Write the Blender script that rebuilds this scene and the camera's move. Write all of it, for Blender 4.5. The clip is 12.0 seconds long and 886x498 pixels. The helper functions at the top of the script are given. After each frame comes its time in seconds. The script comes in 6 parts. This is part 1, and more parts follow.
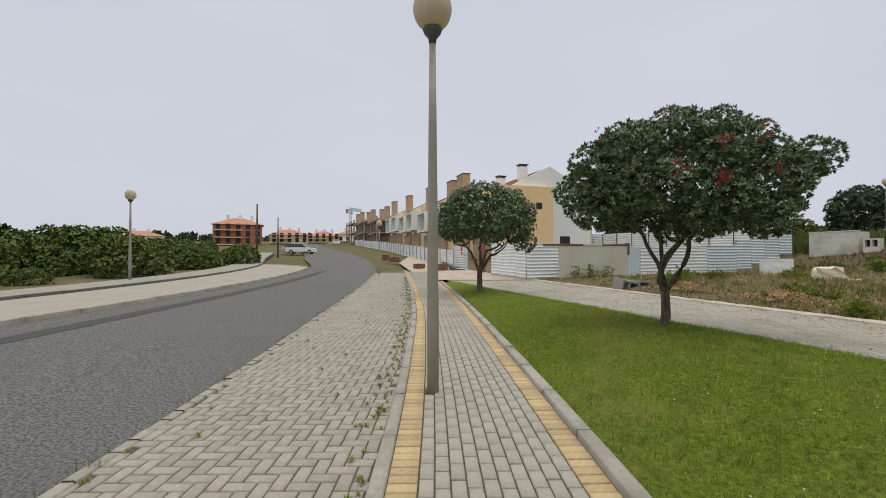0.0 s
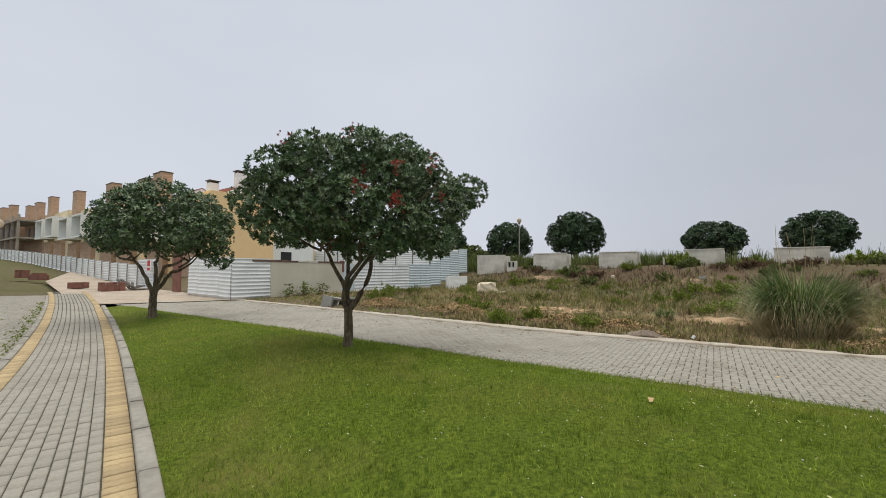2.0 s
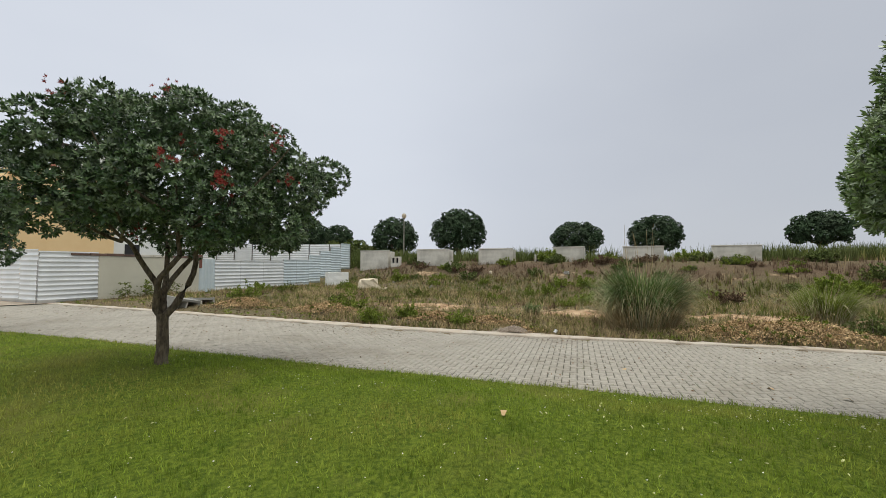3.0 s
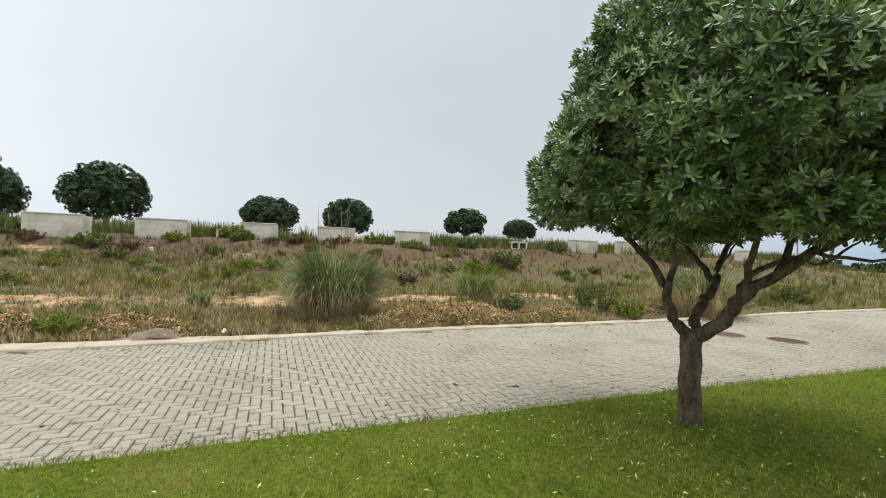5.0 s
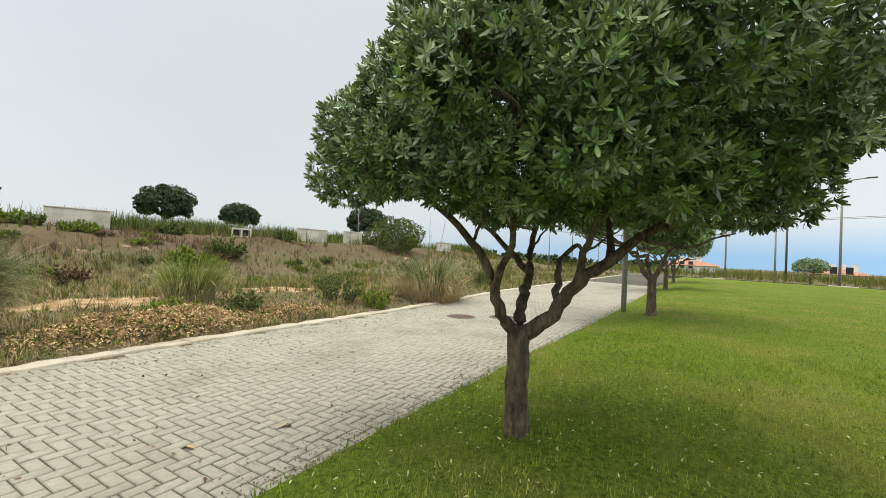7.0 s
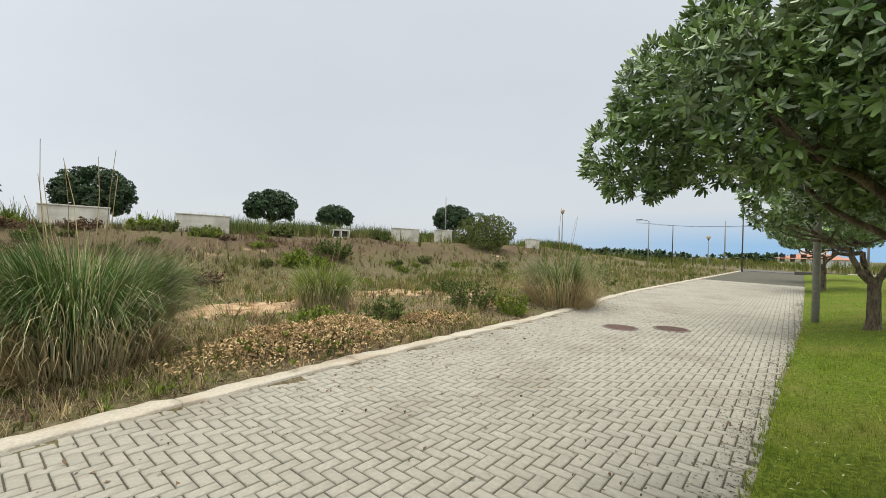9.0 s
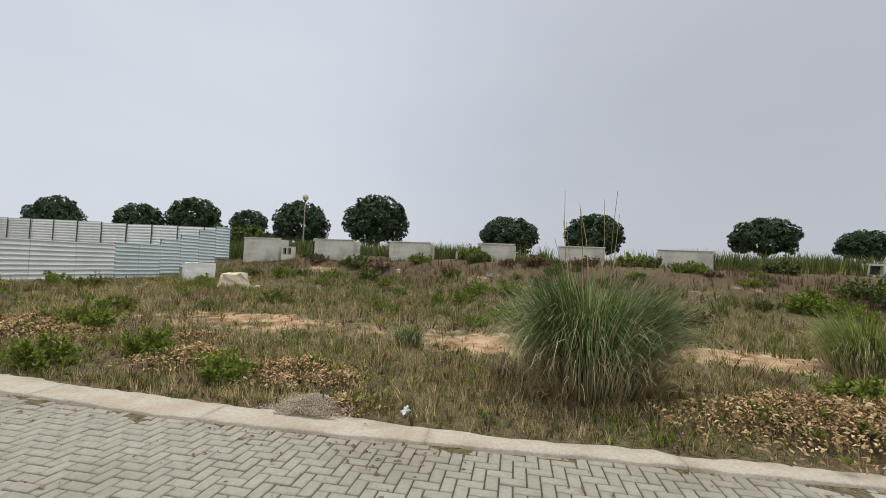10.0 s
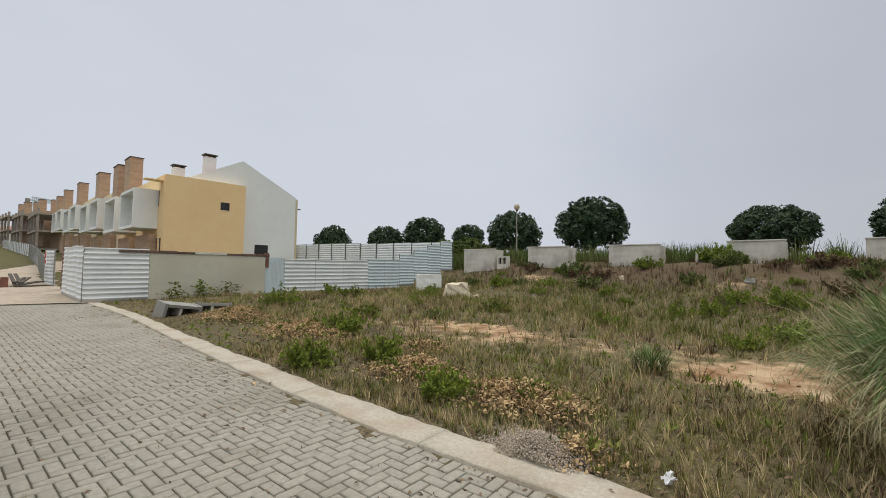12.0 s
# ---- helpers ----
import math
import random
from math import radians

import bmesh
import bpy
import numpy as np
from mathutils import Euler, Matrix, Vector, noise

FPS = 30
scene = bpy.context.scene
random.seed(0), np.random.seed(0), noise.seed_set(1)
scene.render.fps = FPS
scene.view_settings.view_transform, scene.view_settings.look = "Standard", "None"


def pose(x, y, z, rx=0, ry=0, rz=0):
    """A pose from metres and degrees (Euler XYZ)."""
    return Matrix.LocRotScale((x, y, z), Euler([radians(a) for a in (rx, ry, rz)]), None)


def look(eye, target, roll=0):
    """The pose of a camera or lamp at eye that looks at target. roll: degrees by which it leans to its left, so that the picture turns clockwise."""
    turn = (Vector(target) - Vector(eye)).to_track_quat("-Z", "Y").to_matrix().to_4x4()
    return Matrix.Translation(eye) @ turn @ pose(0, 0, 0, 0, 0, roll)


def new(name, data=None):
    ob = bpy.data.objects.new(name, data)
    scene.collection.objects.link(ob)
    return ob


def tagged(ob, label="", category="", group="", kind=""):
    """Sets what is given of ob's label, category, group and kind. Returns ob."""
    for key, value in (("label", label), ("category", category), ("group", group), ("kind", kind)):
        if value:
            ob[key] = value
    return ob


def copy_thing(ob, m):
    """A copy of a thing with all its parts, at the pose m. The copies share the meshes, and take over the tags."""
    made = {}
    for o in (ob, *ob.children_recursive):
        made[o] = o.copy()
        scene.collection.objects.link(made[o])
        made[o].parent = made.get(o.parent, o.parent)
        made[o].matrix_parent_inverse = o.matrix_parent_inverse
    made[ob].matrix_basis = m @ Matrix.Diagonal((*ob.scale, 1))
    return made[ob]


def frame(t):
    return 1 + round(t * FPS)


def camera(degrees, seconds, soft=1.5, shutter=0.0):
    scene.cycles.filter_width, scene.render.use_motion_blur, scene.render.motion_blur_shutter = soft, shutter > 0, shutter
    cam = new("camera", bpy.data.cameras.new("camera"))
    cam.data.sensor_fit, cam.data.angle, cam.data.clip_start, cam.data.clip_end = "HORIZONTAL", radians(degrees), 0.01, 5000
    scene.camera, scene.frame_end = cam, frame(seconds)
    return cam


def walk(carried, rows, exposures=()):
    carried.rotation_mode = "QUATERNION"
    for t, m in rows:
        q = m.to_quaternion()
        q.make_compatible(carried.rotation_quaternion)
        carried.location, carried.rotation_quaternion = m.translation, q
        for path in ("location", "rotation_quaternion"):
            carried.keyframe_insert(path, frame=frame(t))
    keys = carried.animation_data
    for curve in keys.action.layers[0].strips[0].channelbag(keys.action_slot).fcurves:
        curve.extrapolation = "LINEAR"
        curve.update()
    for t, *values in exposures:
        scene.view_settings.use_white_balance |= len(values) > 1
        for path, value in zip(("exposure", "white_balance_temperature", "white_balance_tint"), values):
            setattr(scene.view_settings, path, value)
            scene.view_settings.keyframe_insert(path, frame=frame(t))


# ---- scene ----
cam = camera(93.8, 12.0, 0.4)
PATH = [
    (0, (-0.008, -0.36, 1.487), (-0.003, 1.64, 1.517), -0.1),
    (0.5, (0.055, -0.284, 1.494), (0.159, 1.713, 1.537), 0.2),
    (1, (0.399, -0.191, 1.545), (0.817, 1.764, 1.606), 0.8),
    (1.5, (0.694, 0.017, 1.539), (1.554, 1.821, 1.63), 0.9),
    (2, (0.992, 0.218, 1.529), (2.173, 1.827, 1.64), 0.3),
    (2.5, (1.414, 0.323, 1.538), (2.812, 1.749, 1.647), 0.1),
    (4.5, (3.26, 0.882, 1.603), (5.215, 1.306, 1.628), 1.5),
    (5, (3.711, 0.899, 1.604), (5.71, 0.838, 1.623), 2.0),
    (5.5, (4.117, 0.832, 1.608), (6.032, 0.255, 1.635), 2.6),
    (6, (4.495, 0.801, 1.562), (6.203, -0.239, 1.606), 2.9),
    (6.5, (4.827, 0.9, 1.546), (6.382, -0.358, 1.575), 2.5),
    (8.5, (6.551, 1.624, 1.499), (8.113, 0.374, 1.498), 2.4),
    (9, (7.026, 1.8, 1.593), (8.771, 0.822, 1.587), 1.5),
    (9.5, (7.376, 1.868, 1.542), (9.376, 1.884, 1.58), 1.5),
    (10, (7.637, 2.035, 1.577), (9.357, 3.053, 1.665), 2.6),
    (10.5, (7.855, 2.292, 1.536), (9.227, 3.743, 1.648), 2.2),
    (11, (8.012, 2.484, 1.532), (9.092, 4.163, 1.649), 1.1),
    (11.5, (8.147, 2.606, 1.579), (9.049, 4.388, 1.688), 1.0),
    (12, (8.218, 2.709, 1.575), (9.235, 4.429, 1.67), 0.9),
]
walk(cam, [(t, look(eye, target, roll)) for t, eye, target, roll in PATH], [(0, -0.03, 6500, 10), (2.5, 0.08, 6500, 9), (4.5, 0.36, 6600, 6), (5.5, 0.56, 6720, 4), (6.5, 0.64, 6800, 3), (8.5, 0.61, 6700, 4), (9.0, 0.53, 6650, 5), (9.5, 0.27, 6550, 7), (10.5, 0.0, 6500, 9), (12, -0.03, 6500, 9)])

# ---- world, sun, exposure ----
world = bpy.data.worlds.new("overcast_sky")
scene.world = world
world.use_nodes = True
wn, wl = world.node_tree.nodes, world.node_tree.links
wn.clear()
w_out = wn.new("ShaderNodeOutputWorld")
w_bg = wn.new("ShaderNodeBackground")
w_sky = wn.new("ShaderNodeTexSky")
w_sky.sky_type, w_sky.sun_disc = "NISHITA", False
w_sky.sun_elevation, w_sky.sun_rotation = radians(74), radians(110)
w_sky.air_density, w_sky.dust_density = 1.0, 3.0
w_tc = wn.new("ShaderNodeTexCoord")
w_noise = wn.new("ShaderNodeTexNoise")
w_noise.inputs["Scale"].default_value, w_noise.inputs["Detail"].default_value = 1.6, 3
w_map = wn.new("ShaderNodeMapping")
w_map.inputs["Scale"].default_value = (1, 1, 2.5)
w_cloud = wn.new("ShaderNodeMix")
w_cloud.data_type = "RGBA"
w_cloud.inputs[6].default_value = (0.58, 0.615, 0.70, 1)
w_cloud.inputs[7].default_value = (0.695, 0.725, 0.79, 1)
w_sep = wn.new("ShaderNodeSeparateXYZ")
# the cloud deck ends over the sea in the south, above a low strip of blue
w_south = wn.new("ShaderNodeMapRange")
w_south.inputs[1].default_value, w_south.inputs[2].default_value = -0.5, -0.92
w_low = wn.new("ShaderNodeMapRange")
w_low.inputs[1].default_value, w_low.inputs[2].default_value = 0.09, 0.02
w_gap = wn.new("ShaderNodeMath")
w_gap.operation = "MULTIPLY"
w_blue = wn.new("ShaderNodeMix")
w_blue.data_type = "RGBA"
w_blue.inputs[7].default_value = (0.32, 0.52, 0.79, 1)
w_mix = wn.new("ShaderNodeMix")
w_mix.data_type = "RGBA"
w_mix.inputs[0].default_value = 0.93
w_scale = wn.new("ShaderNodeVectorMath")
w_scale.operation = "SCALE"
w_scale.inputs[3].default_value = 0.1
wl.new(w_tc.outputs["Generated"], w_map.inputs["Vector"])
wl.new(w_map.outputs[0], w_noise.inputs["Vector"])
wl.new(w_noise.outputs[0], w_cloud.inputs[0])
wl.new(w_tc.outputs["Generated"], w_sep.inputs[0])
wl.new(w_sep.outputs[1], w_south.inputs[0])
wl.new(w_sep.outputs[2], w_low.inputs[0])
wl.new(w_south.outputs[0], w_gap.inputs[0])
wl.new(w_low.outputs[0], w_gap.inputs[1])
wl.new(w_gap.outputs[0], w_blue.inputs[0])
wl.new(w_cloud.outputs[2], w_blue.inputs[6])
wl.new(w_sky.outputs[0], w_scale.inputs[0])
wl.new(w_scale.outputs[0], w_mix.inputs[6])
wl.new(w_blue.outputs[2], w_mix.inputs[7])
# an overcast sky is brightest overhead
w_high = wn.new("ShaderNodeMapRange")
w_high.inputs[1].default_value, w_high.inputs[2].default_value = 0.6, 0.97
w_gain = wn.new("ShaderNodeMix")
w_gain.data_type = "RGBA"
w_gain.inputs[6].default_value, w_gain.inputs[7].default_value = (1, 1, 1, 1), (3.9, 3.7, 3.2, 1)
w_zen = wn.new("ShaderNodeVectorMath")
w_zen.operation = "MULTIPLY"
wl.new(w_sep.outputs[2], w_high.inputs[0])
wl.new(w_mix.outputs[2], w_zen.inputs[0])
wl.new(w_high.outputs[0], w_gain.inputs[0])
wl.new(w_gain.outputs[2], w_zen.inputs[1])
# the deck is thicker, and greyer, towards the south-east
w_dot = wn.new("ShaderNodeVectorMath")
w_dot.operation = "DOT_PRODUCT"
w_dot.inputs[1].default_value = (0.85, -0.53, 0)
w_east = wn.new("ShaderNodeMapRange")
w_east.interpolation_type = "SMOOTHSTEP"
w_east.inputs[1].default_value, w_east.inputs[2].default_value = 0.1, 0.95
w_east.inputs[3].default_value, w_east.inputs[4].default_value = 1.0, 0.74
w_dim = wn.new("ShaderNodeVectorMath")
w_dim.operation = "SCALE"
wl.new(w_tc.outputs["Generated"], w_dot.inputs[0])
wl.new(w_dot.outputs["Value"], w_east.inputs[0])
wl.new(w_zen.outputs[0], w_dim.inputs[0])
wl.new(w_east.outputs[0], w_dim.inputs[3])
wl.new(w_dim.outputs[0], w_bg.inputs["Color"])
w_bg.inputs["Strength"].default_value = 1.0
wl.new(w_bg.outputs[0], w_out.inputs[0])

sun_data = bpy.data.lights.new("sun", "SUN")
sun_data.energy, sun_data.angle, sun_data.color = 0.55, radians(40), (1.0, 0.94, 0.84)
sun = new("sun", sun_data)
sun.matrix_world = look((0, 0, 60), (-16, 6, 0))


# ---- materials ----
def surface(name, c1, c2, scale=6.0, rough=0.85, bump=0.3, bump_scale=40.0, stain_or_glint=None, stain_or_glint_scale=0.6, stain_or_glint_amount=0.5,
            island=0.0, metallic=0.0, spec=0.5, detail=6.0, stretch=(1, 1, 1), bump_dist=0.01, trans=0.0, hard=0.2):
    m = bpy.data.materials.new(name)
    m.use_nodes = True
    n, l = m.node_tree.nodes, m.node_tree.links
    b = n["Principled BSDF"]
    b.inputs["Roughness"].default_value, b.inputs["Metallic"].default_value = rough, metallic
    b.inputs["Specular IOR Level"].default_value = spec
    tc, mp = n.new("ShaderNodeTexCoord"), n.new("ShaderNodeMapping")
    mp.inputs["Scale"].default_value = stretch
    l.new(tc.outputs["Object"], mp.inputs["Vector"])
    fine = n.new("ShaderNodeTexNoise")
    fine.inputs["Scale"].default_value, fine.inputs["Detail"].default_value = scale, detail
    fine.inputs["Roughness"].default_value = 0.65
    l.new(mp.outputs[0], fine.inputs["Vector"])
    spread = n.new("ShaderNodeMapRange")
    spread.inputs[1].default_value, spread.inputs[2].default_value = 0.5 - hard, 0.5 + hard
    l.new(fine.outputs[0], spread.inputs[0])
    mix = n.new("ShaderNodeMix")
    mix.data_type = "RGBA"
    mix.inputs[6].default_value, mix.inputs[7].default_value = (*c1, 1), (*c2, 1)
    l.new(spread.outputs[0], mix.inputs[0])
    col = mix.outputs[2]
    # large patches: stains, and on the tree leaves painted highlights
    if stain_or_glint:
        big = n.new("ShaderNodeTexNoise")
        big.inputs["Scale"].default_value, big.inputs["Detail"].default_value = stain_or_glint_scale, 4
        l.new(mp.outputs[0], big.inputs["Vector"])
        r = n.new("ShaderNodeMapRange")
        r.inputs[1].default_value, r.inputs[2].default_value = 0.48, 0.68
        r.inputs[4].default_value = stain_or_glint_amount
        l.new(big.outputs[0], r.inputs[0])
        sm = n.new("ShaderNodeMix")
        sm.data_type = "RGBA"
        sm.inputs[7].default_value = (*stain_or_glint, 1)
        l.new(r.outputs[0], sm.inputs[0])
        l.new(col, sm.inputs[6])
        col = sm.outputs[2]
    if island:
        geo, info = n.new("ShaderNodeNewGeometry"), n.new("ShaderNodeObjectInfo")
        add, fr = n.new("ShaderNodeMath"), n.new("ShaderNodeMath")
        fr.operation = "FRACT"
        l.new(geo.outputs["Random Per Island"], add.inputs[0])
        l.new(info.outputs["Random"], add.inputs[1])
        l.new(add.outputs[0], fr.inputs[0])
        rr = n.new("ShaderNodeMapRange")
        rr.inputs[3].default_value, rr.inputs[4].default_value = 1 - island, 1 + island
        l.new(fr.outputs[0], rr.inputs[0])
        hsv = n.new("ShaderNodeHueSaturation")
        l.new(rr.outputs[0], hsv.inputs["Value"])
        l.new(col, hsv.inputs["Color"])
        col = hsv.outputs[0]
    l.new(col, b.inputs["Base Color"])
    if bump:
        bn, bp = n.new("ShaderNodeTexNoise"), n.new("ShaderNodeBump")
        bn.inputs["Scale"].default_value, bn.inputs["Detail"].default_value = bump_scale, 4
        l.new(mp.outputs[0], bn.inputs["Vector"])
        bp.inputs["Strength"].default_value, bp.inputs["Distance"].default_value = bump, bump_dist
        l.new(bn.outputs[0], bp.inputs["Height"])
        l.new(bp.outputs[0], b.inputs["Normal"])
    if trans:
        b.inputs["Subsurface Weight"].default_value = 0
        tr, ad = n.new("ShaderNodeBsdfTranslucent"), n.new("ShaderNodeMixShader")
        l.new(col, tr.inputs["Color"])
        ad.inputs[0].default_value = trans
        l.new(b.outputs[0], ad.inputs[1])
        l.new(tr.outputs[0], ad.inputs[2])
        l.new(ad.outputs[0], n["Material Output"].inputs["Surface"])
    return m


M = {}
M["paver"] = surface("grey_concrete_paver", (0.265, 0.245, 0.202), (0.36, 0.335, 0.28), 25, 0.9, 0.5, 160, (0.225, 0.202, 0.158), 0.8, 0.6, island=0.06)
M["paver_bay"] = surface("warm_grey_paver", (0.24, 0.222, 0.182), (0.34, 0.314, 0.262), 25, 0.9, 0.5, 160, (0.235, 0.195, 0.155), 1.1, 0.5, island=0.1)
M["yellow"] = surface("yellow_paver", (0.35, 0.26, 0.135), (0.49, 0.37, 0.205), 25, 0.9, 0.5, 160, (0.30, 0.225, 0.125), 1.3, 0.6, island=0.17)
M["joint"] = surface("sandy_joint", (0.045, 0.04, 0.03), (0.095, 0.085, 0.06), 30, 0.95, 0.4, 200, (0.09, 0.10, 0.05), 1.2, 0.6)
M["kerb"] = surface("kerb_concrete", (0.26, 0.24, 0.20), (0.36, 0.335, 0.285), 14, 0.9, 0.5, 120, (0.21, 0.185, 0.14), 1.5, 0.6, island=0.06)
M["kerb_lane"] = surface("pale_kerb_mortar", (0.36, 0.315, 0.25), (0.52, 0.465, 0.385), 28, 0.92, 0.9, 60, (0.33, 0.25, 0.17), 1.8, 0.6)
M["sand"] = surface("dusty_site_sand", (0.33, 0.265, 0.20), (0.47, 0.395, 0.31), 5, 0.95, 0.8, 40, (0.27, 0.21, 0.155), 0.7, 0.6)
M["asphalt"] = surface("worn_asphalt", (0.035, 0.033, 0.031), (0.17, 0.162, 0.15), 38, 0.9, 1.0, 90, (0.085, 0.08, 0.074), 0.35, 0.4, hard=0.1)
M["asphalt_dark"] = surface("asphalt_seam", (0.028, 0.028, 0.029), (0.06, 0.059, 0.058), 60, 0.9, 0.5, 200)
M["lawn"] = surface("lawn_turf", (0.065, 0.105, 0.012), (0.19, 0.245, 0.028), 22, 0.95, 1.0, 90, (0.225, 0.205, 0.055), 0.9, 0.6, spec=0.1, hard=0.13, bump_dist=0.04)
M["blade"] = surface("lawn_blades", (0.115, 0.178, 0.02), (0.275, 0.35, 0.044), 3.2, 0.75, 0, 1, (0.36, 0.325, 0.085), 0.5, 0.75, island=0.42, trans=0.4, spec=0.15, hard=0.15)
M["pale_leaf"] = surface("pale_fallen_leaf", (0.34, 0.37, 0.12), (0.54, 0.53, 0.27), 5, 0.8, 0, 1, island=0.3)
M["clover"] = surface("clover_white", (0.75, 0.75, 0.7), (0.85, 0.85, 0.8), 5, 0.8, 0)
# pale patches paint in sky glints, dark base and wide spread the shaded gaps
M["leaf"] = surface("glossy_leaf_painted_glints", (0.05, 0.105, 0.026), (0.215, 0.31, 0.088), 2.5, 0.33, 0, 1, (0.36, 0.43, 0.25), 3.0, 0.75, island=0.6, trans=0.12, spec=0.75)
# silvery patches are highlights put into the colour, over a darkened base
M["leaf_grey"] = surface("grey_leaf_painted_glints", (0.022, 0.055, 0.016), (0.095, 0.155, 0.052), 3.5, 0.38, 0, 1, (0.27, 0.335, 0.185), 5.0, 0.65, island=0.6, trans=0.12, spec=0.5)
M["leaf_far"] = surface("far_tree_leaf", (0.032, 0.06, 0.026), (0.065, 0.10, 0.05), 0.9, 0.7, 0, 1, (0.10, 0.115, 0.08), 0.5, 0.5, island=0.4, spec=0.15)
M["flower"] = surface("red_blossom", (0.20, 0.02, 0.015), (0.32, 0.05, 0.03), 5, 0.8, 0, island=0.3)
M["bark"] = surface("grey_brown_bark", (0.05, 0.036, 0.022), (0.19, 0.145, 0.09), 20, 0.95, 1.0, 40, (0.25, 0.215, 0.15), 4, 0.5, stretch=(1, 1, 0.35), bump_dist=0.06, hard=0.13)
M["scrub"] = surface("scrub_leaf", (0.085, 0.115, 0.03), (0.155, 0.185, 0.055), 0.8, 0.75, 0, 1, (0.19, 0.19, 0.085), 0.4, 0.5, island=0.4, spec=0.15)
M["scrub_mid"] = surface("dark_scrub_leaf", (0.06, 0.10, 0.022), (0.15, 0.205, 0.052), 0.7, 0.7, 0, 1, (0.16, 0.18, 0.07), 0.3, 0.5, island=0.4, spec=0.2)
M["scrub_bright"] = surface("bright_shrub_leaf", (0.125, 0.175, 0.022), (0.225, 0.27, 0.045), 2, 0.7, 0, 1, island=0.35, trans=0.2, spec=0.2)
M["dry"] = surface("dry_grass", (0.30, 0.23, 0.115), (0.56, 0.445, 0.25), 2, 0.9, 0, 1, island=0.45, trans=0.15, spec=0.1)
M["weed"] = surface("meadow_grass", (0.06, 0.09, 0.018), (0.215, 0.235, 0.055), 0.8, 0.85, 0, 1, (0.28, 0.215, 0.09), 0.5, 0.5, island=0.55, trans=0.15, spec=0.1)
M["straw"] = surface("pale_blades", (0.36, 0.34, 0.19), (0.58, 0.53, 0.33), 2, 0.8, 0, 1, island=0.3, trans=0.2, spec=0.2)
M["heather"] = surface("brown_heath", (0.06, 0.038, 0.024), (0.25, 0.17, 0.105), 2, 0.95, 0, 1, island=0.55, spec=0.1)
M["dead"] = surface("dead_leaves", (0.31, 0.20, 0.095), (0.60, 0.445, 0.25), 4, 0.9, 0, 1, (0.17, 0.095, 0.045), 2.0, 0.6, island=0.5, spec=0.1)
M["pampas"] = surface("pampas_green", (0.05, 0.105, 0.025), (0.15, 0.215, 0.055), 2, 0.6, 0, 1, island=0.45, trans=0.15, spec=0.3)
M["white_metal"] = surface("white_sheet_metal", (0.72, 0.745, 0.735), (0.80, 0.815, 0.805), 3, 0.55, 0.1, 20, (0.5, 0.53, 0.52), 0.8, 0.5, island=0.05)
M["blue_metal"] = surface("bluish_sheet_metal", (0.53, 0.615, 0.635), (0.64, 0.71, 0.72), 3, 0.55, 0.1, 20, (0.45, 0.5, 0.5), 0.8, 0.5, island=0.05)
M["render_beige"] = surface("beige_render", (0.53, 0.505, 0.40), (0.61, 0.585, 0.47), 2, 0.93, 0.3, 80, (0.43, 0.405, 0.31), 0.5, 0.5)
M["concrete"] = surface("weathered_concrete", (0.56, 0.525, 0.445), (0.70, 0.665, 0.58), 3, 0.93, 0.5, 40, (0.29, 0.265, 0.21), 0.9, 0.6)
M["plaster_white"] = surface("white_plaster", (0.77, 0.785, 0.745), (0.82, 0.83, 0.79), 1.2, 0.9, 0.2, 50, (0.71, 0.73, 0.69), 0.25, 0.5)
M["plaster_yellow"] = surface("yellow_plaster", (0.82, 0.58, 0.295), (0.86, 0.635, 0.34), 1.2, 0.9, 0.2, 50, (0.78, 0.54, 0.265), 0.25, 0.5)
M["plaster_cream"] = surface("cream_plaster", (0.62, 0.52, 0.33), (0.7, 0.6, 0.4), 1.2, 0.9, 0.2, 50)
M["brick"] = surface("brown_brick", (0.40, 0.265, 0.17), (0.53, 0.375, 0.25), 3, 0.93, 0.4, 30, (0.26, 0.18, 0.125), 0.8, 0.5, stretch=(1, 1, 4))
M["roof_tile"] = surface("red_roof_tile", (0.36, 0.155, 0.10), (0.47, 0.225, 0.155), 4, 0.9, 0.4, 20)
M["red_wall"] = surface("brick_red_facade", (0.33, 0.125, 0.08), (0.42, 0.17, 0.115), 1, 0.9, 0.2, 20)
# near-black colour that stands for the shade inside windows and recesses
M["dark"] = surface("painted_opening_shade", (0.012, 0.012, 0.014), (0.025, 0.024, 0.024), 2, 0.5, 0)
M["grey_frame"] = surface("raw_concrete_frame", (0.27, 0.235, 0.19), (0.39, 0.345, 0.285), 2, 0.95, 0.3, 20)
M["lamp_paint"] = surface("grey_green_lamp_paint", (0.25, 0.235, 0.185), (0.305, 0.285, 0.225), 8, 0.5, 0.15, 40, (0.31, 0.29, 0.24), 3, 0.4)
M["globe"] = surface("cream_globe", (0.64, 0.56, 0.43), (0.7, 0.62, 0.49), 5, 0.35, 0.05, 20, (0.55, 0.47, 0.35), 3, 0.4, trans=0.5)
M["dark_metal"] = surface("dark_metal", (0.06, 0.055, 0.045), (0.11, 0.10, 0.085), 10, 0.6, 0.2, 40)
M["post_grey"] = surface("weathered_grey_post", (0.22, 0.215, 0.19), (0.31, 0.30, 0.27), 10, 0.85, 0.4, 60)
M["wood_pole"] = surface("dark_wood_pole", (0.06, 0.05, 0.04), (0.11, 0.09, 0.075), 10, 0.9, 0.4, 40, stretch=(1, 1, 0.2))
M["iron"] = surface("rusty_cast_iron", (0.10, 0.06, 0.05), (0.17, 0.105, 0.085), 20, 0.8, 0.6, 60)
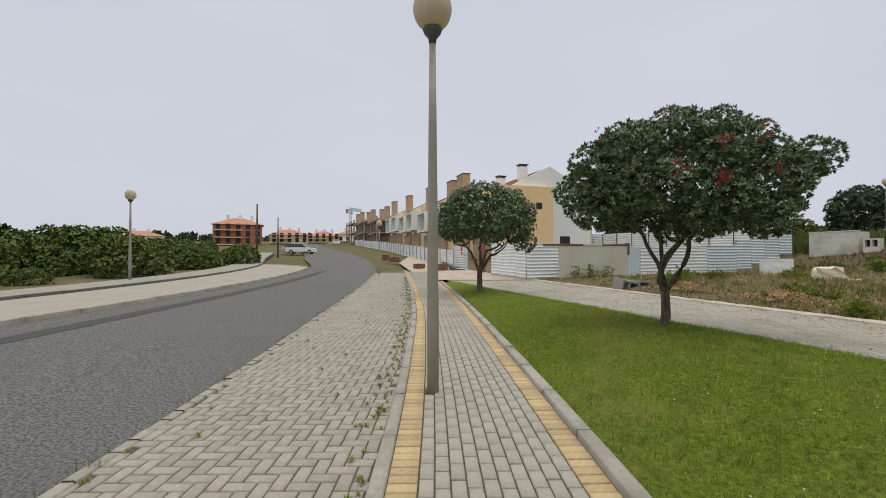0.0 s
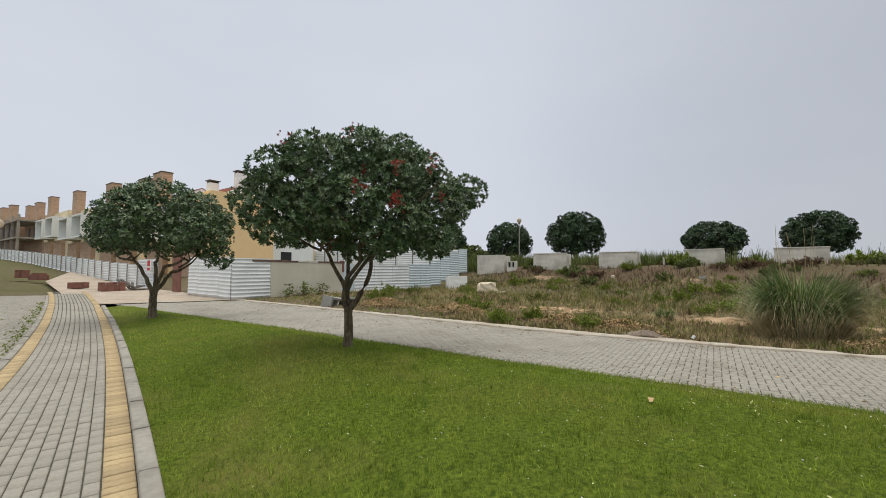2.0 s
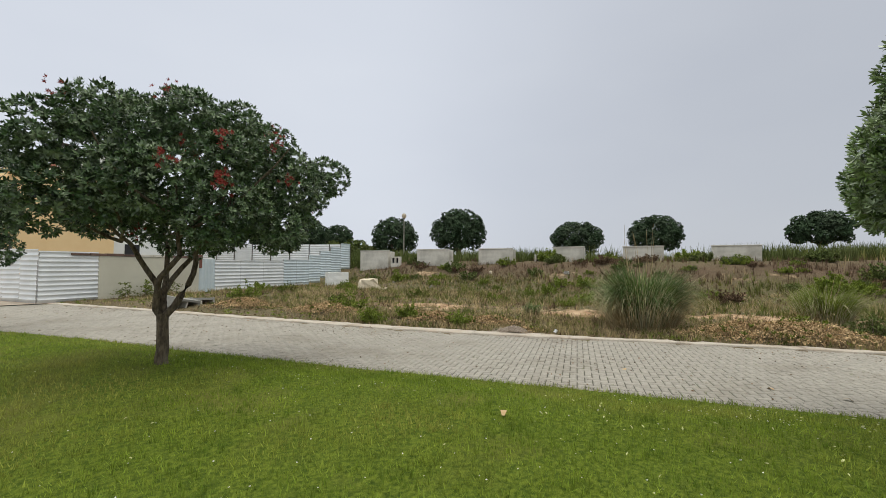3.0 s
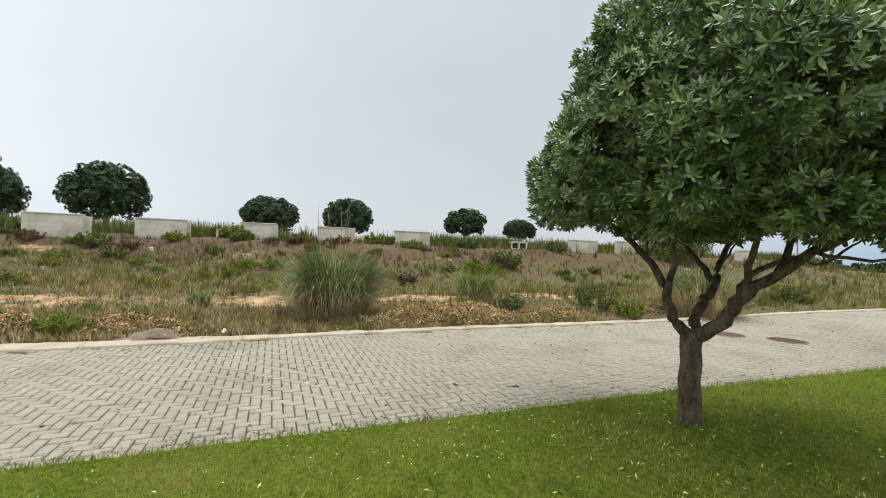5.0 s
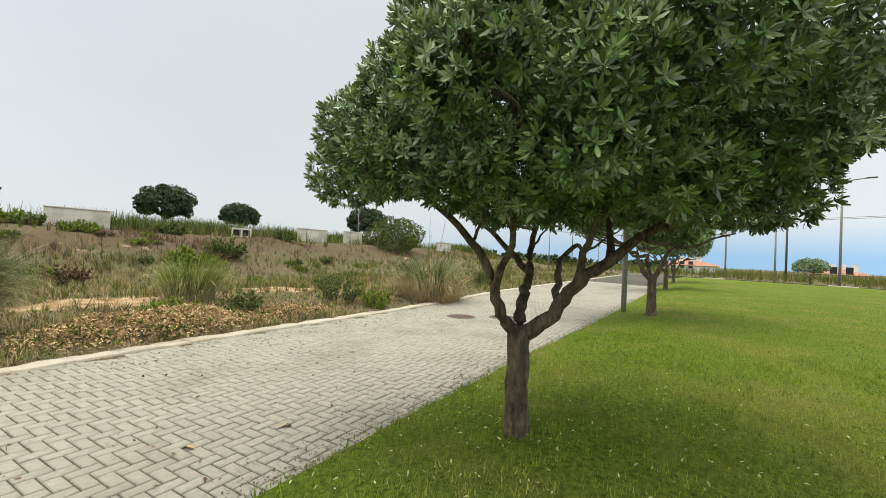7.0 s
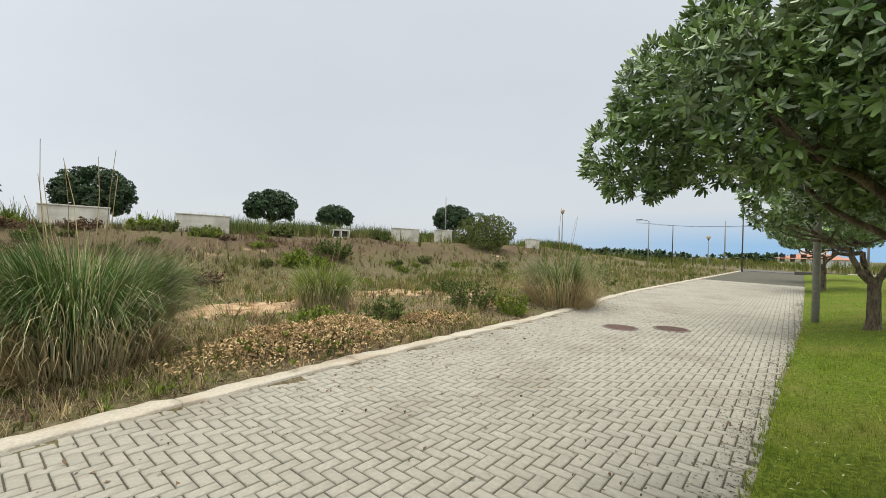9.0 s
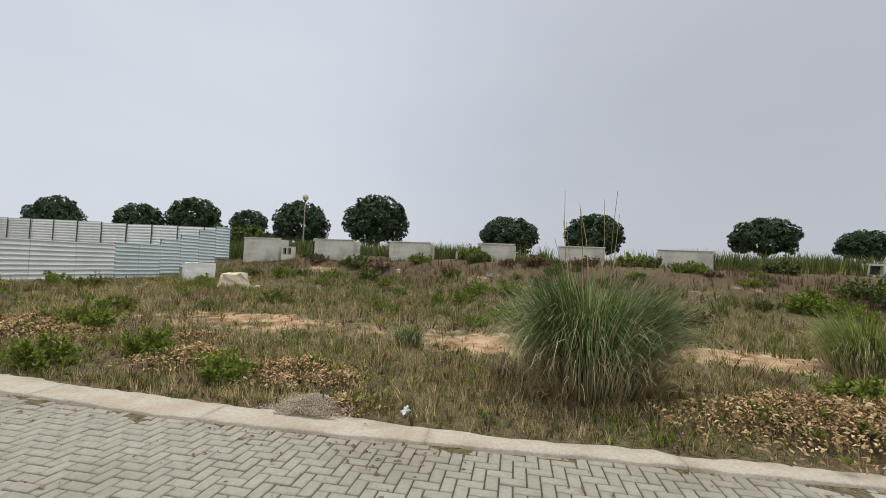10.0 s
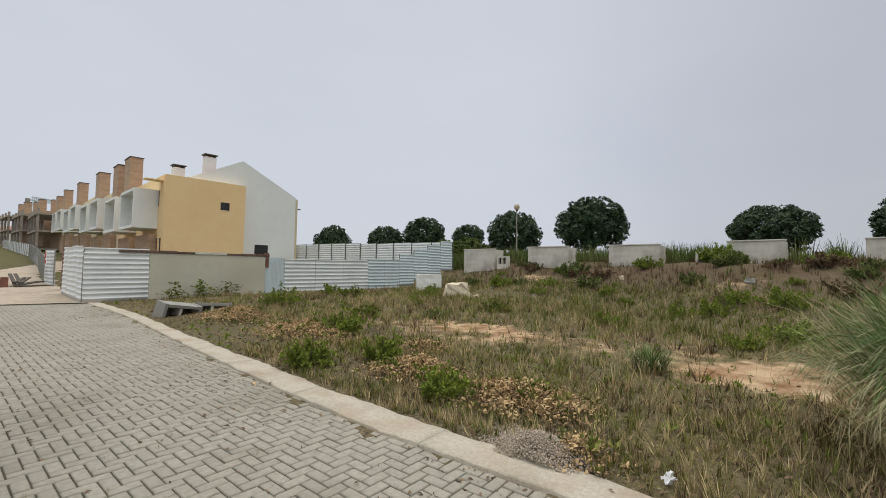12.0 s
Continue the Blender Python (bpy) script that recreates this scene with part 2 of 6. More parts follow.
M["white_block"] = surface("white_foam", (0.80, 0.795, 0.74), (0.86, 0.855, 0.81), 3, 0.9, 0.4, 30, (0.66, 0.62, 0.5), 1.5, 0.4)
M["cream_stone"] = surface("cream_rubble", (0.55, 0.46, 0.32), (0.68, 0.6, 0.45), 3, 0.95, 0.6, 20, (0.42, 0.33, 0.22), 1.3, 0.5)
M["coping"] = surface("dark_brown_brick", (0.10, 0.062, 0.047), (0.175, 0.11, 0.085), 6, 0.9, 0.4, 40, island=0.25)
M["gravel"] = surface("pinkish_gravel", (0.34, 0.28, 0.22), (0.52, 0.44, 0.36), 9, 0.95, 0, 1, island=0.3, spec=0.1)
M["moss_dirt"] = surface("mossy_grit", (0.065, 0.06, 0.042), (0.14, 0.13, 0.092), 8, 0.95, 0, 1, island=0.4, spec=0.1)
M["rust"] = surface("rusty_red_steel", (0.15, 0.065, 0.045), (0.25, 0.11, 0.08), 3, 0.9, 0.3, 20, island=0.2)
M["paint_white"] = surface("car_paint_white", (0.68, 0.69, 0.7), (0.74, 0.75, 0.76), 2, 0.25, 0)
M["paint_silver"] = surface("car_paint_silver", (0.42, 0.44, 0.46), (0.5, 0.52, 0.54), 2, 0.25, 0, metallic=0.5)
M["glass"] = surface("dark_car_glass", (0.02, 0.022, 0.025), (0.03, 0.033, 0.036), 2, 0.08, 0)
M["rubber"] = surface("black_rubber", (0.02, 0.02, 0.02), (0.035, 0.035, 0.035), 8, 0.85, 0.2, 60)
M["litter"] = surface("white_litter", (0.75, 0.75, 0.74), (0.84, 0.84, 0.83), 8, 0.7, 0.2, 30)
M["red_sign"] = surface("red_sign", (0.55, 0.03, 0.03), (0.6, 0.05, 0.05), 4, 0.6, 0)
M["far_green"] = surface("far_tree_line", (0.035, 0.055, 0.025), (0.07, 0.095, 0.045), 0.5, 0.9, 0, 1, (0.09, 0.11, 0.06), 0.1, 0.5, island=0.3, spec=0.1)
M["cable"] = surface("black_cable", (0.03, 0.03, 0.03), (0.05, 0.05, 0.05), 8, 0.7, 0)


def ground_material():
    """Dry field soil: ochre where it is bare, straw and olive between, driven by the mesh's 'bare' and 'green' values."""
    m = surface("field_soil", (0.06, 0.046, 0.028), (0.26, 0.205, 0.13), 16, 0.97, 1.0, 30, (0.12, 0.10, 0.045), 0.5, 0.55, spec=0.1, bump_dist=0.05)
    n, l = m.node_tree.nodes, m.node_tree.links
    b = n["Principled BSDF"]
    src = b.inputs["Base Color"].links[0].from_socket
    bare, green = n.new("ShaderNodeAttribute"), n.new("ShaderNodeAttribute")
    bare.attribute_name, green.attribute_name = "bare", "green"
    tc, nz = n.new("ShaderNodeTexCoord"), n.new("ShaderNodeTexNoise")
    nz.inputs["Scale"].default_value, nz.inputs["Detail"].default_value = 2.2, 7
    l.new(tc.outputs["Object"], nz.inputs["Vector"])
    ochre = n.new("ShaderNodeMix")
    ochre.data_type = "RGBA"
    ochre.inputs[6].default_value, ochre.inputs[7].default_value = (0.24, 0.125, 0.058, 1), (0.55, 0.40, 0.25, 1)
    patch = n.new("ShaderNodeMapRange")
    patch.inputs[1].default_value, patch.inputs[2].default_value = 0.34, 0.62
    l.new(nz.outputs[0], patch.inputs[0])
    l.new(patch.outputs[0], ochre.inputs[0])
    edge = n.new("ShaderNodeMath")
    edge.operation = "MULTIPLY_ADD"
    edge.inputs[1].default_value = 1.6
    l.new(bare.outputs["Fac"], edge.inputs[0])
    shift = n.new("ShaderNodeMath")
    shift.operation = "SUBTRACT"
    shift.inputs[1].default_value = 0.8
    l.new(nz.outputs[0], shift.inputs[0])
    l.new(shift.outputs[0], edge.inputs[2])
    sharp = n.new("ShaderNodeMapRange")
    sharp.inputs[1].default_value, sharp.inputs[2].default_value = 0.25, 0.6
    l.new(edge.outputs[0], sharp.inputs[0])
    brown, m0 = n.new("ShaderNodeAttribute"), n.new("ShaderNodeMix")
    brown.attribute_name, m0.data_type = "brown", "RGBA"
    dirt = n.new("ShaderNodeMix")
    dirt.data_type = "RGBA"
    dirt.inputs[6].default_value, dirt.inputs[7].default_value = (0.06, 0.04, 0.028, 1), (0.175, 0.12, 0.078, 1)
    l.new(nz.outputs[0], dirt.inputs[0])
    l.new(brown.outputs["Fac"], m0.inputs[0])
    l.new(src, m0.inputs[6])
    l.new(dirt.outputs[2], m0.inputs[7])
    src = m0.outputs[2]
    m1, m2 = n.new("ShaderNodeMix"), n.new("ShaderNodeMix")
    m1.data_type = m2.data_type = "RGBA"
    m1.inputs[7].default_value = (0.085, 0.102, 0.028, 1)
    speck, gap, cover = n.new("ShaderNodeTexNoise"), n.new("ShaderNodeMapRange"), n.new("ShaderNodeMath")
    speck.inputs["Scale"].default_value, speck.inputs["Detail"].default_value, speck.inputs["Roughness"].default_value = 9.0, 8, 0.75
    gap.inputs[1].default_value, gap.inputs[2].default_value = 0.42, 0.58
    cover.operation = "MULTIPLY"
    l.new(tc.outputs["Object"], speck.inputs["Vector"])
    l.new(speck.outputs[0], gap.inputs[0])
    l.new(gap.outputs[0], cover.inputs[0])
    l.new(green.outputs["Fac"], cover.inputs[1])
    l.new(cover.outputs[0], m1.inputs[0])
    l.new(src, m1.inputs[6])
    l.new(m1.outputs[2], m2.inputs[6])
    l.new(ochre.outputs[2], m2.inputs[7])
    l.new(sharp.outputs[0], m2.inputs[0])
    l.new(m2.outputs[2], b.inputs["Base Color"])
    return m


M["ground"] = ground_material()


# ---- mesh helpers ----
def np_mesh(name, verts, faces, material, smooth=False):
    """A mesh from arrays: verts (n, 3), faces (m, k)."""
    verts, faces = np.asarray(verts, np.float32), np.asarray(faces, np.int32)
    me = bpy.data.meshes.new(name)
    k = faces.shape[1]
    me.vertices.add(len(verts))
    me.vertices.foreach_set("co", verts.ravel())
    me.loops.add(faces.size)
    me.loops.foreach_set("vertex_index", faces.ravel())
    me.polygons.add(len(faces))
    me.polygons.foreach_set("loop_start", np.arange(0, faces.size, k, dtype=np.int32))
    if smooth:
        me.polygons.foreach_set("use_smooth", np.ones(len(faces), bool))
    me.update(calc_edges=True)
    me.materials.append(material)
    return me


def put(name, me, parent=None, label="", category="", kind="", group="", at=None):
    ob = new(name, me)
    if parent is not None:
        ob.parent = parent
    if at is not None:
        ob.matrix_local = at if isinstance(at, Matrix) else Matrix.Translation(at)
    return tagged(ob, label, category, group, kind)


def part(name, bm, material, parent=None, label="", smooth=False, at=None):
    me = bpy.data.meshes.new(name)
    bmesh.ops.recalc_face_normals(bm, faces=bm.faces)
    bm.to_mesh(me)
    bm.free()
    if smooth:
        me.polygons.foreach_set("use_smooth", np.ones(len(me.polygons), bool))
    me.materials.append(material)
    return put(name, me, parent, label, at=at)


def thing(name, at, label, category, group="", kind="", turn=0.0):
    ob = new(name)
    ob.empty_display_size = 0.2
    ob.matrix_basis = Matrix.Translation(at) @ Matrix.Rotation(turn, 4, "Z")
    return tagged(ob, label, category, group, kind)


def box_bm(x0, y0, z0, x1, y1, z1, bevel=0.0, bm=None):
    bm = bm or bmesh.new()
    r = bmesh.ops.create_cube(bm, size=1.0)
    for v in r["verts"]:
        v.co = Vector(((x0 + x1) / 2 + v.co.x * (x1 - x0), (y0 + y1) / 2 + v.co.y * (y1 - y0), (z0 + z1) / 2 + v.co.z * (z1 - z0)))
    if bevel:
        edges = list({e for v in r["verts"] for e in v.link_edges})
        bmesh.ops.bevel(bm, geom=edges, offset=bevel, segments=2, affect="EDGES", profile=0.6)
    return bm


def tube_arrays(points, radii, sides=8):
    """Verts and quads of a tapered tube along points."""
    pts = np.asarray(points, float)
    n = len(pts)
    tang = np.gradient(pts, axis=0)
    tang /= np.linalg.norm(tang, axis=1, keepdims=True) + 1e-9
    ref = np.where(np.abs(tang[:, 2:3]) > 0.9, [[1.0, 0, 0]], [[0, 0, 1.0]])
    a = np.cross(tang, ref)
    a /= np.linalg.norm(a, axis=1, keepdims=True)
    b = np.cross(tang, a)
    ang = np.arange(sides) * 2 * np.pi / sides
    ring = np.cos(ang)[None, :, None] * a[:, None] + np.sin(ang)[None, :, None] * b[:, None]
    verts = (pts[:, None] + ring * np.asarray(radii, float)[:, None, None]).reshape(-1, 3)
    i, j = np.meshgrid(np.arange(n - 1), np.arange(sides), indexing="ij")
    k = (j + 1) % sides
    faces = np.stack([i * sides + j, i * sides + k, (i + 1) * sides + k, (i + 1) * sides + j], -1).reshape(-1, 4)
    return verts, faces


def join_arrays(pieces):
    vs, fs, base = [], [], 0
    for v, f in pieces:
        vs.append(v)
        fs.append(np.asarray(f) + base)
        base += len(v)
    return np.concatenate(vs), np.concatenate(fs)


def frames_from(axis, rng):
    """Rotation matrices whose z is axis, turned at random about it."""
    axis = axis / (np.linalg.norm(axis, axis=1, keepdims=True) + 1e-9)
    r = rng.normal(size=axis.shape)
    x = np.cross(axis, r)
    x /= np.linalg.norm(x, axis=1, keepdims=True) + 1e-9
    return np.stack([x, np.cross(axis, x), axis], -1)


def scatter(tv, tf, pos, rot, size):
    """Copies of a template (tv, tf) at pos with rot and size, as one pair of arrays."""
    size = np.asarray(size, float)
    size = size[:, None, None] if size.ndim == 1 else size[:, None, :]
    v = np.einsum("nij,kj->nki", rot, tv) if size.shape[-1] == 1 else np.einsum("nij,nkj->nki", rot, tv[None] * size)
    v = (v * size if size.shape[-1] == 1 else v) + pos[:, None, :]
    f = tf[None] + (np.arange(len(pos)) * len(tv))[:, None, None]
    return v.reshape(-1, 3), f.reshape(-1, tf.shape[1])


def leaf_template(width=0.42):
    w = width / 2
    v = np.array([[-0.12 * w, 0, 0], [0.12 * w, 0, 0], [-w, 0.58, 0.06], [w, 0.58, 0.06], [-0.42 * w, 1, -0.05], [0.42 * w, 1, -0.05]], float)
    return v, np.array([[0, 1, 3, 2], [2, 3, 5, 4]])


def flat_leaf(width):
    """A leaf of one pointed face, for foliage further off."""
    w = width / 2
    return np.array([[0, 0, 0], [w, 0.5, 0.05], [0, 1, -0.04], [-w, 0.5, 0.05]], float), np.array([[0, 1, 2, 3]])


def rosette(count, width, tilt0, tilt1, rng, leaf=leaf_template):
    """A whorl of leaves about the z axis."""
    lv, lf = leaf(width)
    out = []
    for i in range(count):
        a, t = i * 2.4, radians(tilt0 + (tilt1 - tilt0) * (i + 0.5) / count)
        y = np.array([np.cos(a) * np.sin(t), np.sin(a) * np.sin(t), np.cos(t)])
        x = np.array([-np.sin(a), np.cos(a), 0])
        z = np.cross(x, y)
        s = rng.uniform(0.8, 1.15)
        out.append((lv @ np.stack([x, y, z]) * s + [0, 0, 0.25 * i / count], lf))
    return join_arrays(out)


def smooth01(x):
    x = np.clip(x, 0, 1)
    return x * x * (3 - 2 * x)


# ---- plan of the ground ----
K_Y = np.array([-120, -41.2, -12.5, -5.25, -0.34, 2.33, 4.0, 5.0, 5.9, 6.85, 7.95, 9.6, 12.85, 18.1, 20.1, 26, 40])
K_X = np.array([54.3, 27.5, 17.6, 14.35, 12.65, 11.56, 10.84, 10.27, 9.9, 9.6, 9.27, 8.79, 7.86, 6.4, 5.6, 3.4, -1.5])
L_Y = np.array([-120, -43, -23.8, -8.6, -3.1, -1.4, -0.5, 0.5, 2.0, 4.1, 7.1, 12.3, 15.6, 22.2, 40])
L_X = np.array([51.5, 23.0, 16.1, 10.75, 9.0, 8.4, 8.1, 7.75, 7.2, 6.48, 5.43, 3.85, 2.6, 0.3, -6])
F_Y = np.array([-120, 0, 2.2, 4.9, 9.7, 15, 22.3, 29, 40])
F_X = np.array([1.3, 1.25, 1.23, 1.15, 0.92, 0.55, -0.1, -0.9, -3])
FL_Y = np.array([-120, 0, 2.2, 4.1, 9.7, 15.7, 22, 29, 40])
FL_X = np.array([-0.45, -0.46, -0.47, -0.5, -0.72, -1.2, -1.85, -2.7, -4.8])
R_Y = np.array([-120, 0, 2.2, 6.2, 9.8, 18.5, 26, 33, 45, 60, 90, 130, 200])
R_X = np.array([-2.3, -2.36, -2.43, -2.7, -3.05, -3.7, -4.4, -5.2, -8.0, -13, -25, -40, -60])
W_Y = np.array([-120, 5, 9, 13.5, 19.6, 27, 33.4, 38, 45, 60, 90, 130, 200])
W_X = np.array([-9.3, -9.3, -9.4, -9.5, -9.65, -10.05, -10.7, -12.0, -15.0, -20, -32, -47, -68])


def fine(ys, xs):
    gy = np.linspace(ys[0], ys[-1], 2400)
    gx = np.interp(gy, ys, xs)
    core = np.ones(61) / 61
    return gy, np.convolve(np.pad(gx, 30, mode="reflect", reflect_type="odd"), core, "valid")


def kerb_width(y):
    """The mortar kerb of the field widens where the lane was broken up."""
    return 0.25 + 0.17 * smooth01((np.asarray(y, float) - 3.2) / 2.0) * (1 - 0.5 * smooth01((np.asarray(y, float) - 9) / 6))


CURVES = {k: fine(*v) for k, v in dict(K=(K_Y, K_X), L=(L_Y, L_X), F=(F_Y, F_X), FL=(FL_Y, FL_X), R=(R_Y, R_X), W=(W_Y, W_X)).items()}


def cx(key, y):
    return np.interp(y, *CURVES[key])


def rise(y):
    """The land climbs gently towards the north."""
    t = np.asarray(y, float) - 26.0
    return 0.05 * 6.0 * np.log1p(np.exp(np.clip(t / 6.0, -30, 30))) * (t < 150) + 0.05 * 150 * (t >= 150)


def bank(x, y):
    """The field's raised plateau in the east and its slope."""
    foot = 20.0 + np.where(y < 5, 0.40 * (5 - y), 0)
    t = smooth01((x - foot) / 8.5)
    top = 1.85 + 0.022 * np.clip(x - foot - 5, 0, 40)
    return t * top * smooth01((y + 75) / 50)


def waves(x, y, s, seed=0.0):
    return (np.sin(x * 1.3 * s + seed) * np.cos(y * 1.1 * s + 1.7 * seed) + 0.6 * np.sin((x + y) * 2.3 * s + 2.1 + seed) * np.cos((x - y) * 1.9 * s + seed)
            + 0.35 * np.sin(x * 4.7 * s + 0.7 + seed) * np.sin(y * 4.1 * s + 1.1)) / 1.95


def height(x, y):
    """The open ground."""
    x, y = np.asarray(x, float), np.asarray(y, float)
    h = rise(y) + bank(x, y)
    off = np.clip((x - cx("K", y) - 0.3) / 1.5, 0, 1)
    h = h + off * (0.06 + 0.07 * waves(x, y, 0.9) + 0.04 * waves(x, y, 2.7, 1.0))
    h = h + 0.25 * np.clip((x - 18) / 4, 0, 1) * waves(x, y, 0.45, 2.0) * (np.abs(bank(x, y) - 1) < 0.85)
    west = np.clip((-14.5 - x) / 6, 0, 1)
    return h + west * 0.1 * waves(x, y, 0.5, 3.0)


def lawn_z(x, y):
    edge = np.minimum(x - cx("F", y), cx("L", y) - x)
    return rise(y) + 0.03 + 0.2 * smooth01(edge / 1.6) + 0.012 * waves(x, y, 2.2)


def strip(name, left, right, y0, y1, step, cols, z, material):
    """A sheet between two lines x = left(y) and x = right(y)."""
    ys = np.arange(y0, y1 + step / 2, step)
    t = np.linspace(0, 1, cols + 1)
    xs = left(ys)[:, None] * (1 - t) + right(ys)[:, None] * t
    yy = np.repeat(ys[:, None], cols + 1, 1)
    verts = np.stack([xs, yy, z(xs, yy)], -1).reshape(-1, 3)
    i, j = np.meshgrid(np.arange(len(ys) - 1), np.arange(cols), indexing="ij")
    a = i * (cols + 1) + j
    return np_mesh(name, verts, np.stack([a, a + 1, a + cols + 2, a + cols + 1], -1).reshape(-1, 4), material, True)


def grow(a, b, first, last):
    """Grid lines: even between a and b, then ever wider out to first and last."""
    mid = np.arange(a, b + 0.01, 0.4)
    out, step, v = [], 0.5, b
    while v < last:
        step *= 1.13
        v += step
        out.append(v)
    low, step, v = [], 0.5, a
    while v > first:
        step *= 1.13
        v -= step
        low.append(v)
    return np.concatenate([low[::-1], mid, out])


# ---- ground ----
gx, gy = grow(-24, 46, -2500, 2500), grow(-50, 48, -2500, 2500)
XX, YY = np.meshgrid(gx, gy)
ZZ = height(XX, YY)
paved = (XX > cx("W", YY) - 8) & (XX < cx("K", YY) - 0.2) & (YY > -60) & (YY < 150)
ZZ = np.where(paved, rise(YY) - 0.22, ZZ)
ZZ = np.where(YY < -90, ZZ - np.clip((-90 - YY) * 0.03, 0, 14), ZZ)
nx = len(gx)
ii, jj = np.meshgrid(np.arange(len(gy) - 1), np.arange(nx - 1), indexing="ij")
qa = ii * nx + jj
ground_me = np_mesh("ground", np.stack([XX, YY, ZZ], -1).reshape(-1, 3), np.stack([qa, qa + 1, qa + nx + 1, qa + nx], -1).reshape(-1, 4), M["ground"], True)


def bare_amount(x, y):
    """Where the ochre soil lies open: a track across the field, and the worn slope."""
    track = np.exp(-((x - (14.2 + 0.36 * (10 - y))) / 1.7) ** 2) * ((y > -7) & (y < 13.5))
    spots = np.clip(waves(x, y, 0.8, 5.0) + 0.15, 0, 1)
    slope = 0.45 * np.exp(-((bank(x, y) - 1.0) / 0.5) ** 2) * (x > 18) * np.clip(waves(x, y, 0.6, 7.0) + 0.35, 0, 1)
    return np.clip(track * (0.36 + 0.9 * spots) * 1.15 + slope, 0, 1)


def brown_amount(x, y):
    """Dark turned earth on the slope of the bank."""
    b = bank(x, y)
    return np.clip(np.exp(-((b - 1.45) / 0.5) ** 2) * (0.9 + 0.5 * waves(x, y, 0.5, 8.0)), 0, 1) * (x > 18)


def green_amount(x, y):
    a = np.clip(0.35 + 0.6 * waves(x, y, 0.35, 4.0), 0, 1) * 0.8
    a = np.where(x < -13, np.clip(a + 0.3, 0, 1), np.where(x > 17, np.clip(a + 0.15, 0, 1), a))
    a = np.where((y > 34) & (x < 1), np.clip(a + 0.6, 0, 1), a)
    return a * (1 - 0.85 * brown_amount(x, y))


for key, fn in (("bare", bare_amount), ("green", green_amount), ("brown", brown_amount)):
    ground_me.attributes.new(key, "FLOAT", "POINT").data.foreach_set("value", fn(XX, YY).ravel().astype(np.float32))
ground = put("ground", ground_me, None, "dry open field of ochre soil, straw and weeds", "ground", "structure")

# ---- road, bay, footpath, lawn, lane ----
road = put("road", strip("road", lambda y: cx("W", y), lambda y: cx("R", y), -60, 190, 0.8, 14, lambda x, y: rise(y) - 0.02 - 0.004 * np.abs(x - (cx("W", y) + cx("R", y)) / 2), M["asphalt"]),
           None, "worn grey asphalt road with a darker repair seam", "road", "structure")
put("road_seam", strip("road_seam", lambda y: cx("W", y) + 1.25 + 0.05 * waves(y, y, 1.1), lambda y: cx("W", y) + 1.85 + 0.06 * waves(y, y, 1.6), -20, 31, 0.5, 2, lambda x, y: rise(y) - 0.02 - 0.004 * np.abs(x - (cx("W", y) + cx("R", y)) / 2) + 0.006, M["asphalt_dark"]),
    None, "dark tar strip along the road", "road", "structure")
bay = put("pavement_bay", strip("pavement_bay", lambda y: cx("R", y) + 0.005, lambda y: cx("FL", y) - 0.005, -14, 28.6, 0.4, 4, lambda x, y: rise(y) - 0.012, M["joint"]),
          None, "grey herringbone paved parking bay beside the road", "pavement", "structure")
footpath = put("pavement_footpath", strip("pavement_footpath", lambda y: cx("FL", y) + 0.11, lambda y: cx("F", y) - 0.13, -14, 31, 0.4, 4, lambda x, y: rise(y) + 0.008, M["joint"]),
               None, "grey paved footpath edged with yellow pavers", "pavement", "structure")
lawn = put("lawn", strip("lawn", lambda y: cx("F", y), lambda y: cx("L", y), -44, 20.4, 0.25, 40, lawn_z, M["lawn"]), None, "mown green lawn between footpath and lane", "lawn", "structure")
lane = put("pavement_lane", strip("pavement_lane", lambda y: cx("L", y), lambda y: cx("K", y), -50, 24.2, 0.4, 6, lambda x, y: rise(y) - 0.012, M["joint"]),
           None, "pale grey herringbone paved lane", "pavement", "structure")
put("pavement_apron", strip("pavement_apron", lambda y: np.maximum(cx("F", y) - 0.3, cx("R", y) + 0.05) - (y > 29) * 0.9, lambda y: np.maximum(cx("K", y), cx("F", y) + 2.5) + 0.8, 22.3, 60, 0.4, 8, lambda x, y: rise(y) + 0.012 + 0.01 * waves(x, y, 1.5), M["sand"]),
    None, "dusty pale earth and mortar by the building site", "pavement", "structure")
west_bay = put("pavement_west_bay", strip("pavement_west_bay", lambda y: cx("W", y) - 4.4, lambda y: cx("W", y) - 0.12 - np.clip((y - 33) / 5, 0, 1) ** 2 * 4.2, -40, 38, 0.5, 6, lambda x, y: rise(y) + 0.05, M["paver_bay"]),
               None, "pale paved lay-by on the far side of the road", "pavement", "structure")
put("pavement_west", strip("pavement_west", lambda y: cx("W", y) - 7.0, lambda y: cx("W", y) - 4.5, -40, 62, 0.5, 4, lambda x, y: rise(y) + 0.14, M["paver_bay"]),
    None, "pale paved footpath below the scrub", "pavement", "structure")


